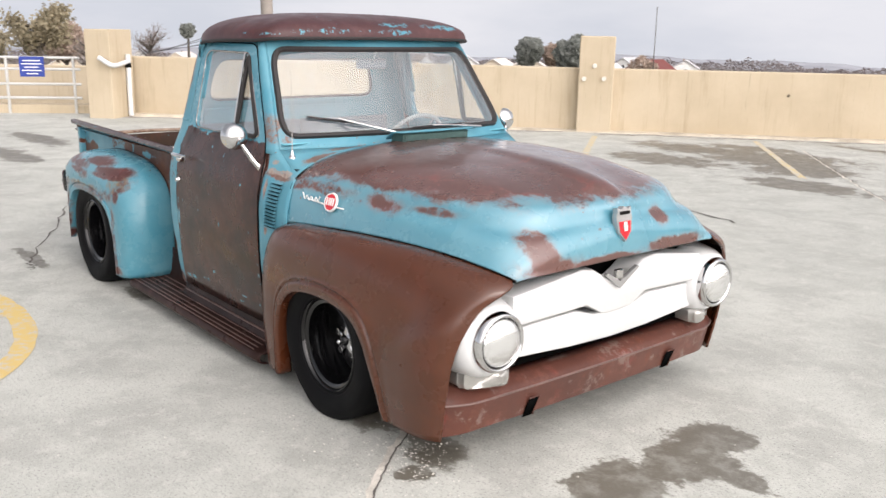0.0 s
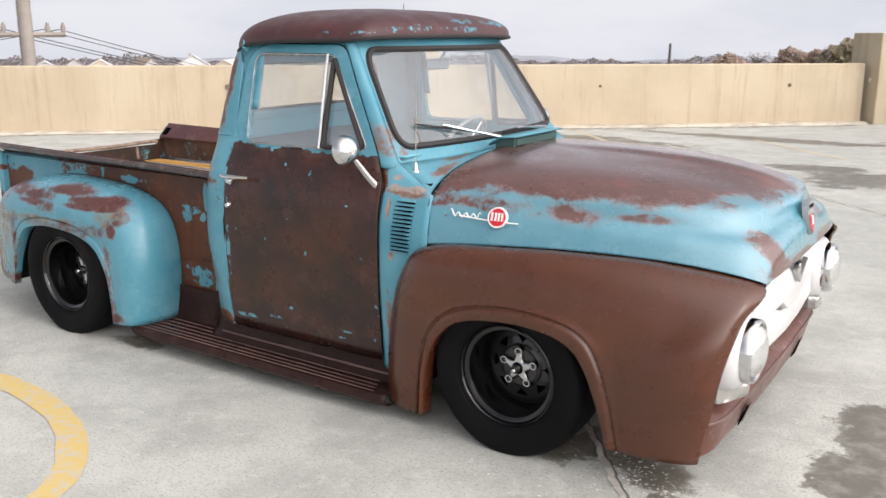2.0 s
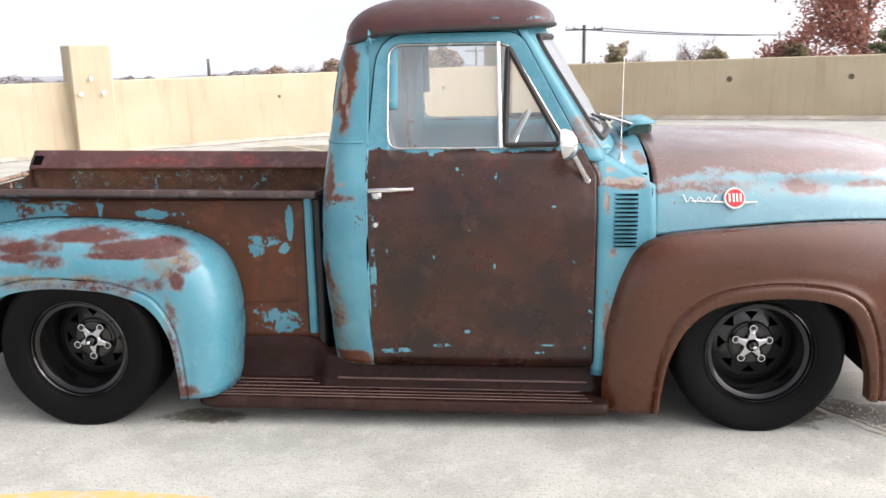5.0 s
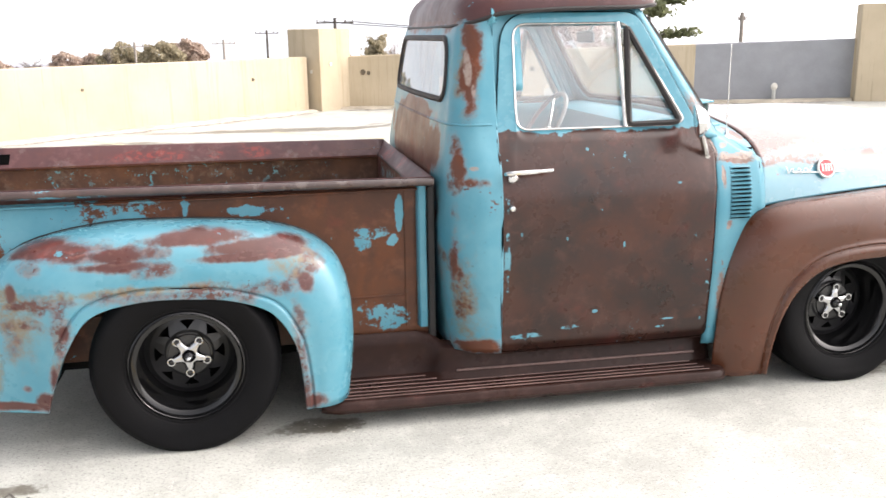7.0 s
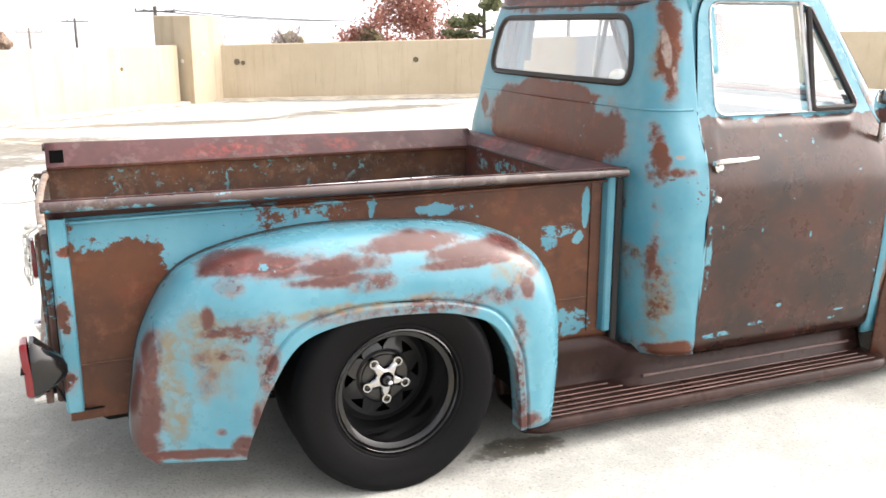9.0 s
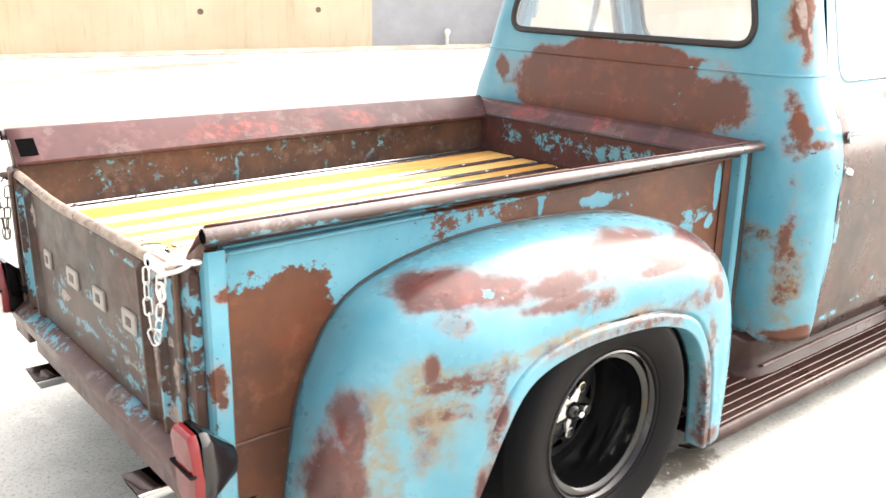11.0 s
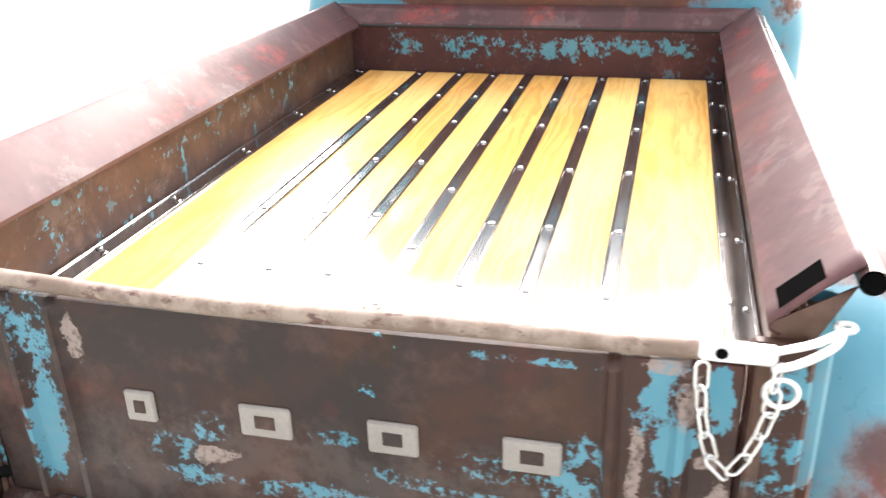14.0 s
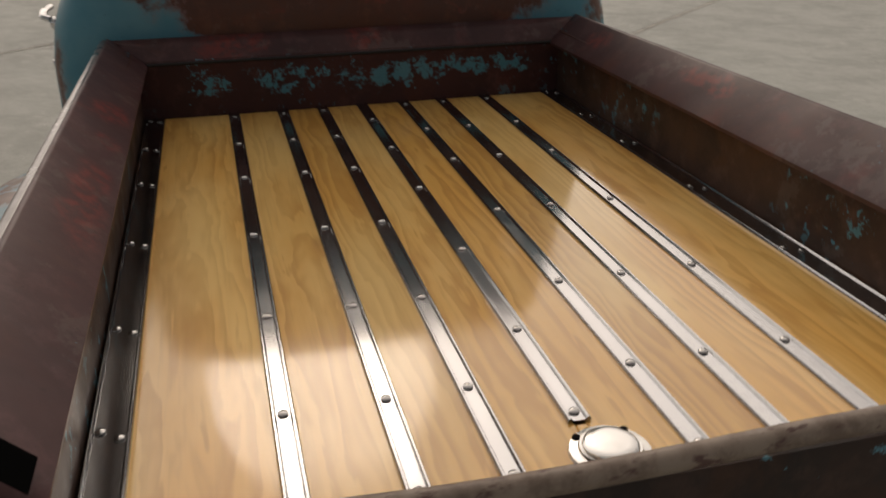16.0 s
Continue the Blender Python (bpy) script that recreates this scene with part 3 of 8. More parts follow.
def glass(name, tint=(1, 1, 1), veil=1.0):
    """Thin window glass: clear, with a Fresnel sheen."""
    m, nt, b, co = start(name)
    nt.nodes.remove(b)
    out = [n for n in nt.nodes if n.type == "OUTPUT_MATERIAL"][0]
    clear, gloss, face, mix = (nt.nodes.new(k) for k in ("ShaderNodeBsdfTransparent", "ShaderNodeBsdfGlossy", "ShaderNodeLayerWeight", "ShaderNodeMixShader"))
    clear.inputs["Color"].default_value = (*tint, 1)
    put(nt, gloss.inputs["Roughness"], n_step(nt, n_noise(nt, co, 9, 5), 0.3, 0.8, 0.0, 0.06))
    face.inputs["Blend"].default_value = 0.5
    sheen = n_math(nt, "ADD", 0.13, n_math(nt, "MULTIPLY", n_math(nt, "POWER", face.outputs["Facing"], 2.5), 0.85))
    put(nt, mix.inputs[0], sheen)
    nt.links.new(clear.outputs[0], mix.inputs[1])
    nt.links.new(gloss.outputs[0], mix.inputs[2])
    # pale film: some dust, mostly a painted veil of reflected light
    film, haze = nt.nodes.new("ShaderNodeBsdfDiffuse"), nt.nodes.new("ShaderNodeMixShader")
    film.inputs["Color"].default_value = (0.80, 0.82, 0.83, 1)
    put(nt, haze.inputs[0], n_step(nt, n_noise(nt, n_vec(nt, "MULTIPLY", co, (1.0, 2.5, 0.6)), 3.0, 4, 0.6), 0.35, 0.75, 0.08 * veil, 0.24 * veil))
    nt.links.new(mix.outputs[0], haze.inputs[1])
    nt.links.new(film.outputs[0], haze.inputs[2])
    nt.links.new(haze.outputs[0], out.inputs["Surface"])
    return m


def lamp_glass():
    m, nt, b, co = start("headlamp_glass")
    wave = nt.nodes.new("ShaderNodeTexWave")
    wave.inputs["Scale"].default_value = 34
    wave.bands_direction = "Y"
    put(nt, wave.inputs["Vector"], co)
    b.inputs["Base Color"].default_value = (0.80, 0.81, 0.80, 1)
    b.inputs["Roughness"].default_value = 0.10
    b.inputs["Metallic"].default_value = 0.80
    b.inputs["Coat Weight"].default_value = 1.0
    put(nt, b.inputs["Normal"], n_bump(nt, wave.outputs["Fac"], 0.35, 0.004))
    return m


def pine_board():
    m, nt, b, co = start("varnished_pine")
    gen = nt.nodes.new("ShaderNodeSeparateXYZ")
    tc = nt.nodes.new("ShaderNodeTexCoord")
    nt.links.new(tc.outputs["Generated"], gen.inputs[0])
    r1 = object_random(nt)
    r2 = n_math(nt, "FRACT", n_math(nt, "MULTIPLY", r1, 37.7))
    shift = nt.nodes.new("ShaderNodeCombineXYZ")
    put(nt, shift.inputs[0], n_math(nt, "MULTIPLY", r1, 17.0))
    put(nt, shift.inputs[1], n_math(nt, "MULTIPLY", r2, 5.0))
    p = n_vec(nt, "ADD", co, shift.outputs[0])
    slow = n_noise(nt, n_vec(nt, "MULTIPLY", p, (1.1, 3.0, 1.0)), 1.6, 3, 0.5)
    wave = n_noise(nt, n_vec(nt, "MULTIPLY", p, (1.0, 7.0, 1.0)), 2.4, 3, 0.55, 0.4)
    # cathedral figure: parabolas along the board, bent by slow noise
    gy = n_math(nt, "ADD", n_math(nt, "SUBTRACT", gen.outputs["Y"], n_step(nt, r2, 0, 1, 0.2, 0.8)), n_math(nt, "MULTIPLY", n_math(nt, "SUBTRACT", slow, 0.5), 0.55))
    v = n_math(nt, "MULTIPLY", n_math(nt, "POWER", n_math(nt, "ABSOLUTE", gy), 1.6), 2.6)
    v = n_math(nt, "ADD", v, n_math(nt, "MULTIPLY", gen.outputs["X"], n_step(nt, r1, 0, 1, -0.9, 0.9)))
    v = n_math(nt, "ADD", v, n_math(nt, "MULTIPLY", wave, 1.7))
    rings = n_math(nt, "FRACT", n_math(nt, "MULTIPLY", v, 2.1))
    late = n_math(nt, "MULTIPLY", n_step(nt, rings, 0.15, 0.80), n_step(nt, rings, 1.0, 0.84))
    fine = n_noise(nt, n_vec(nt, "MULTIPLY", p, (3.0, 130.0, 1.0)), 1.0, 4, 0.6)
    knot = n_step(nt, n_noise(nt, n_vec(nt, "MULTIPLY", p, (1.0, 2.0, 1.0)), 2.3, 2, 0.5), 0.70, 0.77)
    patch = n_step(nt, n_noise(nt, n_vec(nt, "MULTIPLY", p, (0.6, 2.0, 1.0)), 2.2, 4, 0.6), 0.35, 0.68)
    col = n_mix(nt, patch, (0.80, 0.435, 0.110), (0.88, 0.575, 0.205))
    col = n_mix(nt, n_math(nt, "MULTIPLY", late, n_step(nt, patch, 0, 1, 0.55, 0.22)), col, (0.52, 0.235, 0.046))
    col = n_mix(nt, n_step(nt, fine, 0.52, 0.75, 0, 0.22), col, (0.50, 0.25, 0.06))
    col = n_mix(nt, n_math(nt, "MULTIPLY", knot, 0.55), col, (0.28, 0.115, 0.030))
    hue = nt.nodes.new("ShaderNodeHueSaturation")
    put(nt, hue.inputs["Value"], n_step(nt, r2, 0, 1, 0.98, 1.14))
    put(nt, hue.inputs["Color"], col)
    put(nt, b.inputs["Base Color"], hue.outputs["Color"])
    b.inputs["Roughness"].default_value = 0.45
    b.inputs["Specular IOR Level"].default_value = 0.15
    b.inputs["Coat Weight"].default_value = 0.9
    b.inputs["Coat IOR"].default_value = 1.62
    put(nt, b.inputs["Coat Roughness"], n_step(nt, n_noise(nt, co, 2.5, 3), 0.3, 0.7, 0.06, 0.14))
    put(nt, b.inputs["Coat Normal"], n_bump(nt, n_noise(nt, n_vec(nt, "MULTIPLY", co, (0.6, 3.0, 1.0)), 4, 2), 0.10, 0.004))
    return m


M_glass = glass("window_glass", (0.96, 0.98, 0.98))
M_screen = glass("windscreen_glass", (0.95, 0.98, 0.98), 0.45)
M_lamp = lamp_glass()
M_clear = plain("clear_lamp_lens", (0.40, 0.395, 0.37), 0.16, 0.55, vary=0.1, scale=50, coat=0.8)
M_pine = pine_board()

P_roof = patina("roof_patina", 1, [(1.97, -0.15, 1.672, 0.03, 0.36, 0.014, -1, 1.2), (1.94, 0.30, 1.70, 0.03, 0.30, 0.016, -1, 1.2), (1.85, -0.62, 1.655, 0.12, 0.06, 0.010, -1, 1.2)], MAROON, (0.075, 0.032, 0.032), 0.2, warp=1.5)
P_cab = patina("cab_patina", 0, [
    (1.03, -0.03, 1.06, 0.14, 0.585, 0.19, 1, 0.18), (1.07, 0.0, 1.63, 0.16, 0.9, 0.085, 1, 0.6), (1.0, -0.03, 0.8, 0.1, 0.58, 0.25, 1, 0.18), (1.03, -0.46, 1.17, 0.1, 0.05, 0.04, -1, 1.0), (1.05, 0.53, 1.3, 0.06, 0.05, 0.3, -1, 0.8),
    (1.12, -0.72, 1.40, 0.012, 0.12, 0.09, 4, 1.0), (1.135, -0.72, 1.30, 0.012, 0.12, 0.03, 4, 0.9), (1.115, -0.80, 1.012, 0.018, 0.12, 0.010, 4, 0.8), (1.12, -0.72, 1.31, 0.030, 0.12, 0.13, 1), (1.14, -0.70, 1.47, 0.035, 0.12, 0.11, 1), (1.06, -0.80, 1.02, 0.022, 0.12, 0.08, 1),
    # the 0.275 blob also paints the shaded underside of the cab corner brown
    (1.055, -0.80, 0.58, 0.035, 0.14, 0.13, 1, 1.6), (1.06, -0.84, 0.275, 0.16, 0.14, 0.035, 1), (1.10, -0.78, 0.955, 0.05, 0.1, 0.018, 1), (1.04, -0.76, 0.7, 0.02, 0.1, 0.2, 1),
    (1.13, 0.72, 1.40, 0.04, 0.12, 0.14, 1), (1.1, 0.8, 0.7, 0.04, 0.12, 0.2, 1), (1.05, 0.60, 1.10, 0.05, 0.035, 0.04, 1), (1.06, -0.80, 0.58, 0.06, 0.14, 0.22, 3), (1.12, -0.72, 1.36, 0.05, 0.12, 0.20, 3), (1.09, -0.80, 0.34, 0.10, 0.14, 0.07, 3)], BROWN, (0.090, 0.040, 0.029), -0.5, warp=1.5, edge=0.25, fray=0.6)
P_cowl = patina("cowl_patina", 0, [(2.25, -0.80, 1.015, 0.085, 0.06, 0.016, 4, 0.9), (2.175, -0.82, 0.94, 0.010, 0.06, 0.05, 4, 0.9), (2.20, -0.84, 0.722, 0.016, 0.05, 0.018, 4, 0.6), (2.20, -0.76, 1.06, 0.03, 0.06, 0.012, 4, 1.0), (2.10, -0.75, 1.20, 0.05, 0.03, 0.10, 1, 1.3), (2.15, -0.70, 1.15, 0.03, 0.03, 0.03, 1, 1.2), (2.25, -0.80, 1.000, 0.10, 0.05, 0.016, 1, 1.2), (2.28, -0.45, 1.12, 0.022, 0.16, 0.02, 1), (2.33, -0.62, 1.08, 0.025, 0.10, 0.03, 1), (2.25, -0.80, 0.995, 0.06, 0.07, 0.014, 1),
                                   (2.205, -0.84, 0.735, 0.018, 0.05, 0.020, 1), (2.18, -0.82, 0.93, 0.010, 0.05, 0.06, 1), (2.19, -0.84, 0.42, 0.02, 0.05, 0.08, 1)], (0.125, 0.070, 0.055), (0.23, 0.175, 0.155), 0.3, warp=1.5, freq=11.0)
P_door = patina("door_patina", 1, [
    (1.30, -0.87, 0.312, 0.09, 0.2, 0.010, -1, 1.5), (1.240, -0.88, 0.70, 0.010, 0.2, 0.12, -1, 1.2), (1.47, -0.87, 0.335, 0.05, 0.2, 0.008, -1, 1.6), (1.95, -0.87, 0.34, 0.03, 0.2, 0.006, -1),
    (1.6, -0.8, 51.140, 400, 400, 50, -1, 0.0005), (1.297, -0.87, 0.746, 0.004, 0.2, 0.010, -1, 0.8), (1.488, -0.87, 0.718, 0.004, 0.2, 0.010, -1, 0.8), (1.733, -0.87, 0.681, 0.004, 0.2, 0.011, -1, 0.8), (1.584, -0.87, 1.069, 0.008, 0.2, 0.008, -1, 0.8), (1.97, -0.87, 0.923, 0.007, 0.2, 0.004, -1, 0.8), (1.62, -0.87, 0.399, 0.010, 0.2, 0.007, -1, 0.8), (1.909, -0.87, 0.306, 0.012, 0.2, 0.005, -1, 0.6)],
    (0.046, 0.0165, 0.0110), (0.016, 0.0095, 0.0085), 0.30, warp=1.5, gloss=0.24, shine=0.45, mottle=0.45)
P_fender = patina("front_fender_patina", 1, (), (0.086, 0.0255, 0.0105), (0.069, 0.021, 0.0085), -1.2, gloss=0.22, red_noise=0.04, shine=0.55, grain=0.1, mottle=0.08)
P_hood = patina("hood_patina", 0, [
    (2.5, 0, 3.03, 90, 90, 2.0, 1, 0.030), (3.40, 0, 1.14, 0.26, 0.64, 0.145, 1, 0.30), (3.10, 0, 1.06, 0.5, 0.70, 0.05, 1, 0.4),
    (2.96, -0.73, 0.970, 0.13, 0.2, 0.036, 1, 1.12), (2.56, -0.76, 0.990, 0.22, 0.2, 0.024, 1, 1.3), (3.25, -0.68, 0.975, 0.1, 0.2, 0.014, 1, 1.3),
    (3.66, -0.47, 0.825, 0.09, 0.085, 0.085, 1, 0.7), (3.68, -0.44, 0.80, 0.06, 0.17, 0.040, 1), (3.7, -0.12, 0.797, 0.05, 0.25, 0.020, 1), (3.7, 0.30, 0.806, 0.05, 0.22, 0.026, 1), (3.66, 0.25, 0.93, 0.06, 0.045, 0.03, 1),
    (3.62, -0.50, 0.90, 0.05, 0.05, 0.03, 1, 1.2), (2.95, 0.74, 0.93, 0.14, 0.2, 0.03, 1)], (0.108, 0.042, 0.032), (0.084, 0.033, 0.025), 0.1, gloss=0.24, grain=0.15, mottle=0.15, edge=0.20, freq=6.0, red_noise=0.06, shine=1.15)
P_rear = patina("rear_fender_patina", 0, [
    (-0.45, -0.86, 0.790, 0.22, 0.13, 0.030, 1, 0.7), (-0.32, -0.90, 0.772, 0.24, 0.10, 0.026, 1, 1.0), (-0.24, -0.93, 0.735, 0.15, 0.08, 0.016, 1, 1.1), (-0.09, -0.94, 0.715, 0.05, 0.06, 0.024, 1, 1.3), (-0.53, -0.90, 0.74, 0.04, 0.08, 0.022, 1, 1.4),
    (0.05, -0.88, 0.812, 0.16, 0.12, 0.026, 1, 0.7), (0.30, -0.90, 0.772, 0.19, 0.10, 0.024, 1, 0.9), (0.24, -0.93, 0.742, 0.18, 0.08, 0.012, 1, 1.1), (0.47, -0.90, 0.70, 0.03, 0.08, 0.03, 1, 1.5), (0.44, -0.94, 0.62, 0.028, 0.08, 0.034, 1),
    (-0.595, -0.93, 0.655, 0.016, 0.06, 0.035, 1), (-0.54, -0.945, 0.607, 0.065, 0.06, 0.014, 1, 1.2), (-0.50, -0.945, 0.60, 0.02, 0.06, 0.03, 1, 1.2), (-0.55, -0.95, 0.535, 0.055, 0.06, 0.022, 1, 1.5), (-0.60, -0.94, 0.46, 0.032, 0.06, 0.05, 1, 2.0), (-0.55, -0.95, 0.405, 0.018, 0.06, 0.025, 1, 1.5),
    (-0.58, -0.95, 0.293, 0.018, 0.06, 0.016, 1), (-0.800, -0.84, 0.36, 0.055, 0.14, 0.22, 1, 0.6), (-0.765, -0.85, 0.53, 0.026, 0.10, 0.10, 1, 0.9), (-0.68, -0.92, 0.226, 0.16, 0.15, 0.016, 1, 0.7), (-0.56, -0.92, 0.47, 0.10, 0.10, 0.14, 3), (-0.70, -0.88, 0.42, 0.045, 0.10, 0.18, 3), (-0.62, -0.92, 0.62, 0.06, 0.10, 0.06, 3), (0.40, -0.92, 0.72, 0.08, 0.10, 0.06, 3), (-0.45, -0.955, 0.36, 0.05, 0.04, 0.16, 3), (-0.2, -0.96, 0.64, 0.35, 0.03, 0.02, 3),
    (0.05, -0.96, 0.613, 0.36, 0.03, 0.020, 1, 2.2), (-0.44, -0.96, 0.40, 0.034, 0.03, 0.18, 1, 1.5), (0.405, -0.96, 0.32, 0.024, 0.03, 0.22, 1, 1.5),
    (0.45, -0.94, 0.16, 0.05, 0.06, 0.025, 1), (-0.475, -0.955, 0.34, 0.022, 0.03, 0.05, 1, 0.9), (-0.425, -0.96, 0.50, 0.018, 0.03, 0.035, 1, 0.9), (-0.515, -0.945, 0.245, 0.03, 0.06, 0.03, 1)],
    (0.070, 0.026, 0.024), (0.092, 0.040, 0.034), 0.4, warp=1.5, edge=0.40, freq=6.0, red_noise=0.2, pale=0.5, shine=0.44, gloss=0.27, fray=0.45)
P_rear_far = patina("far_rear_fender_patina", 0, [(-0.02, 0.86, 0.80, 0.30, 0.12, 0.04, 1), (-0.4, 0.88, 0.76, 0.26, 0.14, 0.04, 1), (0.45, 0.9, 0.6, 0.04, 0.14, 0.08, 1)], chips=0.45)
P_bedside = patina("bed_side_patina", 1, [
    (-0.64, -0.64, 0.895, 0.36, 0.2, 0.066, -1, 0.6), (-0.53, -0.64, 0.80, 0.125, 0.2, 0.095, -1, 0.7), (-0.17, -0.64, 0.882, 0.13, 0.2, 0.024, -1, 1.6), (-0.24, -0.64, 0.845, 0.10, 0.2, 0.022, -1), (0.25, -0.64, 0.858, 0.105, 0.2, 0.020, -1), (0.0, -0.64, 0.88, 0.012, 0.2, 0.05, -1),
    (0.74, -0.64, 0.735, 0.080, 0.2, 0.018, -1, 1.2), (0.690, -0.64, 0.71, 0.026, 0.2, 0.034, -1, 1.2), (0.82, -0.64, 0.71, 0.028, 0.2, 0.030, -1, 0.8), (0.842, -0.64, 0.80, 0.016, 0.2, 0.09, -1, 0.7), (0.73, -0.64, 0.385, 0.055, 0.2, 0.034, -1, 1.5), (0.82, -0.64, 0.378, 0.050, 0.2, 0.040, -1, 1.4), (0.775, -0.64, 0.35, 0.08, 0.2, 0.020, -1, 1.3)],
    (0.098, 0.035, 0.016), (0.062, 0.025, 0.015), 0.35, warp=1.5, freq=8.0)
P_bedin = patina("bed_inside_patina", 1, (), (0.098, 0.056, 0.040), (0.050, 0.033, 0.028), 0.45, salt=0.22, scuff=0.16, shine=0.15, freq=10.0)
P_bedfront = patina("bed_front_patina", 1, [(0.93, 0.22, 0.835, 0.1, 0.075, 0.040, -1, 1.5), (0.93, -0.08, 0.825, 0.1, 0.11, 0.030, -1, 1.6), (0.93, -0.27, 0.845, 0.1, 0.16, 0.020, -1, 1.6), (0.93, 0.44, 0.83, 0.1, 0.03, 0.05, -1, 1.8), (0.93, -0.46, 0.84, 0.1, 0.06, 0.02, -1, 1.8)],
                    (0.082, 0.034, 0.031), (0.055, 0.028, 0.027), 0.45, warp=1.6, freq=15.0, salt=0.08, shine=0.15)
P_rail = patina("bed_rail_patina", 1, [(0.95, 0.34, 0.94, 0.1, 0.13, 0.04, 2), (0.95, -0.02, 0.94, 0.1, 0.05, 0.03, 2), (0.29, 0.63, 0.93, 0.10, 0.1, 0.03, 2), (0.09, 0.63, 0.93, 0.05, 0.1, 0.03, 2), (0.7, -0.65, 0.94, 0.07, 0.1, 0.03, 2), (-0.25, 0.63, 0.93, 0.2, 0.1, 0.03, 2), (0.1, -0.67, 0.95, 0.12, 0.1, 0.02, 2),
                (-0.80, -0.70, 0.945, 0.24, 0.03, 0.012, -1, 1.5), (-0.45, -0.705, 0.945, 0.2, 0.02, 0.010, -1, 1.8)],
                (0.085, 0.036, 0.036), (0.060, 0.028, 0.030), 0.1, gloss=0.46, scuff=0.16, red_noise=0.25, shine=0.3)
P_roll = patina("rolled_edge_patina", 1, [(-0.84, -0.70, 0.955, 0.12, 0.2, 0.012, -1, 1.4), (-0.42, -0.70, 0.952, 0.16, 0.2, 0.008, -1, 1.6)],
                (0.055, 0.030, 0.026), (0.038, 0.022, 0.020), 0.5, warp=1.5, freq=10.0, scuff=0.25, red_noise=0.12, shine=0.75, gloss=0.26)
P_post = patina("stake_post_patina", 0, [(-0.985, -0.70, 0.64, 0.03, 0.04, 0.05, 1, 1.1), (-0.95, -0.68, 0.83, 0.03, 0.05, 0.02, 1, 1.1), (-1.0, -0.68, 0.43, 0.05, 0.05, 0.04, 1, 1.1), (-1.02, -0.62, 0.72, 0.05, 0.04, 0.06, 1, 1.2), (-1.02, 0.62, 0.6, 0.05, 0.02, 0.2, 1)], chips=0.75)
P_corner = patina("corner_post_patina", 1, [(-1.0, -0.63, 0.75, 0.1, 0.03, 0.10, -1, 1.2), (-1.0, -0.61, 0.5, 0.1, 0.03, 0.12, -1, 1.2), (-1.0, 0.62, 0.6, 0.1, 0.03, 0.2, -1, 1.2)], BROWN_DARK, (0.05, 0.03, 0.025), 0.4, freq=12.0, shine=0.2)
P_gate = patina("tailgate_patina", 1, [
    (-1.03, 0.46, 0.70, 0.1, 0.032, 0.14, -1, 1.2), (-1.03, -0.485, 0.76, 0.1, 0.042, 0.07, -1, 1.3), (-1.03, -0.49, 0.60, 0.1, 0.03, 0.06, -1, 1.6), (-1.03, 0.18, 0.655, 0.1, 0.034, 0.026, -1, 1.2), (-1.03, 0.0, 0.66, 0.1, 0.035, 0.012, -1, 1.4),
    (-1.03, -0.38, 0.66, 0.1, 0.022, 0.05, -1, 1.2), (-1.03, -0.20, 0.59, 0.1, 0.14, 0.008, -1, 1.5), (-1.03, 0.1, 0.56, 0.1, 0.12, 0.006, -1, 1.5), (-1.03, -0.32, 0.83, 0.1, 0.07, 0.008, -1, 1.8), (-1.03, -0.38, 0.54, 0.1, 0.05, 0.015, -1, 1.6),
    (-1.03, -0.475, 0.80, 0.1, 0.022, 0.05, -1, 0.9), (-1.03, -0.50, 0.72, 0.1, 0.026, 0.06, -1, 0.9), (-1.03, -0.50, 0.56, 0.1, 0.034, 0.05, -1, 0.9), (-1.03, -0.555, 0.55, 0.1, 0.018, 0.03, -1, 0.8), (-1.03, -0.55, 0.80, 0.1, 0.018, 0.05, -1, 0.8), (-1.03, -0.25, 0.64, 0.1, 0.07, 0.02, -1, 1.5), (-1.03, -0.36, 0.625, 0.1, 0.03, 0.04, -1, 1.4), (-1.03, 0.47, 0.62, 0.1, 0.03, 0.09, -1, 1.0),
    (-1.03, -0.477, 0.845, 0.1, 0.026, 0.014, 4, 0.9), (-1.03, -0.51, 0.79, 0.1, 0.020, 0.040, 4, 0.9), (-1.03, -0.535, 0.70, 0.1, 0.022, 0.014, 4, 0.9), (-1.03, -0.56, 0.63, 0.1, 0.016, 0.05, 4, 0.9), (-1.03, -0.45, 0.66, 0.1, 0.010, 0.09, 4, 1.2), (-1.03, 0.17, 0.60, 0.1, 0.035, 0.012, 4, 1.6), (-1.03, -0.30, 0.56, 0.1, 0.05, 0.010, 4, 1.6), (-1.03, -0.53, 0.53, 0.1, 0.02, 0.03, 4, 0.9), (-1.03, 0.25, 0.61, 0.1, 0.03, 0.025, -1, 1.4), (-1.03, -0.12, 0.60, 0.1, 0.05, 0.014, -1, 1.6), (-1.03, 0.05, 0.555, 0.1, 0.36, 0.012, -1, 2.4), (-1.03, -0.20, 0.515, 0.1, 0.20, 0.012, -1, 2.2), (-1.03, -0.33, 0.57, 0.1, 0.07, 0.022, -1, 1.6), (-1.03, 0.39, 0.80, 0.1, 0.012, 0.05, 4, 1.2)],
    (0.056, 0.029, 0.022), (0.030, 0.024, 0.022), 0.30, warp=1.6, freq=13.0, scuff=0.14, scuff_at=(-1.03, 0.0, 0.56, 0.2, 0.75, 0.13), shine=0.2)
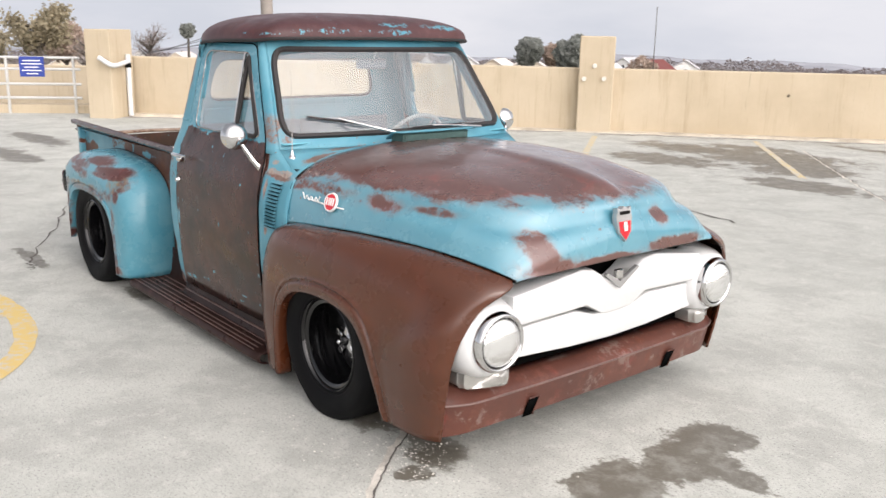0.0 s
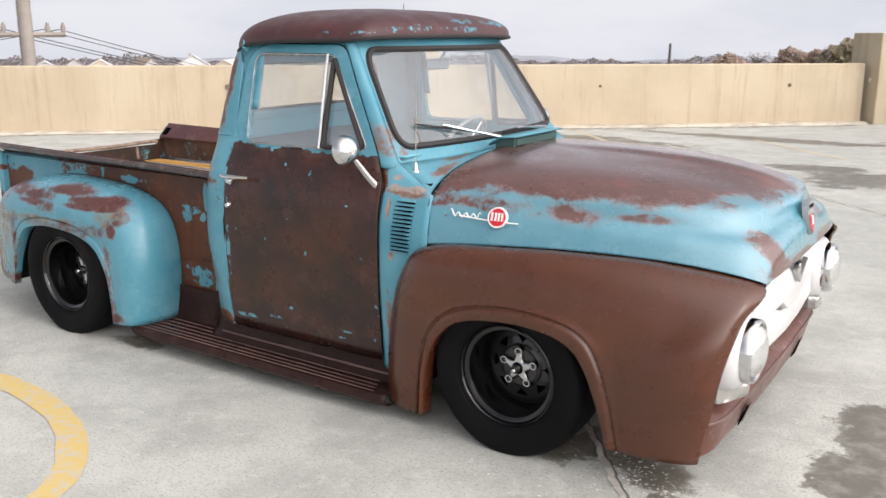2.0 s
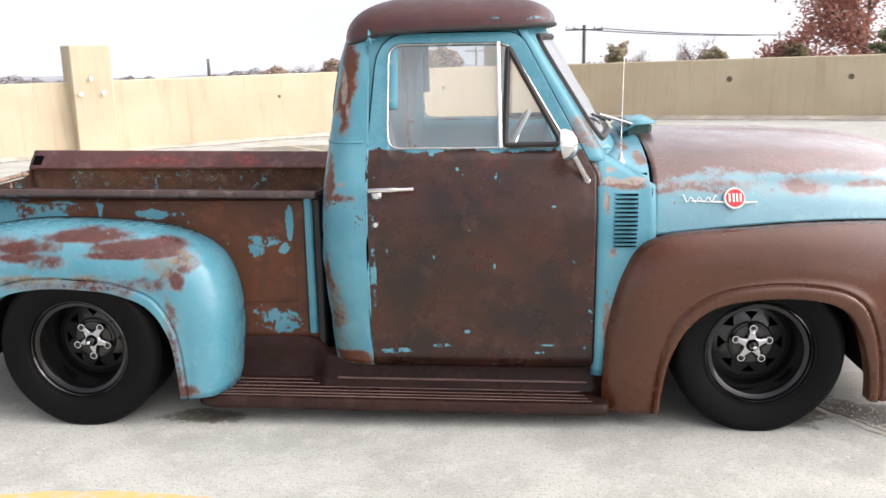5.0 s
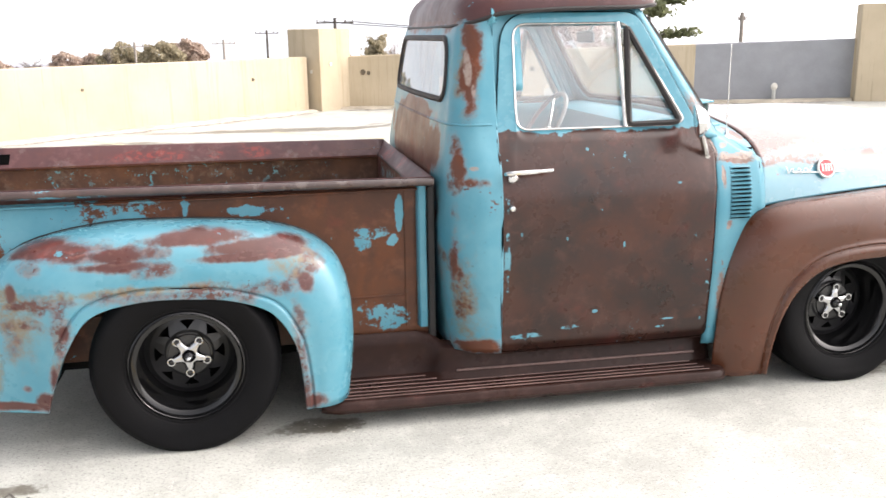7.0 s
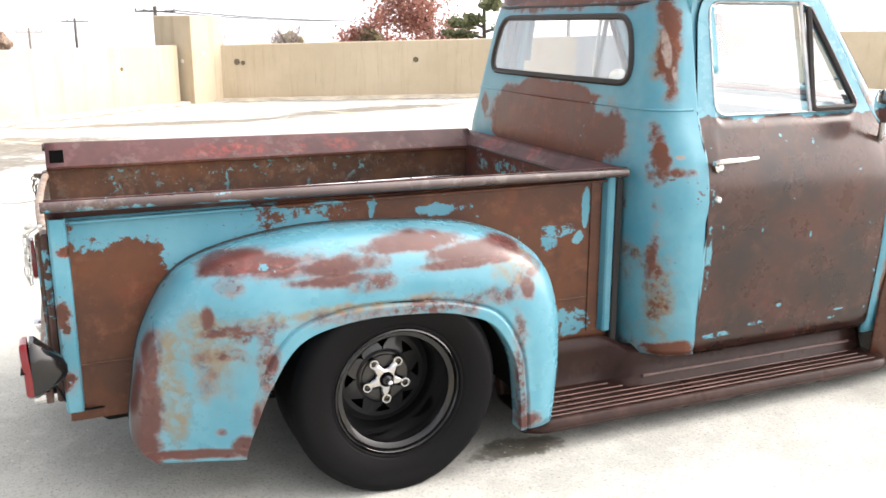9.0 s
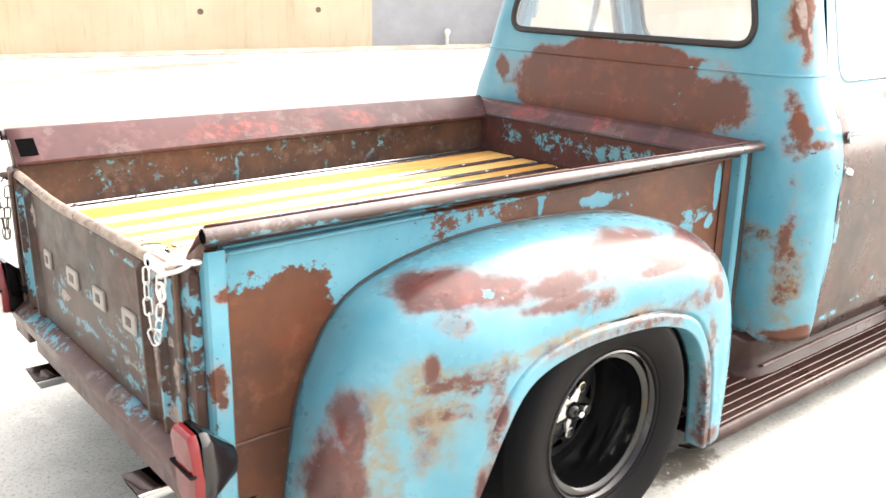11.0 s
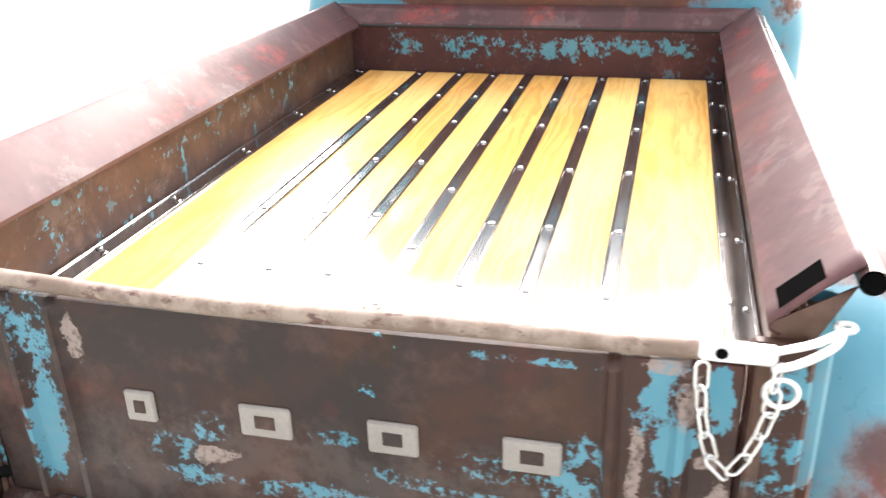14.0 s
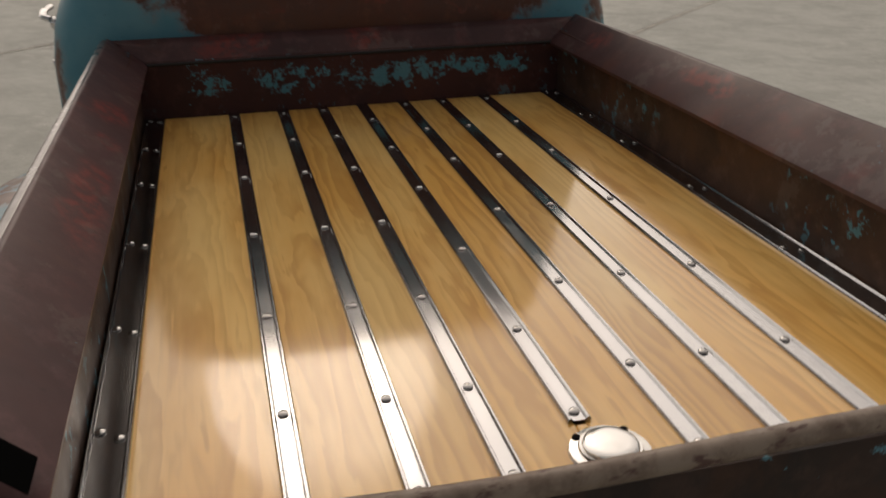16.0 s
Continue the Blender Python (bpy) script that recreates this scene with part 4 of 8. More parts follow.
P_sill = patina("rear_sill_patina", 1, [(-1.06, 0.38, 0.46, 0.1, 0.14, 0.02, -1, 1.6), (-1.05, -0.3, 0.46, 0.06, 0.08, 0.012, -1, 1.8)], (0.088, 0.048, 0.042), (0.055, 0.032, 0.028), 0.4, warp=1.6, gloss=0.36, freq=12.0, scuff=0.3)
P_board = patina("running_board_patina", 1, (), (0.032, 0.015, 0.012), (0.024, 0.012, 0.010), -1.0, gloss=0.26, shine=0.14, grain=0.3)
P_apron = patina("apron_patina", 1, [(3.6, -0.86, 0.24, 0.05, 0.03, 0.05, 2)], (0.112, 0.042, 0.030), (0.082, 0.033, 0.025), -0.3, gloss=0.29, scuff=0.40, red_noise=0.2)


def gate_top():
    m, nt, b, co = start("worn_gate_roll")
    a, c = n_noise(nt, co, 16, 6, 0.7), n_noise(nt, n_vec(nt, "MULTIPLY", co, (1.0, 0.45, 1.0)), 55, 5, 0.65)
    col = n_mix(nt, n_step(nt, a, 0.38, 0.62), (0.30, 0.235, 0.185), (0.17, 0.118, 0.088))
    col = n_mix(nt, n_step(nt, c, 0.55, 0.64), col, (0.105, 0.052, 0.042))
    put(nt, b.inputs["Base Color"], col)
    b.inputs["Roughness"].default_value = 0.5
    put(nt, b.inputs["Normal"], n_bump(nt, c, 0.4, 0.002))
    return m


M_gate_top = gate_top()

# ---- truck ----
truck = thing("pickup_truck", "lowered old pickup truck with worn teal and brown patina paint", "truck")

_zt = np.linspace(0, 1.8, 181)
_yt = np.interp(_zt, [0.05, 0.28, 0.6, 0.88, 1.0, 1.08, 1.15, 1.35, 1.55, 1.66], [0.81, 0.845, 0.872, 0.872, 0.850, 0.812, 0.778, 0.735, 0.690, 0.650])
_yt = np.convolve(np.pad(_yt, 4, mode="edge"), np.ones(9) / 9, "valid")


def side_y(x, z):
    return np.interp(z, _zt, _yt) - 0.03 * np.clip((np.asarray(x) - 1.9) / 0.45, 0, 1) ** 2


def round_poly(corners, radii, k=6, e=5):
    """A closed outline with rounded corners; every corner gives k points and every edge e."""
    C, out = [np.array(c, float) for c in corners], []
    n = len(C)
    for i in range(n):
        p, c, q = C[i - 1], C[i], C[(i + 1) % n]
        a, b = (p - c) / np.linalg.norm(p - c), (q - c) / np.linalg.norm(q - c)
        r = min(radii[i], 0.49 * np.linalg.norm(p - c), 0.49 * np.linalg.norm(q - c))
        A, B = c + a * r, c + b * r
        for t in np.linspace(0, 1, k):
            out.append((1 - t) ** 2 * A + 2 * t * (1 - t) * c + t**2 * B)
        nxt, nn = C[(i + 1) % n], C[(i + 2) % n]
        r2 = min(radii[(i + 1) % n], 0.49 * np.linalg.norm(c - nxt), 0.49 * np.linalg.norm(nn - nxt))
        D = nxt + (c - nxt) / np.linalg.norm(c - nxt) * r2
        for t in np.linspace(0, 1, e + 2)[1:-1]:
            out.append(B * (1 - t) + D * t)
    return np.array(out)


def ring_panel(S, outer, hole, n=10):
    t = np.linspace(0, 1, n)[:, None, None]
    uv = outer[None] * (1 - t) + hole[None] * t
    return Shape().grid(S(uv[..., 0], uv[..., 1]), wrap_v=True)


def pane(S, hole, push=0.0, n=4):
    c = hole.mean(0)
    t = np.linspace(0, 0.97, n)[:, None, None]
    uv = hole[None] * (1 - t) + c * t
    G = S(uv[..., 0], uv[..., 1])
    s = Shape().grid(G, wrap_v=True)
    k = len(hole)
    s.f.append(tuple((n - 1) * k + i for i in range(k)))
    return s


def gasket(S, hole, r, n=6):
    P = S(hole[:, 0], hole[:, 1])
    return Shape().tube(P, r, n, closed=True)


# cab back with wrapped corners and the rear window
def back_surface(u, z):
    u, z = np.asarray(u, float), np.asarray(z, float)
    w = side_y(1.2, z)
    r = np.interp(z, [0.3, 1.0, 1.2, 1.6], [0.17, 0.16, 0.115, 0.12])
    xb = np.interp(z, [0.28, 0.7, 1.0, 1.15, 1.26, 1.5, 1.6, 1.7], [1.03, 1.0, 1.015, 1.035, 1.052, 1.085, 1.115, 1.17])
    a = np.abs(u)
    s1, s2 = np.clip(a / 0.72, 0, 1), np.clip((a - 0.72) / 0.20, 0, 1)
    s3 = np.clip((a - 0.92) / 0.08, 0, 1)
    ang = s2 * np.pi / 2
    y = s1 * (w - r) + np.sin(ang) * r
    x = xb - 0.018 * (1 - s1**2) + (1 - np.cos(ang)) * r + s3 * (1.222 - xb - r)
    return np.stack([x, np.sign(u) * y, z], -1)


u_win = 0.675
back_hole = round_poly([(-u_win, 1.262), (u_win, 1.262), (u_win * 0.975, 1.508), (-u_win * 0.975, 1.508)], [0.10, 0.10, 0.10, 0.10], 8, 26)
back_outer = round_poly([(-1, 0.245), (1, 0.245), (1, 1.615), (-1, 1.615)], [0.001] * 4, 8, 26)
cab_back = part("cab_back", ring_panel(back_surface, back_outer, back_hole, 44), P_cab, truck, "brown and teal cab back panel", thick=0.02, inside=M_interior)
part("rear_window_gasket", gasket(back_surface, back_hole, 0.013), M_gasket, cab_back)
rw = part("rear_window", pane(back_surface, back_hole), M_glass, cab_back, "clear rear window glass")
rw.visible_shadow = False
# raised moulding line across the back
part("back_moulding", Shape().tube(back_surface(np.linspace(-0.97, 0.97, 60), np.full(60, 1.175)), 0.006, 6), P_cab, cab_back)

# roof
def roof_shape():
    corners = [(1.115, -0.59), (1.235, -0.690), (1.55, -0.705), (1.86, -0.675), (1.955, -0.58), (1.99, -0.30), (2.0, 0.0)]
    half = np.array(corners)
    loop = np.concatenate([half, (half * [1, -1])[-2::-1], [[1.095, 0.30], [1.09, 0.0], [1.095, -0.30]]])
    plan = bend(loop, 120, closed=True)
    zd = np.interp(plan[:, 0], [1.08, 1.16, 1.26, 1.5, 1.85, 2.0], [1.555, 1.575, 1.608, 1.622, 1.628, 1.645])
    c = np.array((1.50, 0.0))
    rows = [np.column_stack([c + (plan - c) * 0.985, zd - 0.012]), np.column_stack([plan, zd - 0.004])]
    n = 2.55
    for f in np.linspace(0, np.pi / 2, 16):
        r, h = np.cos(f) ** (2 / n), np.sin(f) ** (2 / n)
        p = c + (plan - c) * max(r, 0.002)
        rows.append(np.column_stack([p, zd + (1.772 - zd) * h]))
    return Shape().grid(np.array(rows), wrap_v=True), np.column_stack([plan, zd - 0.006])


roof_s, drip = roof_shape()
roof = part("roof", roof_s, P_roof, truck, "maroon-brown domed cab roof", thick=0.012, inside=M_interior)
part("drip_rail", Shape().tube(drip, 0.009, 6, closed=True), M_gasket, roof)


# windscreen frame
def front_surface(u, z):
    u, z = np.asarray(u, float), np.asarray(z, float)
    xs = 2.172 - (z - 1.13) * 0.625
    half = 0.752 - (z - 1.13) * 0.235
    return np.stack([xs + 0.095 * (1 - np.minimum(np.abs(u), 1.0) ** 2) - 0.10 * np.clip(np.abs(u) - 1, 0, 1), u * half, z], -1)


f_hole = round_poly([(-0.965, 1.172), (0.965, 1.172), (0.965, 1.582), (-0.965, 1.582)], [0.10] * 4, 8, 12)
f_outer = round_poly([(-1.0, 1.112), (1.0, 1.112), (1.0, 1.632), (-1.0, 1.632)], [0.005] * 4, 8, 12)
frame_ws = part("windscreen_frame", ring_panel(front_surface, f_outer, f_hole, 6), P_cowl, truck, "teal windscreen surround", thick=0.02, inside=M_interior)
part("windscreen_gasket", gasket(front_surface, f_hole, 0.016), M_gasket, frame_ws, "black rubber windscreen seal")
ws = part("windscreen", pane(front_surface, f_hole), M_screen, frame_ws, "clear windscreen glass")
ws.visible_shadow = False


# doors
def side_surface(x, z):
    return np.stack([x, -side_y(x, z), z], -1)


d_out = round_poly([(1.213, 0.252), (2.135, 0.245), (2.138, 1.04), (1.835, 1.603), (1.262, 1.603), (1.213, 1.12)], [0.03, 0.03, 0.02, 0.06, 0.13, 0.1])
d_hole = round_poly([(1.302, 1.150), (1.96, 1.150), (2.022, 1.165), (1.785, 1.560), (1.305, 1.560), (1.300, 1.25)], [0.055, 0.01, 0.03, 0.04, 0.06, 0.01])


def door(mirror, name, label):
    def fix(s):
        return s.mirrored() if mirror else s
    d = part(name, fix(ring_panel(side_surface, d_out, d_hole, 18)), P_door, truck, label, thick=0.035, inside=M_interior)
    part("window_seal", fix(gasket(side_surface, d_hole, 0.0040)), M_dull_chrome, d, "thin bright window trim")
    g = part("door_glass", fix(pane(lambda x, z: side_surface(x, z) + np.array((0, 0.012, 0)), d_hole)), M_glass, d)
    g.visible_shadow = False
    bar = np.array([(1.747, 1.562), (1.757, 1.150)])
    zz = np.linspace(1.562, 1.150, 8)
    xx = np.interp(zz, [1.150, 1.562], [1.757, 1.747])
    part("vent_bar", fix(Shape().tube(side_surface(xx, zz) + np.array((0, -0.004, 0)), 0.009, 6)), M_worn_chrome, d, "chrome vent window bar")
    vent = round_poly([(1.775, 1.158), (2.005, 1.160), (1.787, 1.545)], [0.02, 0.04, 0.02])
    part("vent_seal", fix(Shape().tube(side_surface(vent[:, 0], vent[:, 1]) + np.array((0, -0.002, 0)), 0.013, 6, closed=True)), M_gasket, d, "black rubber vent window seal")
    edge = Shape().tube(side_surface(d_out[:, 0], d_out[:, 1]) + np.array((0, 0.004, 0)), 0.004, 5, closed=True)
    part("door_gap", fix(edge), M_hole, d)
    # handle: plate, lever, button; lock knob
    h = part("door_handle", fix(Shape().tube(bend([(1.232, -0.872, 0.990), (1.245, -0.893, 0.996), (1.33, -0.900, 0.999), (1.415, -0.892, 1.001)], 14), [0.010] * 4 + [0.011] * 6 + [0.008] * 4, 8)), M_chrome, d, "chrome pull handle")
    part("handle_plate", fix(Shape().lathe([(0.0, 0.012), (0.012, 0.012), (0.020, 0.004), (0.021, -0.006)], (1.262, -0.866, 0.972), "y", 20, -1.0)), M_chrome, h)
    part("lock_knob", fix(Shape().lathe([(0.0, 0.022), (0.010, 0.020), (0.015, 0.010), (0.016, -0.006)], (1.256, -0.868, 0.855), "y", 18, -1.0)), M_chrome, d, "chrome lock knob")
    # mirror on an arm
    arm = part("mirror_arm", fix(Shape().tube(bend([(2.100, -0.815, 1.020), (2.088, -0.838, 1.045), (2.055, -0.868, 1.105), (2.025, -0.893, 1.160)], 12), [0.024, 0.018, 0.015, 0.014, 0.013, 0.013, 0.012, 0.012, 0.011, 0.010, 0.010, 0.009], 8)), M_dull_chrome, d, "pitted chrome mirror arm")
    prof = [(0.0, 0.040), (0.02, 0.038), (0.04, 0.028), (0.054, 0.010), (0.058, -0.004), (0.052, -0.006), (0.0, -0.004)]
    head = Shape().lathe(prof, (0, 0, 0), "x", 28).moved(pose(2.012, -0.905, 1.172, 0, -8, -18) @ Matrix.Scale(1.14, 4))
    part("mirror_head", fix(head), M_chrome, arm, "round chrome mirror head")
    return d


door(False, "passenger_door", "closed dark brown door with teal window frame")
door(True, "driver_door", "closed dark brown door with teal window frame")


# corner pillars between windscreen and doors
def corner_pillar():
    rows = []
    for z in np.linspace(1.095, 1.622, 26):
        xd = float(np.interp(z, [1.04, 1.603, 1.63], [2.140, 1.838, 1.822]))
        a = front_surface(0.995, z) * [1, -1, 1] + np.array((-0.004, 0, 0))
        b = np.array((xd - 0.006, -float(side_y(xd, z)) + 0.006, z))
        n = np.array((0.55, -0.83, 0.0))
        rows.append([a, a * 0.72 + b * 0.28 + n * 0.012, a * 0.4 + b * 0.6 + n * 0.014, b * 0.9 + a * 0.1 + n * 0.006, b, b + np.array((-0.01, 0.03, 0))])
    return Shape().grid(rows)


for flip in (False, True):
    s = corner_pillar()
    part("corner_pillar", s.mirrored() if flip else s, P_cowl, truck, "teal windscreen corner pillar", thick=0.012, inside=M_interior)


# cowl top, cowl sides
def cowl():
    us = np.linspace(-1, 1, 41)
    hood_z = np.interp(np.abs(us) * 0.77, [0, 0.3, 0.5, 0.62, 0.7, 0.77], [1.148, 1.136, 1.108, 1.082, 1.055, 1.01])
    base = front_surface(us, np.full(41, 1.114)) + np.array((0.002, 0, 0))
    mid = np.column_stack([2.29 + 0.03 * (1 - us**2), us * 0.765, 0.5 * (1.112 - 0.03 * us**2) + 0.5 * hood_z + 0.004])
    front = np.column_stack([2.352 + 0.015 * (1 - us**2), us * 0.785, hood_z])
    return Shape().grid(np.array([base, 0.5 * (base + mid) + np.array((0, 0, -0.003)), mid, front, front - np.array((-0.004, 0, 0.05))]))


part("cowl_top", cowl(), P_cowl, truck, "teal scuttle panel below the windscreen", thick=0.01)


def cowl_side():
    rows = []
    for t in np.linspace(0, 1, 30):
        row = []
        for x in np.linspace(2.130, 2.375, 10):
            top = np.interp(x, [2.13, 2.18, 2.29, 2.352, 2.375], [1.120, 1.116, 1.046, 1.010, 0.996])
            y_top = np.interp(x, [2.13, 2.18, 2.29, 2.352], [0.784, 0.760, 0.766, 0.786])
            z = 0.20 + (top - 0.20) * t
            s = np.clip((top - z) / (top - 0.80), 0, 1)
            y = side_y(x, z) if z < 0.80 else y_top + (side_y(x, 0.80) - y_top) * math.sin(s * math.pi / 2)
            row.append((x, -y + (0.012 if x < 2.14 else 0.0), z))
        rows.append(row)
    return Shape().grid(rows)


def cowl_y(z):
    s = np.clip((1.07 - z) / 0.27, 0, 1)
    return 0.763 + (side_y(2.25, 0.80) - 0.763) * math.sin(s * math.pi / 2)


def jamb():
    c = d_out.mean(0)
    return ring_panel(lambda x, z: side_surface(x, z) + np.array((0, 0.016, 0)), c + (d_out - c) * [1.045, 1.022], c + (d_out - c) * [0.93, 0.95], 5)


for flip in (False, True):
    zc, xc = np.meshgrid(np.linspace(1.30, 1.63, 10), np.linspace(1.19, 1.34, 6))
    s = Shape().grid(side_surface(xc, zc) + np.array((0, 0.012, 0)))
    part("quarter_filler", s.mirrored() if flip else s, P_cowl, truck, "teal cab quarter behind the door", thick=0.012)
    s = jamb()
    part("door_jamb", s.mirrored() if flip else s, P_door, truck, "brown and teal door jamb", thick=0.02)
for flip in (False, True):
    s = cowl_side()
    cs = part("cowl_side", s.mirrored() if flip else s, P_cowl, truck, "teal side panel with cooling louvres", thick=0.012)
    for i in range(13):
        z = 0.768 + i * 0.0168
        x0, x1 = 2.205 + 0.0005 * i, 2.300 + 0.0006 * i
        yl = float(-cowl_y(z)) - 0.004
        lv = Shape()
        lv.grid([[(x0, yl + 0.006, z + 0.006), (x1, yl + 0.006, z + 0.006)], [(x0 + 0.003, yl - 0.012, z - 0.001), (x1 - 0.003, yl - 0.012, z - 0.001)], [(x0, yl + 0.002, z - 0.005), (x1, yl + 0.002, z - 0.005)]])
        lo = part("louvre", lv.mirrored() if flip else lv, P_cowl, cs, thick=0.003, smooth=False)
        # black strip paints the shade under each louvre
        sl = Shape().box(x0 + 0.003, x1 - 0.003, yl - 0.006, yl + 0.004, z - 0.0090, z - 0.0062)
        part("slot", sl.mirrored() if flip else sl, M_hole, lo)

# bonnet
H0 = [(2.362, -0.835, 0.800), (2.70, -0.812, 0.832), (3.05, -0.772, 0.848), (3.35, -0.722, 0.842), (3.55, -0.683, 0.822), (3.655, -0.655, 0.802), (3.695, -0.635, 0.785)]
H1 = [(2.366, -0.812, 0.925), (2.70, -0.772, 0.945), (3.05, -0.730, 0.945), (3.35, -0.680, 0.925), (3.56, -0.630, 0.885), (3.668, -0.590, 0.835), (3.700, -0.565, 0.785)]
H2 = [(2.368, -0.765, 1.015), (2.70, -0.715, 1.038), (3.05, -0.665, 1.035), (3.35, -0.605, 1.005), (3.565, -0.550, 0.950), (3.680, -0.510, 0.865), (3.706, -0.485, 0.786)]
H3 = [(2.370, -0.600, 1.090), (2.70, -0.555, 1.103), (3.05, -0.505, 1.097), (3.35, -0.445, 1.065), (3.575, -0.400, 1.000), (3.690, -0.380, 0.890), (3.710, -0.365, 0.788)]
H4 = [(2.372, -0.330, 1.132), (2.70, -0.300, 1.134), (3.05, -0.265, 1.122), (3.35, -0.225, 1.088), (3.585, -0.200, 1.022), (3.696, -0.190, 0.905), (3.714, -0.180, 0.790)]
H5 = [(2.374, 0.0, 1.150), (2.70, 0.0, 1.147), (3.05, 0.0, 1.137), (3.35, 0.0, 1.112), (3.590, 0.0, 1.048), (3.703, 0.0, 0.925), (3.716, 0.0, 0.792)]
half = np.array([H0, H1, H2, H3, H4, H5])
far_half = (half * [1, -1, 1])[-2::-1]


def brow(G):
    """Raise a soft crease where the crown breaks over the sides and nose, hollow the panel below it, and lift the centre rib."""
    du, dv = np.gradient(G, axis=0), np.gradient(G, axis=1)
    N = np.cross(du, dv)
    N /= np.linalg.norm(N, axis=2, keepdims=True) + 1e-9
    N *= np.sign(np.sum(N * (G - np.array((2.9, 0, 0.7))), axis=2, keepdims=True))
    x, z = G[..., 0], G[..., 2]
    b = 1.045 - 0.055 * (x - 2.6)
    k = np.clip((x - 2.55) / 0.8, 0.12, 1.0) * np.clip((3.70 - x) / 0.05, 0, 1)
    d = 0.012 * np.exp(-(((z - b - 0.012) / 0.022) ** 2)) - 0.019 * np.exp(-(((z - b + 0.040) / 0.032) ** 2))
    rib = 0.011 * 0.5 * (1 - np.tanh((np.abs(G[..., 1]) - 0.060) / 0.020)) * np.clip((x - 2.40) / 0.5, 0, 1) * np.clip((3.68 - x) / 0.06, 0, 1) * np.clip((z - 0.90) / 0.05, 0, 1)
    return G + N * (d * k + rib)[..., None]


hood_grid = brow(skin(np.concatenate([half, far_half]), 121, 96))
hood = part("hood", Shape().grid(hood_grid), P_hood, truck, "brown bonnet with teal sides and nose", thick=0.012)
seam = skin(np.concatenate([half, far_half]), 61, 48)
part("hood_gap", Shape().tube(np.concatenate([seam[0] + np.array((0, 0.004, -0.005))]), 0.006, 6), M_hole, hood)
part("hood_gap", Shape().tube(np.concatenate([seam[-1] + np.array((0, -0.004, -0.005))]), 0.006, 6), M_hole, hood)
part("hood_rear_gap", Shape().tube(seam[:, 0] + np.array((-0.006, 0, -0.006)), 0.005, 6), M_hole, hood)
# nose emblem: plain shield
sh = [(-0.050, 0.052), (-0.03, 0.060), (0.0, 0.056), (0.03, 0.060), (0.050, 0.052), (0.056, 0.03), (0.048, -0.022), (0.0, -0.062), (-0.048, -0.022), (-0.056, 0.03)]
emb = part("nose_emblem", Shape().prism(sh, -0.012, 0.012, "x").moved(pose(3.706, -0.040, 0.924, 0, -10, 0) @ Matrix.Diagonal((1, 0.86, 1.06, 1))), M_bright, hood, "chrome shield emblem")
part("emblem_field", Shape().prism([(a * 0.74, min(b, 0.030) * 0.78 - 0.006) for a, b in sh], 0.0, 0.015, "x").moved(pose(3.706, -0.040, 0.924, 0, -10, 0) @ Matrix.Diagonal((1, 0.86, 1.06, 1))), M_badge_red, emb, "red enamel field")
crown_at = pose(3.706, -0.040, 0.924, 0, -10, 0) @ Matrix.Diagonal((1, 0.86, 1.06, 1))
part("emblem_crown", Shape().prism([(-0.046, 0.040), (-0.050, 0.072), (-0.024, 0.064), (0.0, 0.076), (0.024, 0.064), (0.050, 0.072), (0.046, 0.040)], -0.010, 0.016, "x").moved(crown_at), M_bright, emb, "chrome crown over the shield")
part("emblem_band", Shape().box(0.0155, 0.0185, -0.036, 0.036, 0.044, 0.057, 0.001).moved(crown_at), M_dark, emb, "black enamel band")
part("emblem_figure", Shape().lathe([(0.017, 0.0150), (0.017, 0.0175), (0.010, 0.0175), (0.010, 0.0150)], (0.0, 0.0, -0.004), "x", 16).moved(crown_at), M_bright, emb)
part("emblem_mark", Shape().box(0.006, 0.018, -0.010, 0.010, -0.020, 0.014).moved(pose(3.706, -0.040, 0.924, 0, -10, 0) @ Matrix.Diagonal((1, 0.86, 1.06, 1))), M_badge_white, emb)
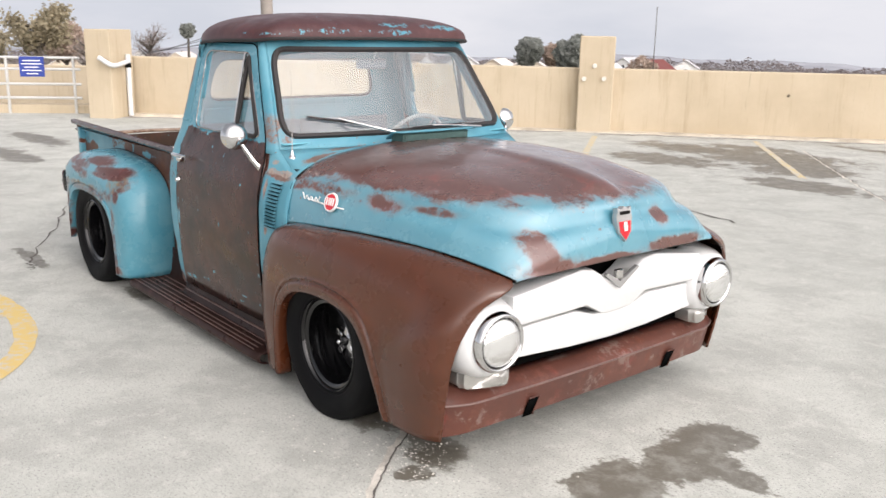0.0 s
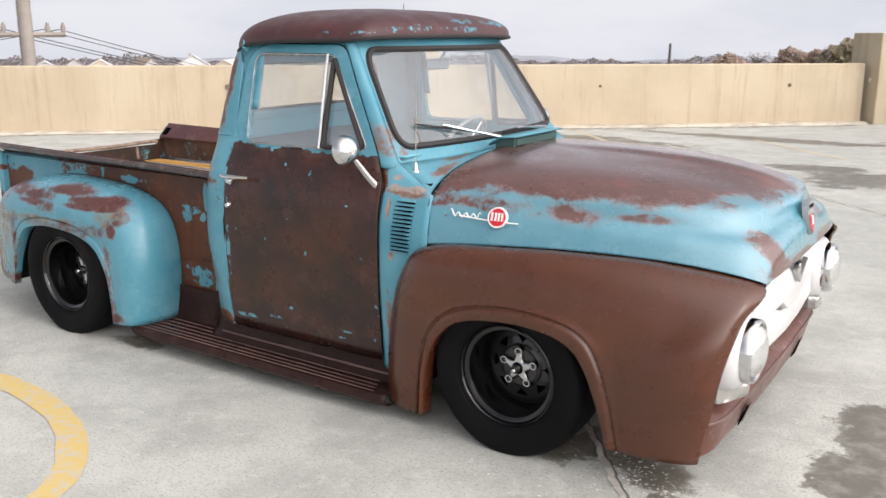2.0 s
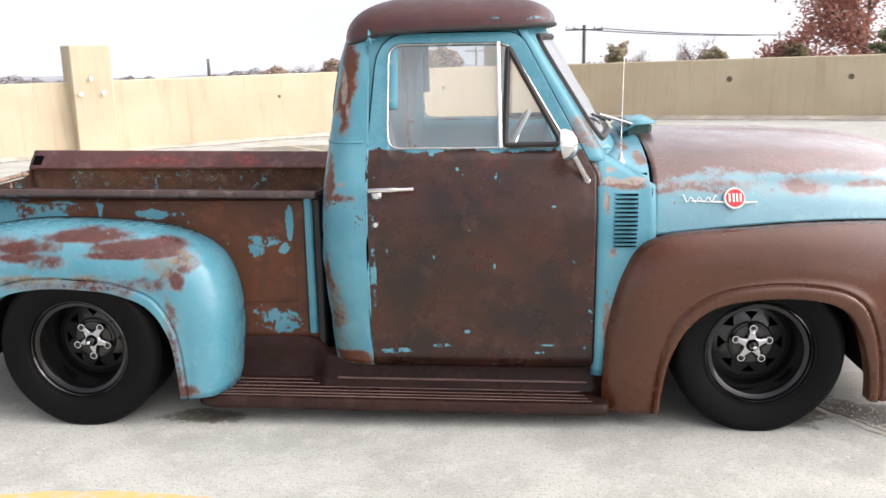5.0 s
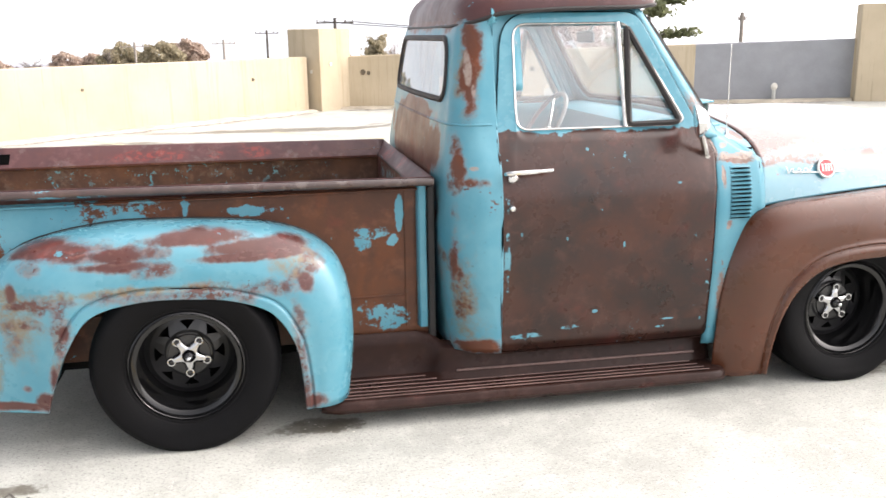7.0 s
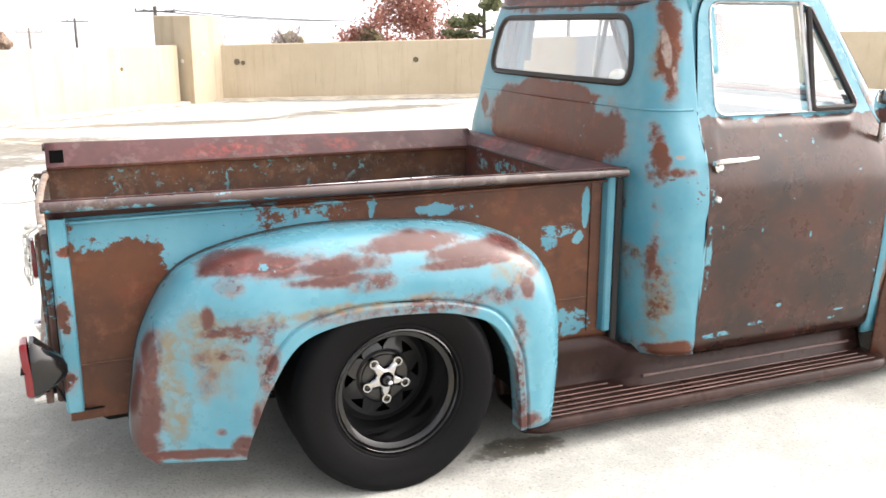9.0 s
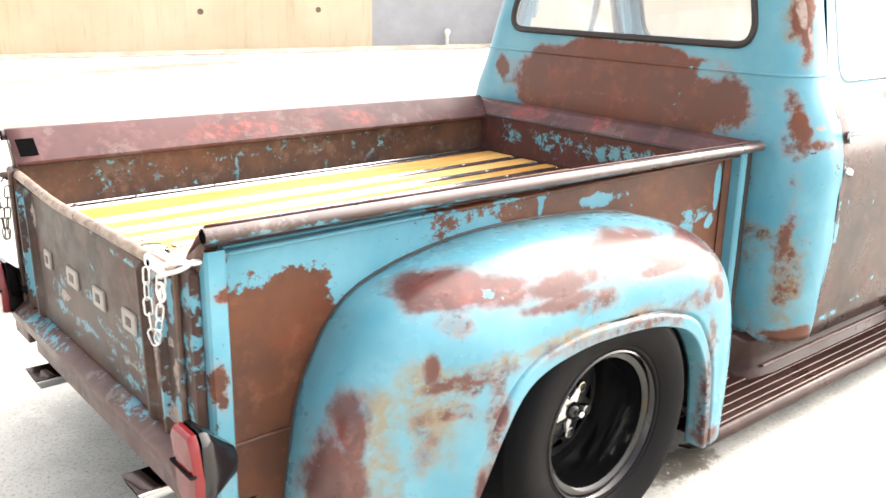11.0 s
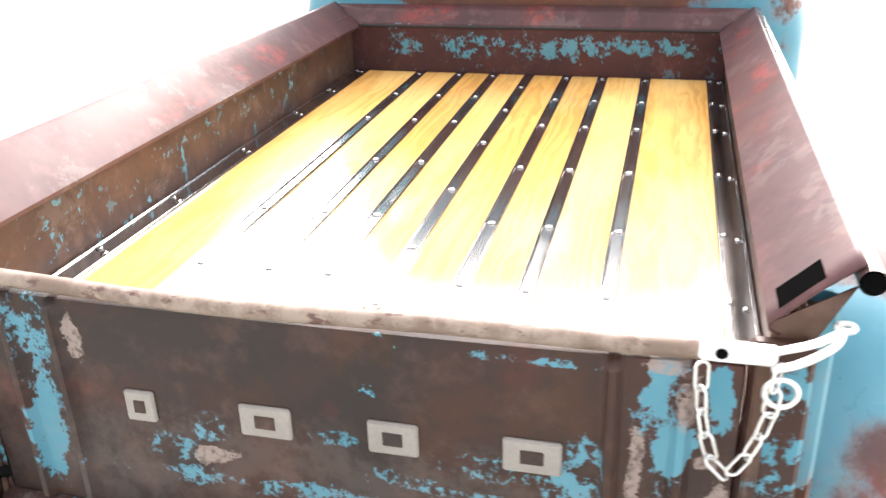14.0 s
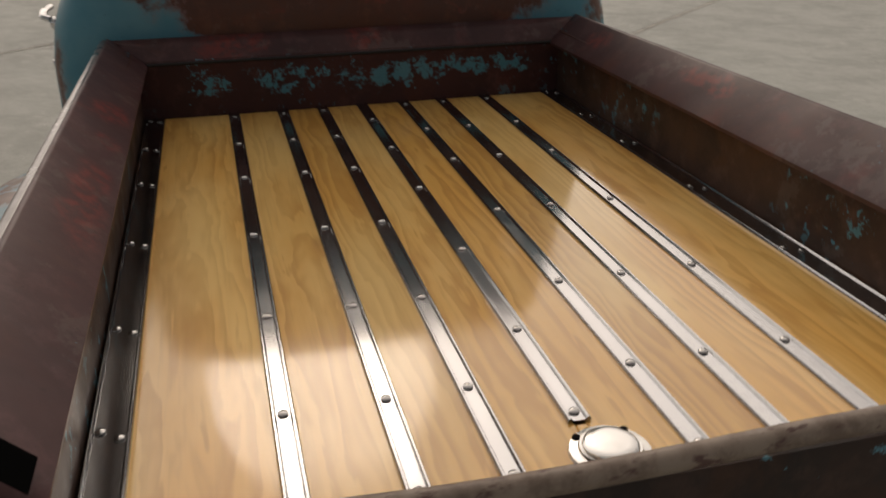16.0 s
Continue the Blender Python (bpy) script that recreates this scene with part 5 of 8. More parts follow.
# side badges: red disc, pale bars, thin bright stem
for sgn in (1, -1):
    yb = -0.788
    ring = Shape().lathe([(0.0, 0.006), (0.034, 0.006), (0.041, 0.009), (0.044, 0.0), (0.0, -0.004)], (0, 0, 0), "y", 32, -1.0).moved(pose(2.685, yb, 0.940, -19, 0, 5))
    bd = part("side_badge", ring if sgn > 0 else ring.mirrored(), M_badge_white, hood, "pale ringed round badge")
    disc = Shape().lathe([(0.0, 0.008), (0.036, 0.008), (0.036, 0.0)], (0, 0, 0), "y", 32, -1.0).moved(pose(2.685, yb, 0.940, -19, 0, 5))
    part("badge_disc", disc if sgn > 0 else disc.mirrored(), M_badge_red, bd, "red badge centre")
    for k, (bx, bh) in enumerate(((-0.022, 0.034), (-0.006, 0.034), (0.008, 0.034), (0.022, 0.034))):
        bar = Shape().box(bx - 0.0035, bx + 0.0035, -0.011, -0.005, -bh / 2 + 0.002, bh / 2 + 0.002).moved(pose(2.685, yb, 0.940, -19, 0, 5))
        part("badge_bar", bar if sgn > 0 else bar.mirrored(), M_badge_white, bd)
    stem = Shape().tube(bend([(2.515, yb - 0.018, 0.934), (2.60, yb - 0.010, 0.928), (2.685, yb - 0.010, 0.925), (2.775, yb + 0.003, 0.924)], 12), 0.0035, 6)
    part("badge_stem", stem if sgn > 0 else stem.mirrored(), M_badge_white, bd, "thin pale script stem")
    tt = np.linspace(0, 1, 60)
    wave = np.column_stack([2.478 + 0.135 * tt, yb - 0.0215 + 0.009 * tt, 0.938 + 0.010 * np.cos(tt * 25) + 0.012 * np.exp(-((tt - 0.04) / 0.07) ** 2) + 0.012 * np.exp(-((tt - 0.94) / 0.06) ** 2)])
    wd = Shape().tube(wave, 0.0024, 6)
    part("badge_wave", wd if sgn > 0 else wd.mirrored(), M_badge_white, bd, "pale flowing trim line")

# open scuttle vent
vent = part("scuttle_vent", Shape().grid([[(2.30, -0.21, 1.150), (2.30, 0.24, 1.150)], [(2.36, -0.22, 1.188), (2.36, 0.25, 1.188)], [(2.455, -0.215, 1.197), (2.455, 0.245, 1.197)]]), P_cowl, truck, "raised teal ventilator flap", thick=0.008)
part("vent_throat", Shape().box(2.33, 2.435, -0.20, 0.23, 1.10, 1.186, 0.006), M_vent, vent, "dull green vent throat")
part("vent_grille", Shape().box(2.434, 2.442, -0.19, 0.22, 1.148, 1.18, 0.002), M_vent, vent)
# wipers
for a, b, c, d0, d1 in (((2.350, -0.185, 1.184), (2.275, -0.30, 1.215), (2.180, -0.42, 1.250), (2.138, -0.575, 1.262), (2.222, -0.270, 1.213)),
                        ((2.245, 0.490, 1.170), (2.262, 0.25, 1.190), (2.268, 0.12, 1.196), (2.255, 0.34, 1.194), (2.270, -0.01, 1.190))):
    wp = part("wiper_arm", Shape().tube(bend([a, b, c], 12), [0.008] * 4 + [0.0065] * 8, 8), M_dull_chrome, truck, "bright wiper arm")
    part("wiper_blade", Shape().tube([d0, (0.5 * (np.array(d0) + np.array(d1))).tolist(), d1], 0.006, 6), M_gasket, wp, "black wiper blade")
# aerial
ant = part("aerial_base", Shape().lathe([(0.020, 0.0), (0.019, 0.008), (0.010, 0.016), (0.006, 0.040), (0.0, 0.042)], (2.242, -0.722, 1.078), "z", 18), M_chrome, truck, "chrome aerial base")
part("aerial", Shape().tube([(2.242, -0.722, 1.11), (2.244, -0.72, 1.30), (2.246, -0.717, 1.50)], [0.0025, 0.002, 0.0015], 6), M_worn_chrome, ant)

# front fenders
F_L = [(2.376, 0.07), (2.388, 0.20), (2.412, 0.34), (2.470, 0.485), (2.60, 0.585), (2.82, 0.625), (3.03, 0.612), (3.145, 0.560), (3.20, 0.470), (3.228, 0.380), (3.245, 0.30), (3.256, 0.22), (3.265, 0.135)]
F_I = [(2.402, 0.07), (2.414, 0.20), (2.442, 0.33), (2.505, 0.455), (2.62, 0.540), (2.82, 0.572), (3.00, 0.560), (3.098, 0.515), (3.150, 0.440), (3.180, 0.360), (3.200, 0.29), (3.215, 0.22), (3.225, 0.135)]
F_LY = [-0.895, -0.905, -0.920, -0.935, -0.945, -0.950, -0.950, -0.945, -0.938, -0.930, -0.920, -0.908, -0.89]
F_O = [(2.172, -0.835, 0.055), (2.174, -0.845, 0.22), (2.190, -0.850, 0.42), (2.245, -0.850, 0.650), (2.372, -0.838, 0.795), (2.75, -0.806, 0.832), (3.08, -0.768, 0.844), (3.38, -0.715, 0.835), (3.690, -0.645, 0.785), (3.668, -0.79, 0.680), (3.635, -0.868, 0.530), (3.605, -0.885, 0.34), (3.57, -0.878, 0.155)]
F_N = [(0, -0.020, 0), (0, -0.030, 0), (0, -0.04, 0.0), (-0.015, -0.045, 0.02), (-0.02, -0.050, 0.040), (0, -0.055, 0.055), (0, -0.060, 0.060), (0.02, -0.070, 0.062), (0.05, -0.090, 0.055), (0.045, -0.075, 0.03), (0.035, -0.05, 0.01), (0.02, -0.035, 0), (0.012, -0.025, 0)]


def front_fender():
    rows = []
    for (lx, lz), (ix, iz), ly, o, nrm in zip(F_L, F_I, F_LY, F_O, F_N):
        L, I, O, N = np.array((lx, ly, lz)), np.array((ix, ly, iz)), np.array(o), np.array(nrm)
        d = L - I
        d /= np.linalg.norm(d)
        cols = []
        for t in (0.0, 0.16, 0.36, 0.58, 0.80, 0.92):
            p = O * (1 - t) + L * t + N * np.sin(np.pi * min(1, t ** 0.8)) * 1.0
            p[1] -= 0.012 * t
            cols.append(p)
        # crease, then a rolled flange down to the opening
        out = np.array((0, -1.0, 0))
        cols += [L + d * 0.014 + out * 0.016, L + d * 0.004 + out * 0.009, L - d * 0.008 + out * 0.021, L * 0.55 + I * 0.45 + out * 0.024, I + d * 0.006 + out * 0.019, I + out * 0.004, I - out * 0.05]
        rows.append(cols)
    return Shape().grid(skin(np.array(rows), 73, 66))


for flip in (False, True):
    s = front_fender()
    ff = part("front_fender", s.mirrored() if flip else s, P_fender, truck, "smooth brown front wing", thick=0.01)
    # dark shell added to block light inside the wheel arch
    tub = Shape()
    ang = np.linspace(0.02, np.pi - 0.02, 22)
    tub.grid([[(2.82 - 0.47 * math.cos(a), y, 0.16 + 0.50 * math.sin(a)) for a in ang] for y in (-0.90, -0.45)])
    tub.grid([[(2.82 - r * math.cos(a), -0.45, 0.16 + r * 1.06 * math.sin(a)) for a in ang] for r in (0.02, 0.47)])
    part("arch_light_block", tub.mirrored() if flip else tub, M_dark, ff, "black shell added to block light in the wheel arch")

# rear fenders
R_L = [(0.442, 0.13), (0.435, 0.27), (0.412, 0.42), (0.332, 0.555), (0.20, 0.612), (0.06, 0.634), (-0.17, 0.640), (-0.355, 0.590), (-0.456, 0.45), (-0.503, 0.33), (-0.533, 0.235), (-0.540, 0.200)]
R_I = [(0.414, 0.13), (0.407, 0.26), (0.383, 0.40), (0.308, 0.520), (0.19, 0.574), (0.06, 0.595), (-0.15, 0.600), (-0.328, 0.556), (-0.425, 0.43), (-0.473, 0.32), (-0.504, 0.235), (-0.512, 0.200)]
R_O = [(0.595, 0.13), (0.618, 0.36), (0.606, 0.56), (0.535, 0.71), (0.36, 0.80), (0.06, 0.838), (-0.31, 0.838), (-0.625, 0.760), (-0.758, 0.58), (-0.802, 0.40), (-0.818, 0.255), (-0.780, 0.200)]


def rear_fender():
    rows = []
    for (lx, lz), (ix, iz), (ox, oz) in zip(R_L, R_I, R_O):
        L, N, O = np.array((lx, -0.945, lz)), np.array((ix, -0.945, iz)), np.array((ox, -0.638, oz))
        d = O - L
        d[1] = 0
        d /= np.linalg.norm(d)
        cols = [O, O + np.array((0, -0.09, 0)) + d * 0.008]
        for t, y, k in ((0.03, -0.815, 0.006), (0.14, -0.882, 0.004), (0.34, -0.926, 0.004), (0.62, -0.950, 0.0), (0.86, -0.955, 0.0)):
            p = O * (1 - t) + L * t + d * k
            p[1] = y
            cols.append(p)
        # crease, then a flat rolled flange down to the opening
        cols += [L + d * 0.012 + np.array((0, -0.011, 0)), L + d * 0.003 + np.array((0, -0.004, 0)), L - d * 0.006 + np.array((0, -0.013, 0)), L * 0.5 + N * 0.5 + np.array((0, -0.017, 0)), N + d * 0.004 + np.array((0, -0.015, 0)), N + np.array((0, -0.002, 0)), N + np.array((0, 0.05, 0))]
        rows.append(cols)
    G = skin(np.array(rows), 71, 66)
    # the wing draws in towards its tail
    limit = 0.960 - 0.33 * np.clip(-0.44 - G[..., 0], 0, 1)
    over = np.clip(-G[..., 1] - limit, 0, 1)
    G[..., 1] += over
    return Shape().grid(G)


for flip in (False, True):
    s = rear_fender()
    rf = part("rear_fender", s.mirrored() if flip else s, P_rear_far if flip else P_rear, truck, "bulging teal rear wing with rust-brown wear", thick=0.01)
    # a like shell, added to keep light out of the rear arch
    tub = Shape()
    ang = np.linspace(0.10, np.pi - 0.12, 22)
    tub.grid([[(-0.03 + 0.50 * math.cos(a), y, 0.16 + 0.50 * math.sin(a)) for a in ang] for y in (-0.90, -0.50)])
    tub.grid([[(-0.03 + r * math.cos(a), -0.50, 0.16 + r * math.sin(a)) for a in ang] for r in (0.02, 0.50)])
    part("arch_light_block", tub.mirrored() if flip else tub, M_dark, rf, "black shell added to block light in the wheel arch")
    sm = skin(np.array([[(ox, -0.640, oz), (ox, -0.648, oz)] for ox, oz in R_O]), 60, 2)[:, 0]
    t2 = Shape().tube(sm, 0.006, 6)
    part("fender_piping", t2.mirrored() if flip else t2, M_gasket, rf, "black piping along the wing")


# ---- wheels ----
def wheel(x, z, r, lip, width, hub, phase, flip, label):
    """Tyre flattened on the deck, dished eight-spoke steel rim, five-armed cap. lip: y of the outer rim edge; hub: y of the cap."""
    def fix(s):
        return s.mirrored() if flip else s
    c = (x, 0, z)
    tp = [(0.208, lip + 0.010), (0.214, lip + 0.000), (0.219, lip - 0.006), (0.226, lip - 0.006), (0.232, lip - 0.011), (0.262, lip - 0.022), (r * 0.86, lip - 0.026), (r * 0.93, lip - 0.018), (r * 0.985, lip + 0.012), (r, lip + 0.045),
          (r, lip + width - 0.04), (r * 0.98, lip + width - 0.01), (r * 0.9, lip + width + 0.01), (0.21, lip + width)]
    ty = Shape().lathe(bend(tp, 60), c, "y", 88)
    # the loaded tyre: flat where it stands, bulging just above
    flat = []
    for px, py, pz in ty.v:
        squash = max(0.0, 0.06 - pz) / 0.06
        mid = lip + width / 2
        flat.append((px, py + 0.012 * squash * (1 if py > mid else -1) * min(1, abs(py - mid) / (0.4 * width)), max(pz, 0.001)))
    ty.v = flat
    rim = [(0.212, lip + 0.012), (0.212, lip - 0.003), (0.207, lip - 0.006), (0.202, lip + 0.000), (0.199, lip + 0.010), (0.190, lip + 0.013), (0.183, lip + 0.018), (0.180, lip + 0.034), (0.174, lip + 0.10), (0.172, hub + 0.05), (0.15, hub + 0.07), (0.02, hub + 0.09)]
    w = part("wheel", fix(Shape().lathe(rim, c, "y", 64)), M_black, truck, label)
    part("tyre", fix(ty), M_rubber, w, "black wide tyre")
    # spokes
    sp = Shape()
    sp.lathe([(0.174, hub + 0.050), (0.150, hub + 0.036), (0.133, hub + 0.0318)], c, "y", 48)
    sp.lathe([(0.096, hub + 0.020), (0.086, hub + 0.013), (0.080, hub + 0.012), (0.078, hub + 0.006), (0.060, hub + 0.004), (0.04, hub + 0.004), (0.0, hub + 0.004)], c, "y", 48)
    for k in range(8):
        a = 2 * math.pi * (k + 0.5) / 8

        def at(rad, off, y):
            return (x + rad * math.cos(a) - off * math.sin(a), y, z + rad * math.sin(a) + off * math.cos(a))
        sp.grid([[at(0.086, -0.034, hub + 0.018), at(0.087, 0.0, hub + 0.018), at(0.086, 0.034, hub + 0.018)],
                 [at(0.096, -0.037, hub + 0.0215), at(0.099, 0.0, hub + 0.0205), at(0.096, 0.037, hub + 0.0215)],
                 [at(0.136, -0.021, hub + 0.0325), at(0.137, 0.0, hub + 0.0310), at(0.136, 0.021, hub + 0.0325)]])
    part("spokes", fix(sp), M_spoke, w, "black steel spokes", smooth=False)
    # black disc paints the shade behind the spokes
    part("wheel_shade_disc", fix(Shape().lathe([(0.165, hub + 0.06), (0.0, hub + 0.06)], c, "y", 32)), M_hole, w)
    # star-shaped cap with rounded arms
    rows = []
    for k, y in ((1.0, hub + 0.006), (1.0, hub - 0.001), (0.95, hub - 0.006), (0.84, hub - 0.012), (0.70, hub - 0.017), (0.50, hub - 0.018), (0.42, hub - 0.006)):
        row = []
        for i in range(80):
            a = 2 * math.pi * i / 80
            arm = max(0.0, math.cos(2.5 * ((a - phase + math.pi / 5) % (2 * math.pi / 5) - math.pi / 5))) ** 3.0
            rad = 0.044 + 0.042 * arm
            rad = rad * k if k > 0.7 else (0.044 * k + (rad - 0.044) * max(0, k - 0.5) * 1.4)
            row.append((x + rad * math.cos(a), y, z + rad * math.sin(a)))
        rows.append(row)
    cap = part("hub_cap", fix(Shape().grid(rows, wrap_v=True)), M_cap, w, "five-armed polished chrome cap")
    part("cap_cone", fix(Shape().lathe([(0.031, hub - 0.004), (0.027, hub - 0.016), (0.021, hub - 0.030), (0.012, hub - 0.036), (0.0, hub - 0.037)], c, "y", 20)), M_black, cap)
    part("cap_ball", fix(Shape().lathe([(0.008, hub - 0.034), (0.0125, hub - 0.040), (0.0135, hub - 0.047), (0.0105, hub - 0.055), (0.005, hub - 0.059), (0.0, hub - 0.060)], (x, 0, z), "y", 16)), M_chrome, cap, "chrome ball")
    for k in range(5):
        a = phase + 2 * math.pi * k / 5
        bx, bz = x + 0.070 * math.cos(a), z + 0.070 * math.sin(a)
        part("arm_boss", fix(Shape().lathe([(0.0185, hub + 0.004), (0.0185, hub - 0.008), (0.016, hub - 0.0145), (0.0115, hub - 0.0150), (0.0105, hub - 0.010)], (bx, 0, bz), "y", 16)), M_cap, cap)
        part("lug_nut", fix(Shape().lathe([(0.0108, hub - 0.006), (0.0100, hub - 0.0125), (0.006, hub - 0.0150), (0.0, hub - 0.0155)], (bx, 0, bz), "y", 8)), M_black, cap)
    return w


for flip in (False, True):
    wheel(2.790, 0.328, 0.344, -0.888, 0.22, -0.775, math.radians(17), flip, "black dished front wheel")
    wheel(-0.016, 0.333, 0.350, -0.925, 0.27, -0.795, math.radians(-90), flip, "black deep-dished rear wheel")
    # pale plate inside the rear wheel arch, behind the tyre
    br = Shape().prism([(-0.46, 0.425), (-0.45, 0.442), (-0.40, 0.448), (-0.372, 0.500), (-0.345, 0.505), (-0.375, 0.425), (-0.42, 0.415)], -0.604, -0.596, "y")
    part("arch_plate", br.mirrored() if flip else br, M_badge_white, truck, "pale angled plate in the rear wheel arch")
part("axle", Shape().tube([(0, -0.7, 0.338), (0, 0.7, 0.338)], 0.05, 10), M_dark, truck)
part("axle", Shape().tube([(2.794, -0.7, 0.322), (2.794, 0.7, 0.322)], 0.04, 10), M_dark, truck)

# ---- running boards ----
RIBS = (-0.900, -0.870, -0.836, -0.797)      # full length; two more where the board is wide


def board(flip):
    prof = [(-0.868, 0.052), (-0.908, 0.060), (-0.924, 0.080), (-0.920, 0.102), (-0.912, 0.110), (-0.90, 0.113)]
    inner = [(-0.780, 0.113), (-0.774, 0.118), (-0.766, 0.146), (-0.760, 0.153), (-0.752, 0.20), (-0.745, 0.24), (-0.70, 0.26)]
    wide = [(-0.780, 0.113), (-0.740, 0.113), (-0.700, 0.115), (-0.680, 0.120), (-0.668, 0.150), (-0.662, 0.24), (-0.660, 0.300)]
    rows = []
    for x in np.linspace(0.475, 2.20, 70):
        k = np.interp(x, [0.475, 0.54, 2.14, 2.20], [0.965, 1.0, 1.0, 0.985])
        lift = np.interp(x, [0.475, 2.2], [0.012, -0.004])
        f = np.interp(x, [0.90, 0.94, 1.00, 1.06], [0.0, 0.15, 0.85, 1.0])      # the riser sweeps out along the cab sill
        side = [(ya * (1 - f) + yb * f, za * (1 - f) + zb * f) for (ya, za), (yb, zb) in zip(wide, inner)]
        rows.append([(x, y * k, zz + lift) for y, zz in prof + side])
    s = Shape().grid(rows)
    return s.mirrored() if flip else s


for flip in (False, True):
    rb = part("running_board", board(flip), P_board, truck, "ribbed dark brown running board", thick=0.006)
    runs = [(y, 0.535, 2.13 - 0.4 * (y + 0.90)) for y in RIBS] + [(-0.757, 0.55, 0.965), (-0.716, 0.56, 0.925)]
    for yr, xa, xb in runs:
        zr = np.interp([xa, (xa + xb) / 2, xb], [0.475, 2.2], [0.012, -0.004]) + 0.1195
        tr = Shape().tube([(xa, yr, zr[0]), ((xa + xb) / 2, yr, zr[1]), (xb, yr, zr[2])], 0.0027, 8)
        part("tread_rib", tr.mirrored() if flip else tr, M_rib, rb, "tread rib with a painted pale highlight")
    edge = Shape().tube([(1.05, -0.768, 0.158), (1.6, -0.768, 0.153), (2.12, -0.768, 0.148)], 0.0055, 8)
    part("sill_edge", edge.mirrored() if flip else edge, M_rib, rb, "pale edge of the sill step")

# ---- bed ----
BX0, BX1 = -1.0, 0.975
for flip in (False, True):
    def fix(s):
        return s.mirrored() if flip else s
    sd = Shape().box(BX0 + 0.012, BX1 - 0.012, -0.640, -0.632, 0.285, 0.925, 0.002)
    side = part("bed_side", fix(sd), P_bedside, truck, "brown bed side with teal paint remains")
    part("bed_seam", fix(Shape().tube([(BX0 + 0.02, -0.642, 0.466), (BX1 - 0.02, -0.642, 0.466)], 0.004, 6)), P_bedside, side)
    part("inner_wall", fix(Shape().box(BX0 + 0.004, 0.936, -0.630, -0.624, 0.73, 0.902, 0.002)), P_bedin, side, "rust-brown inner bed wall")
    # sloping top flange ending in a rolled edge
    fl = []
    for x in np.linspace(BX0, BX1, 40):
        dent = -0.003 * math.exp(-((x - 0.02) / 0.04) ** 2) if not flip else -0.005 * math.exp(-((x + 0.05) / 0.05) ** 2)
        r0, r1 = -0.004 * x, -0.0125 * x      # the rails drop slightly towards the cab
        fl.append([(x, -0.612, 0.888 + r0), (x, -0.600, 0.892 + r0), (x, -0.599, 0.897 + r0), (x, -0.606, 0.904 + dent + r0), (x, -0.650, 0.940 + dent + r1), (x, -0.690, 0.973 + r1), (x, -0.697, 0.977 + r1)])
    rail = part("bed_rail", fix(Shape().grid(fl)), P_rail, side, "maroon sloping bed rail", thick=0.004)
    part("rolled_edge", fix(Shape().tube([(BX0 - 0.01, -0.703, 0.9725), (BX1, -0.703, 0.948)], 0.0165, 14, caps=False)), P_roll, rail, "chipped brown and teal rolled edge")
    part("roll_bore", fix(Shape().tube([(BX0 - 0.0105, -0.703, 0.9725), (BX0 + 0.05, -0.703, 0.972)], 0.0135, 14)), M_hole, rail)
    part("under_rail", fix(Shape().box(BX0 + 0.01, BX1 - 0.01, -0.666, -0.640, 0.910, 0.920, 0.003)), P_bedside, rail)
    for x0, x1 in ((0.912, 0.953), (-1.0, -0.945)):
        post = Shape()
        post.grid([[(x0, -0.640, zz), (x0 + 0.004, -0.672, zz), (x0 + 0.010, -0.678, zz), (x1 - 0.010, -0.678, zz), (x1 - 0.004, -0.672, zz), (x1, -0.640, zz)] for zz in (0.33, 0.60, 0.930)])
        part("stake_post", fix(post), P_post, side, "teal stake pocket post", thick=0.004, smooth=False)
    part("post_shadow_strip", fix(Shape().box(0.862, 0.905, -0.646, -0.640, 0.33, 0.925, 0.001)), P_bedside, side)
    # black strip paints the shade of the gap between bed and cab
    part("gap_shade_strip", fix(Shape().box(0.956, 0.984, -0.672, -0.60, 0.26, 0.925, 0.004)), M_gasket, side, "black strip for the shade in the gap behind the cab")
    # flat black plate paints the shade in an open stake pocket
    pk = Shape().grid([[(x, -0.608, 0.9170), (x, -0.656, 0.9640)] for x in (-0.985, -0.930)])
    part("stake_pocket", fix(pk), M_hole, rail, "dark open stake pocket")

fp = part("bed_front_panel", Shape().box(0.930, 0.938, -0.628, 0.628, 0.73, 0.905, 0.002), P_bedfront, truck, "teal and brown flaking bed front panel")
flf = []
for y in np.linspace(-0.69, 0.69, 30):
    a = max(0.0, (abs(y) - 0.60) / 0.09)
    flf.append([(0.926 + 0.05 * a, y, 0.898 + 0.055 * a), (0.932 + 0.045 * a, y, 0.905 + 0.052 * a), (0.960 + 0.01 * a, y, 0.936 + 0.022 * a), (0.982, y, 0.960)])
part("front_flange", Shape().grid(flf), P_rail, fp, "maroon flange with red primer showing", thick=0.004)
part("front_bead", Shape().tube([(0.929, -0.6, 0.896), (0.929, 0.6, 0.896)], 0.005, 6), M_gasket, fp)

# boards and steel strips
STRIPS = [-0.595, -0.380, -0.243, -0.126, 0.0, 0.119, 0.235, 0.374, 0.593]
ROWS_X = [0.886, 0.609, 0.333, -0.022, -0.375, -0.660, -0.86]
for k in range(8):
    y0, y1 = STRIPS[k] + (0.022 if k == 0 else 0.008), STRIPS[k + 1] - (0.022 if k == 7 else 0.008)
    part("floor_board", Shape().box(-0.985, 0.926, y0, y1, 0.718, 0.742, 0.0015), M_pine, truck, "varnished golden pine bed board", smooth=False)
part("floor_board", Shape().box(-0.985, -0.78, -0.0075, 0.0075, 0.718, 0.7418, 0.001), M_pine, truck, "narrow pine filler strip", smooth=False)
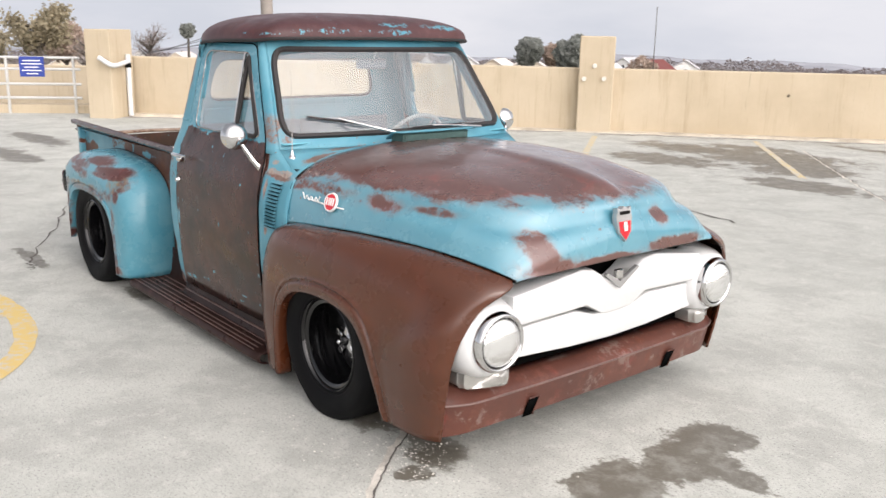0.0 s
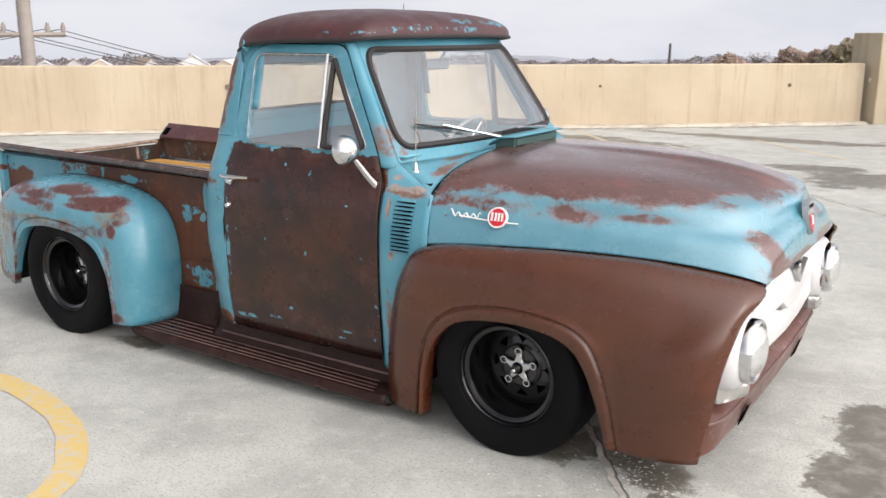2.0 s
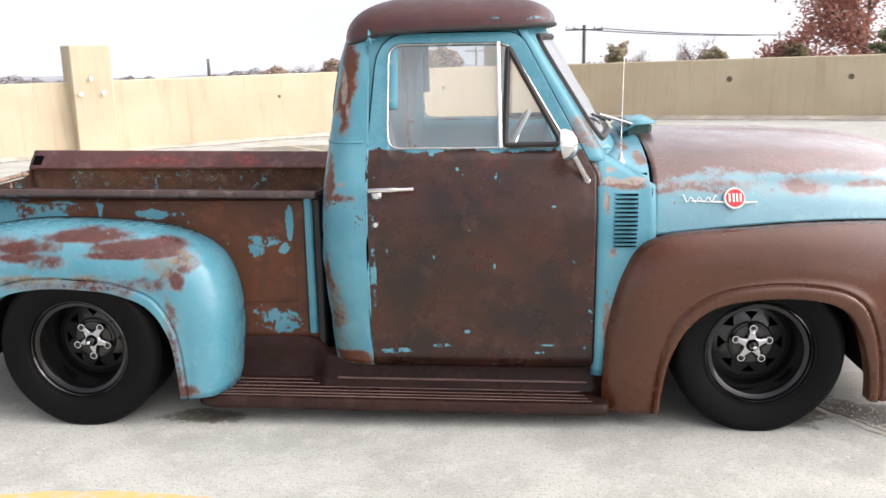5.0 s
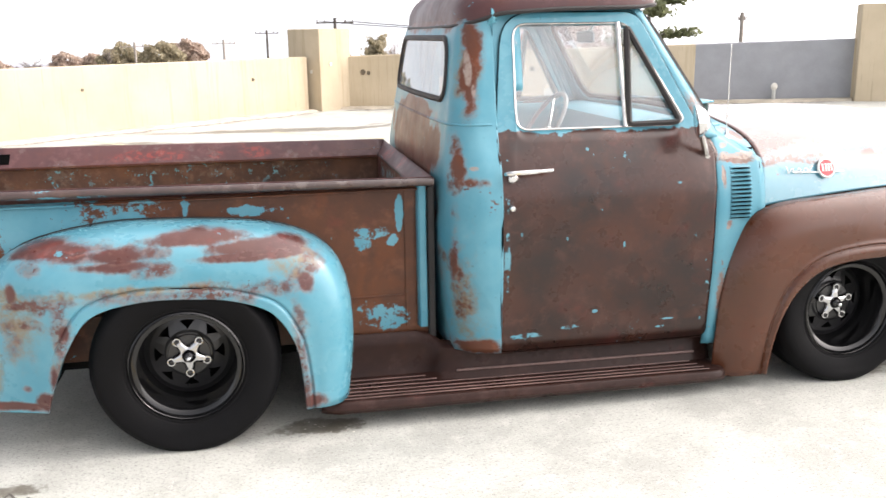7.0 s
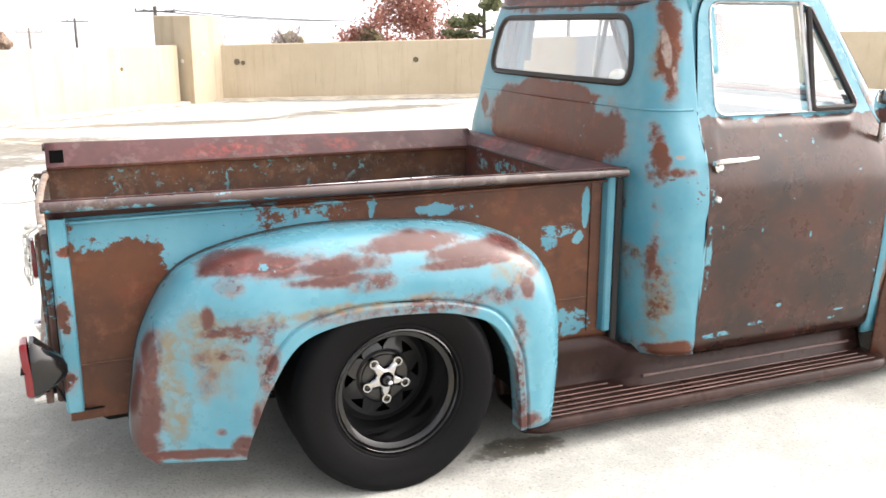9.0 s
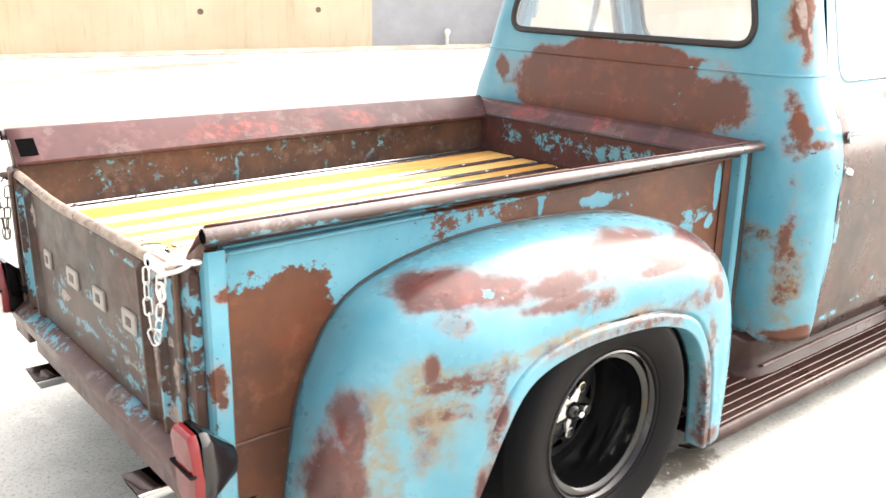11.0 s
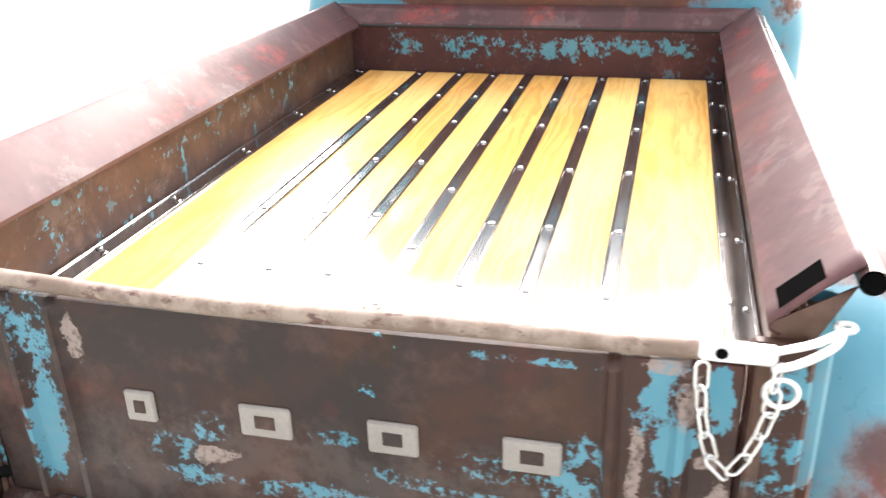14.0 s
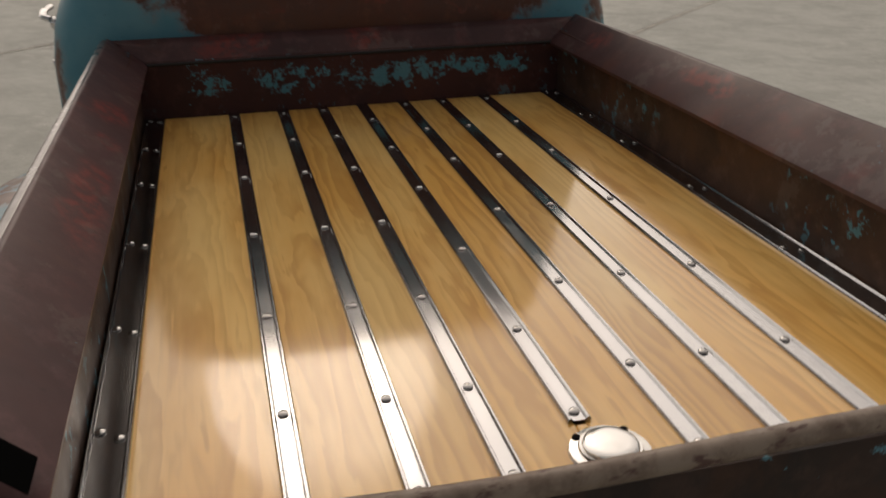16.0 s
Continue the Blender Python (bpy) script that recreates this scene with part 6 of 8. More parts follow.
bolt_mesh = mesh_of("bolt", Shape().lathe([(0.0075, 0.0), (0.0073, 0.002), (0.005, 0.0036), (0.0, 0.0040)], (0, 0, 0), "z", 12), M_dull_chrome)
for k, y in enumerate(STRIPS):
    edge = k in (0, 8)
    hw = 0.0275 if edge else 0.0165
    x0 = -0.775 if k == 4 else -0.985
    st = Shape()
    prof = [(-hw, 0.7425), (-hw + 0.0008, 0.7468), (-hw + 0.0025, 0.7484), (-hw + 0.0045, 0.7484), (-hw + 0.0062, 0.7466), (-hw + 0.0075, 0.7448),
            (hw - 0.0075, 0.7448), (hw - 0.0062, 0.7466), (hw - 0.0045, 0.7484), (hw - 0.0025, 0.7484), (hw - 0.0008, 0.7468), (hw, 0.7425)]
    st.grid([[(x, y + a, b) for a, b in prof] for x in np.linspace(x0, 0.927, 8)])
    s = part("bed_strip", st, M_steel, truck, "polished steel bed strip")
    rows = [0.745, 0.47, 0.155, -0.20, -0.52, -0.755] if k == 4 else ROWS_X
    for x in rows:
        for dy in ((-0.012, 0.013) if edge else (0.0,)):
            b = new("bolt", bolt_mesh)
            b.parent = s
            b.location = (x + (0.02 if (edge and dy > 0) else 0), y + dy, 0.7455)
# fuel filler at the back of the floor
fil = part("fuel_filler_ring", Shape().lathe([(0.053, 0.0), (0.051, 0.004), (0.041, 0.006), (0.039, 0.010), (0.036, 0.010)], (-0.845, -0.012, 0.742), "z", 36), M_worn_chrome, truck, "round chrome fuel filler ring")
part("filler_cap", Shape().lathe([(0.036, 0.004), (0.035, 0.014), (0.031, 0.017), (0.022, 0.017), (0.016, 0.018), (0.0, 0.018)], (-0.845, -0.012, 0.742), "z", 32), M_worn_chrome, fil, "flat chrome filler cap")
for k in range(4):
    a = math.pi / 4 + k * math.pi / 2
    part("ring_screw", Shape().lathe([(0.006, 0.004), (0.005, 0.008), (0.0, 0.009)], (-0.845 + 0.046 * math.cos(a), -0.012 + 0.046 * math.sin(a), 0.742), "z", 8), M_dark, fil)
part("sub_floor", Shape().box(-0.97, 0.93, -0.622, 0.622, 0.66, 0.714), M_dark, truck)
part("chassis", Shape().box(-0.90, 3.45, -0.42, 0.42, 0.17, 0.36, 0.02), M_dark, truck, "black chassis frame")
part("fuel_tank", Shape().box(-0.88, -0.45, -0.35, 0.35, 0.28, 0.60, 0.03), M_dark, truck)

# ---- tailgate and rear ----
def bow(y, amount=0.022):
    return amount * (1 - (y / 0.58) ** 2)


gate = Shape()
rows = []
ys = np.linspace(-0.575, 0.575, 231)
for y in ys:
    rib = 0.0
    for rc in (-0.505, -0.415, 0.415, 0.500):
        rib = max(rib, 0.016 * math.exp(-((y - rc) / 0.010) ** 4))
    rows.append([(-1.012, y, 0.455), (-1.020 - rib, y, 0.475), (-1.022 - rib, y, 0.66), (-1.022 - bow(y, 0.006) - rib, y, 0.835), (-1.016 - bow(y, 0.010), y, 0.848), (-0.995 - bow(y, 0.01), y, 0.85), (-0.992, y, 0.48)])
gate.grid(rows)
tg = part("tailgate", gate, P_gate, truck, "closed brown tailgate with flaking teal paint", thick=0.003)
part("gate_roll", Shape().tube([(-1.006 - bow(y, 0.020), y, 0.867 - 0.003 * math.sin(y * 9)) for y in np.linspace(-0.575, 0.575, 50)], 0.0135, 14), M_gate_top, tg, "worn bare rolled top edge")
for yc, wd, notch in ((0.292, 0.050, 1), (0.085, 0.082, 2), (-0.112, 0.075, 3), (-0.312, 0.082, 2)):
    lt = part("raised_plate", Shape().box(-1.0295, -1.020, yc - wd / 2, yc + wd / 2, 0.650, 0.704, 0.003), M_letter, tg, "pale grey raised plate")
    part("plate_recess", Shape().box(-1.0305, -1.027, yc - wd / 5, yc + wd / 5, 0.666, 0.689, 0.001), P_gate, lt)
# corner posts beside the gate
for flip in (False, True):
    s = Shape().box(-1.020, -0.995, -0.655, -0.5775, 0.36, 0.885, 0.006)
    cp = part("corner_post", s.mirrored() if flip else s, P_corner, truck, "brown and teal rear corner post", smooth=False)
    s = Shape().box(-1.030, -1.018, -0.605, -0.585, 0.40, 0.880, 0.004)
    part("post_lip", s.mirrored() if flip else s, P_bedin, cp)
    s = Shape().add([(-1.0, -0.60, 0.905), (-1.0, -0.69, 0.962), (-1.0, -0.64, 0.86), (-1.0, -0.60, 0.86)], [(0, 1, 2, 3)])
    part("rail_end", s.mirrored() if flip else s, P_bedin, cp, thick=0.004)
sill = Shape()
sill.grid([[(-0.99, y, 0.470), (-1.025, y, 0.466), (-1.060, y, 0.446), (-1.064, y, 0.438), (-1.056, y, 0.400), (-1.04, y, 0.392)] for y in np.linspace(-0.64, 0.64, 20)])
sl = part("rear_sill", sill, P_sill, truck, "chipped maroon rear sill", thick=0.005)
part("sill_face", Shape().box(-1.052, -1.03, -0.64, 0.42, 0.355, 0.405, 0.004), P_sill, sl)
part("sill_face", Shape().box(-1.052, -1.03, 0.50, 0.64, 0.355, 0.405, 0.004), P_sill, sl)
# tail lamps
for flip in (False, True):
    def fix(s):
        return s.mirrored() if flip else s
    c = Vector((-1.076, -0.622 if flip else -0.742, 0.516))
    shield = [(-0.046, 0.066), (-0.034, 0.084), (0.034, 0.084), (0.046, 0.066), (0.050, -0.015), (0.043, -0.074), (0.020, -0.088), (-0.020, -0.088), (-0.043, -0.074), (-0.050, -0.015)]
    cone = []
    for x, k in ((0.0, 1.0), (0.012, 1.0), (0.03, 0.84), (0.085, 0.36), (0.095, 0.12)):
        cone.append([(c.x + x, c.y + a * k, c.z + b2 * k - 0.02 * (1 - k)) for a, b2 in shield])
    bucket = part("tail_lamp", fix(Shape().grid(cone, wrap_v=True)), M_black, truck, "black tail lamp bucket")
    lens = []
    for x, k in ((0.0, 1.0), (-0.012, 1.0), (-0.020, 0.93), (-0.022, 0.5)):
        lens.append([(c.x + x - 0.006 * (b2 > 0.0), c.y + a * k, c.z + b2 * k) for a, b2 in shield])
    lens_s = Shape().grid(lens, wrap_v=True)
    lens_s.f.append(tuple(3 * len(shield) + i for i in range(len(shield))))
    tl = part("tail_lens", fix(lens_s), M_red_lens, bucket, "red shield-shaped tail lamp lens")
    part("lens_bar", fix(Shape().box(c.x - 0.0292, c.x - 0.016, c.y - 0.050, c.y + 0.050, c.z - 0.003, c.z + 0.003, 0.0005)), M_dark, tl)
    part("lamp_bracket", fix(Shape().tube(bend([(-1.03, c.y + 0.02, 0.51), (-1.015, c.y + 0.035, 0.50), (-0.995, -0.64 if not flip else -0.60, 0.48)], 8), 0.014, 6)), M_dark, bucket)
    part("lamp_wire", fix(Shape().tube(bend([(-1.07, -0.70, 0.46), (-1.02, -0.67, 0.42), (-0.98, -0.66, 0.34), (-0.90, -0.64, 0.32), (-0.84, -0.62, 0.33)], 14), 0.004, 5)), M_dark, bucket, "loose black wire")
    ex = Shape()
    yc = -0.34 if flip else -0.42
    loops = []
    for xx, k in ((-0.75, 1.0), (-0.99, 1.0), (-1.085, 1.04), (-1.085, 0.88), (-0.95, 0.86)):
        o = round_poly([(yc - 0.052 * k, 0.308 - 0.018 * k), (yc + 0.052 * k, 0.308 - 0.018 * k), (yc + 0.052 * k, 0.308 + 0.018 * k), (yc - 0.052 * k, 0.308 + 0.018 * k)], [0.010] * 4, 5, 1)
        loops.append([(xx - 0.018 * (b - 0.29) / 0.04, a, b) for a, b in o])
    part("exhaust_tip", fix(Shape().grid(loops, wrap_v=True)), M_chrome, truck, "flat rectangular chrome exhaust tip")


# tailgate chains: a hook plate with single links
def link_mesh(name, mat):
    p = []
    for a in np.linspace(0, 2 * np.pi, 20, endpoint=False):
        p.append((0.0085 * math.cos(a), 0, 0.0085 * math.sin(a) + (0.011 if math.sin(a) > 0 else -0.011)))
    return mesh_of(name, Shape().tube(p, 0.0022, 6, closed=True), mat)


def chain(path, parent, mesh, step=0.033):
    P = bend(path, 400)
    d = np.r_[0, np.cumsum(np.linalg.norm(np.diff(P, axis=0), axis=1))]
    for k, s in enumerate(np.arange(step / 2, d[-1], step)):
        p = np.array([np.interp(s, d, P[:, i]) for i in range(3)])
        q = np.array([np.interp(min(s + 0.004, d[-1]), d, P[:, i]) for i in range(3)])
        z = Vector(q - p).normalized()
        rot = z.to_track_quat("Z", "Y").to_matrix().to_4x4()
        ob = new("chain_link", mesh)
        ob.parent = parent
        ob.matrix_local = Matrix.Translation(p) @ rot @ pose(0, 0, 0, 0, 0, 90 * (k % 2) + 20)


L_zinc, L_rust = link_mesh("chain_link", M_zinc), link_mesh("chain_link", M_rust_chain)
plate = part("chain_plate", Shape().box(-1.058, -1.046, -0.605, -0.515, 0.874, 0.902, 0.004), M_badge_white, truck, "white tailgate latch plate")
part("plate_hole", Shape().lathe([(0.0075, 0.0), (0.0, 0.0)], (-1.0595, -0.541, 0.888), "x", 14), M_hole, plate)
hk = bend([(-1.05, -0.60, 0.892), (-1.055, -0.64, 0.910), (-1.04, -0.668, 0.918), (-1.028, -0.676, 0.914), (-1.042, -0.666, 0.902), (-1.06, -0.63, 0.886), (-1.058, -0.600, 0.872)], 30)
part("gate_hook", Shape().tube(hk, 0.0055, 8), M_zinc, plate, "bent steel gate hook")
part("hook_eye", Shape().tube([(-1.018 + 0.010 * math.cos(a), -0.680 + 0.010 * math.sin(a), 0.916) for a in np.linspace(0, 2 * np.pi, 16, endpoint=False)], 0.004, 6, closed=True), M_zinc, plate)
part("hook_ring", Shape().tube([(-1.064, -0.612 + 0.019 * math.cos(a), 0.845 + 0.019 * math.sin(a)) for a in np.linspace(0, 2 * np.pi, 22, endpoint=False)], 0.0035, 6, closed=True), M_zinc, plate)
chain([(-1.056, -0.520, 0.870), (-1.060, -0.526, 0.80), (-1.062, -0.545, 0.735), (-1.062, -0.560, 0.722), (-1.064, -0.578, 0.74), (-1.064, -0.600, 0.80), (-1.060, -0.606, 0.865)], plate, L_zinc)
hl = part("chain_hook", Shape().tube(bend([(-1.03, 0.575, 0.875), (-1.045, 0.60, 0.872), (-1.035, 0.632, 0.862), (-1.02, 0.645, 0.850)], 14), 0.008, 8), M_rust_chain, truck, "rusty chain hook")
chain([(-1.05, 0.60, 0.865), (-1.055, 0.652, 0.82), (-1.050, 0.650, 0.75), (-1.05, 0.628, 0.690), (-1.05, 0.608, 0.675), (-1.045, 0.598, 0.74), (-1.035, 0.590, 0.85)], hl, L_rust)

# ---- nose: grille, lamps, apron ----
up = [(-0.60, 0.580), (-0.60, 0.705), (-0.24, 0.760), (-0.165, 0.750), (-0.035, 0.676), (0.035, 0.676), (0.165, 0.750), (0.24, 0.760), (0.60, 0.705), (0.60, 0.580), (0.19, 0.600), (0.09, 0.548), (-0.09, 0.548), (-0.19, 0.600)]


def bar(outline, x0, x1, rise):
    """A pressed grille bar with rolled edges and a slight forward bow."""
    rows = []
    c = np.mean(outline, 0)
    for x, k in ((x0, 1.0), (x1 - 0.012, 1.0), (x1 - 0.003, 0.985), (x1, 0.95)):
        rows.append([(x + rise * (1 - (y / 0.6) ** 2), c[0] + (y - c[0]), z + (c[1] - z) * (1 - k) * 1.6) for y, z in outline])
    s = Shape().grid(rows, wrap_v=True)
    n = len(outline)
    s.f += [tuple(3 * n + i for i in range(n))]
    return s


gr = part("grille", bar(up, 3.54, 3.655, 0.02), M_white, truck, "white painted pressed steel grille")
low = [(-0.60, 0.445), (-0.60, 0.562), (-0.24, 0.580), (-0.12, 0.545), (0.12, 0.545), (0.24, 0.580), (0.60, 0.562), (0.60, 0.445), (0.25, 0.428), (0.0, 0.422), (-0.25, 0.428)]
part("grille_lower_bar", bar(low, 3.53, 3.632, 0.02), M_white, gr, "white lower grille bar")
# Black box paints the shade behind the grille bars.
part("grille_shade_box", Shape().box(3.46, 3.52, -0.70, 0.70, 0.30, 0.785), M_hole, gr)
vv = part("grille_emblem", Shape().prism([(-0.108, 0.720), (-0.096, 0.728), (-0.012, 0.680), (0.096, 0.734), (0.108, 0.727), (-0.012, 0.650)], 3.676, 3.694, "x"), M_bright, gr, "chrome vee emblem")
part("emblem_block", Shape().box(3.668, 3.690, -0.034, 0.010, 0.688, 0.730, 0.004), M_worn_chrome, vv)
for flip in (False, True):
    def fix(s):
        return s.mirrored() if flip else s
    c = (0, -0.700, 0.555)
    pod = part("headlamp_pod", fix(Shape().lathe(bend([(0.170, 3.50), (0.168, 3.56), (0.155, 3.625), (0.135, 3.660), (0.117, 3.670)], 20), c, "x", 40)), M_white, truck, "white headlamp housing")
    part("headlamp_ring", fix(Shape().lathe(bend([(0.119, 3.655), (0.120, 3.685), (0.113, 3.705), (0.104, 3.708), (0.098, 3.700), (0.095, 3.690)], 18), c, "x", 40)), M_chrome, pod, "chrome headlamp ring")
    part("headlamp_glass", fix(Shape().lathe(bend([(0.097, 3.695), (0.085, 3.712), (0.055, 3.727), (0.025, 3.733), (0.0, 3.734)], 16), c, "x", 36)), M_lamp, pod, "fluted clear headlamp glass")
    part("headlamp_seal", fix(Shape().tube([(3.6965, c[1] + 0.0965 * math.cos(a), c[2] + 0.0965 * math.sin(a)) for a in np.linspace(0, 2 * np.pi, 40, endpoint=False)], 0.0045, 6, closed=True)), M_dark, pod)
    o = round_poly([(-0.795, 0.352), (-0.610, 0.352), (-0.600, 0.425), (-0.795, 0.440)], [0.03] * 4, 5, 2)
    cen = o.mean(0)
    lamp = []
    for x, k in ((3.55, 1.05), (3.625, 1.05), (3.630, 1.0), (3.655, 0.96), (3.668, 0.80), (3.672, 0.4)):
        lamp.append([(x - 0.06 * max(0, (abs(a) - 0.62)) / 0.18, *(cen + (np.array((a, b)) - cen) * k)) for a, b in o])
    ls = Shape().grid(lamp, wrap_v=True)
    ls.f.append(tuple(5 * len(o) + i for i in range(len(o))))
    part("side_lamp", fix(ls), M_clear, truck, "clear front side lamp")
ap = []
for y in np.linspace(-0.885, 0.885, 60):
    e = max(0.0, (abs(y) - 0.72) / 0.165)
    sh = 0.020 * (1 - (y / 0.885) ** 2) - 0.055 * e**2
    ap.append([(3.510 + sh, y, 0.352 + 0.03 * e), (3.56 + sh, y, 0.340 + 0.015 * e), (3.602 + sh, y, 0.316), (3.618 + sh, y, 0.300), (3.612 + sh, y, 0.285), (3.600 + sh, y, 0.23), (3.585 + sh, y, 0.17 - 0.01 * e), (3.56 + sh, y, 0.160)])
fa = part("front_apron", Shape().grid(ap), P_apron, truck, "brown front apron with scuffed edge", thick=0.008)
crest = [row[3] for row in ap]
part("worn_edge", Shape().tube(np.array(crest) + np.array((0.0005, 0, 0.001)), 0.0045, 6), M_rib, fa, "pale scuffed apron edge")
for yc in (-0.44, 0.47):
    # black plate paints the shade of a cut-out
    cut = Shape().add([(3.602, yc - 0.030, 0.158), (3.602, yc + 0.022, 0.158), (3.631, yc + 0.034, 0.246), (3.631, yc - 0.020, 0.246)], [(0, 1, 2, 3)])
    part("apron_notch", cut, M_hole, fa, "dark cut-out in the apron", thick=0.004)
    part("notch_lip", Shape().tube([(3.630, yc - 0.022, 0.248), (3.630, yc + 0.036, 0.248), (3.602, yc + 0.026, 0.157)], 0.003, 6), P_apron, fa)

# ---- cab inside ----
part("cab_floor", Shape().box(1.14, 2.30, -0.75, 0.75, 0.26, 0.30), M_dark, truck)
part("firewall", Shape().box(2.31, 2.345, -0.76, 0.76, 0.25, 1.04), M_dark, truck)
part("engine_cover", Shape().box(2.36, 3.46, -0.44, 0.44, 0.3, 0.95, 0.03), M_dark, truck)
part("nose_bulkhead", Shape().box(3.44, 3.465, -0.64, 0.64, 0.2, 0.80), M_dark, truck)
part("rear_cab_wall", Shape().box(1.06, 1.075, -0.62, 0.62, 0.28, 1.22, 0.004), M_interior, truck, "teal painted inner cab wall")
seat = part("bench_seat", Shape().box(1.14, 1.72, -0.68, 0.68, 0.50, 0.72, 0.06), M_seat, truck, "grey-blue vinyl bench seat")
bk = Shape()
for k in range(2):
    y0 = -0.66 + k * 0.67
    bk.grid([[(1.22 - 0.10 * s + 0.035 * math.sin(math.pi * t) * (1 - s * 0.4), y, 0.66 + 0.48 * s) for t, y in ((q, y0 + 0.65 * q) for q in np.linspace(0, 1, 16))] for s in np.linspace(0, 1, 8)])
part("seat_back", bk, M_seat, seat, "upright seat back in two cushions", thick=0.09, offset=1.0)
dash = []
for y in np.linspace(-0.74, 0.74, 24):
    dash.append([(2.20, y, 1.135), (2.08, y, 1.138), (2.00, y, 1.110), (1.985, y, 1.06), (2.00, y, 0.93), (2.06, y, 0.88)])
part("dashboard", Shape().grid(dash), M_interior, truck, "teal painted metal dashboard", thick=0.006)
sw = Matrix.Translation((1.78, 0.36, 1.035)) @ Euler((0, radians(-58), 0)).to_matrix().to_4x4()
ringp = [tuple(sw @ Vector((0.205 * math.cos(a), 0.205 * math.sin(a), 0))) for a in np.linspace(0, 2 * np.pi, 48, endpoint=False)]
stw = part("steering_wheel", Shape().tube(ringp, 0.012, 8, closed=True), M_steer, truck, "pale thin-rimmed steering wheel")
for a in (0.5, 2.64, 4.71):
    part("wheel_spoke", Shape().tube([tuple(sw @ Vector((0.02, 0.0, -0.03))), tuple(sw @ Vector((0.2 * math.cos(a), 0.2 * math.sin(a), 0)))], 0.008, 6), M_worn_chrome, stw)
part("steering_column", Shape().tube([tuple(sw @ Vector((0, 0, -0.02))), (2.15, 0.36, 0.78)], 0.022, 8), M_steer, stw)
rm = part("rear_view_mirror", Shape().box(1.865, 1.885, -0.10, 0.10, 1.475, 1.530, 0.008), M_seat, truck, "small grey-backed interior mirror")
part("mirror_stalk", Shape().tube([(1.885, 0, 1.515), (1.93, 0, 1.575)], 0.006, 6), M_worn_chrome, rm)

# ---- deck markings, joints, grit ----
def lay(x, y, lift=0.004):
    return (x, y, deck_z(x, y) + lift)


def ribbon(path, width, lift=0.004, seed=1, rough=0.0):
    rnd = random.Random(seed)
    P = np.asarray(path, float)
    T = np.gradient(P, axis=0)
    T /= np.linalg.norm(T, axis=1)[:, None]
    N = np.column_stack([-T[:, 1], T[:, 0]])
    rows = []
    for p, n in zip(P, N):
        a, b = width / 2 * (1 + rough * rnd.uniform(-1, 1)), width / 2 * (1 + rough * rnd.uniform(-1, 1))
        rows.append([lay(*(p - n * a), lift), lay(*(p + n * b), lift)])
    return Shape().grid(rows)


ring_pts = [(0.38 + 1.24 * math.cos(a), -2.36 + 0.78 * math.sin(a)) for a in np.linspace(0, 2 * np.pi, 73)]
mark = thing("painted_ring", "faded yellow painted ring on the deck", "road marking", kind="structure")
part("ring_line", ribbon(ring_pts, 0.12, 0.004, 3, 0.12), M_yellow, mark)
part("ring_spoke", ribbon([(0.45, -1.62 - 0.07 * k) for k in range(20)], 0.10, 0.0045, 4, 0.1), M_yellow, mark)
part("ring_spoke", ribbon([(0.45 - 0.035 * k, -2.36 - 0.035 * k) for k in range(18)], 0.10, 0.0045, 5, 0.1), M_yellow, mark)
for k, (a, b) in enumerate((((-4.55, 9.45), (-2.45, 6.75)), ((-2.55, 11.4), (0.35, 7.75)), ((-7.0, 7.9), (-5.0, 5.3)), ((0.59, 11.68), (2.31, 9.75)), ((3.6, 13.0), (4.6, 10.2)))):
    t = np.linspace(0, 1, 30)[:, None]
    piece("parking_line", ribbon(np.array(a) * (1 - t) + np.array(b) * t, 0.10, 0.004, 20 + k, 0.15), M_bay, "faded yellow parking bay line", "road marking", "parking bay lines", "structure")


def wander(path, n, amp, seed):
    rnd = random.Random(seed)
    P = bend(path, n)
    return P + np.array([[rnd.gauss(0, amp), rnd.gauss(0, amp)] for _ in range(n)])


J1 = wander([(1.6, 1.3), (2.4, 0.25), (3.0, -0.52), (3.5, -1.16), (4.66, -2.25), (6.1, -3.8), (8.2, -6.2)], 150, 0.003, 5)
J2 = wander([(-1.4, 10.9), (0.0, 9.1), (1.7, 7.0), (3.4, 5.3), (5.0, 3.62), (6.0, 2.25), (8.5, -0.6)], 150, 0.008, 6)
for k, J in enumerate((J1, J2)):
    piece("joint_%d" % (k + 1), ribbon(J, 0.026, 0.004, 31 + k, 0.35), M_joint, "crumbling pale slab joint filler", "slab joint", kind="structure")
    piece("joint_edge_%d" % (k + 1), ribbon(J + np.array((0.016, 0.011)), 0.007, 0.006, 41 + k, 0.6), M_crack, "dark open crack along the slab joint", "slab joint", kind="structure")
M_gutter = worn_paint("gutter_dirt", (0.17, 0.15, 0.12), keep=0.50)
for k, (a, b) in enumerate(((PL, PA), (PA, PB), (PE, PC))):
    a, b = np.array(a), np.array(b)
    n = np.array(((b - a)[1], -(b - a)[0])) / np.linalg.norm(b - a)
    t = np.linspace(0.03, 0.97, 90)[:, None]
    path = a * (1 - t) + b * t + n * (0.46 + 0.08 * np.sin(t * 31) + 0.05 * np.sin(t * 83))
    piece("gutter_%d" % (k + 1), ribbon(path, 0.20, 0.004, 60 + k, 0.75), M_gutter, "dirty damp gutter stain along the parapet", "stain", kind="structure")
crack = wander([(-5.5, 5.2), (-3.2, 4.6), (-1.0, 5.0), (1.5, 4.4)], 60, 0.02, 8)
piece("crack_1", ribbon(crack, 0.02, 0.004, 51, 0.7), M_crack, "fine dark crack in the deck", "crack", kind="structure")
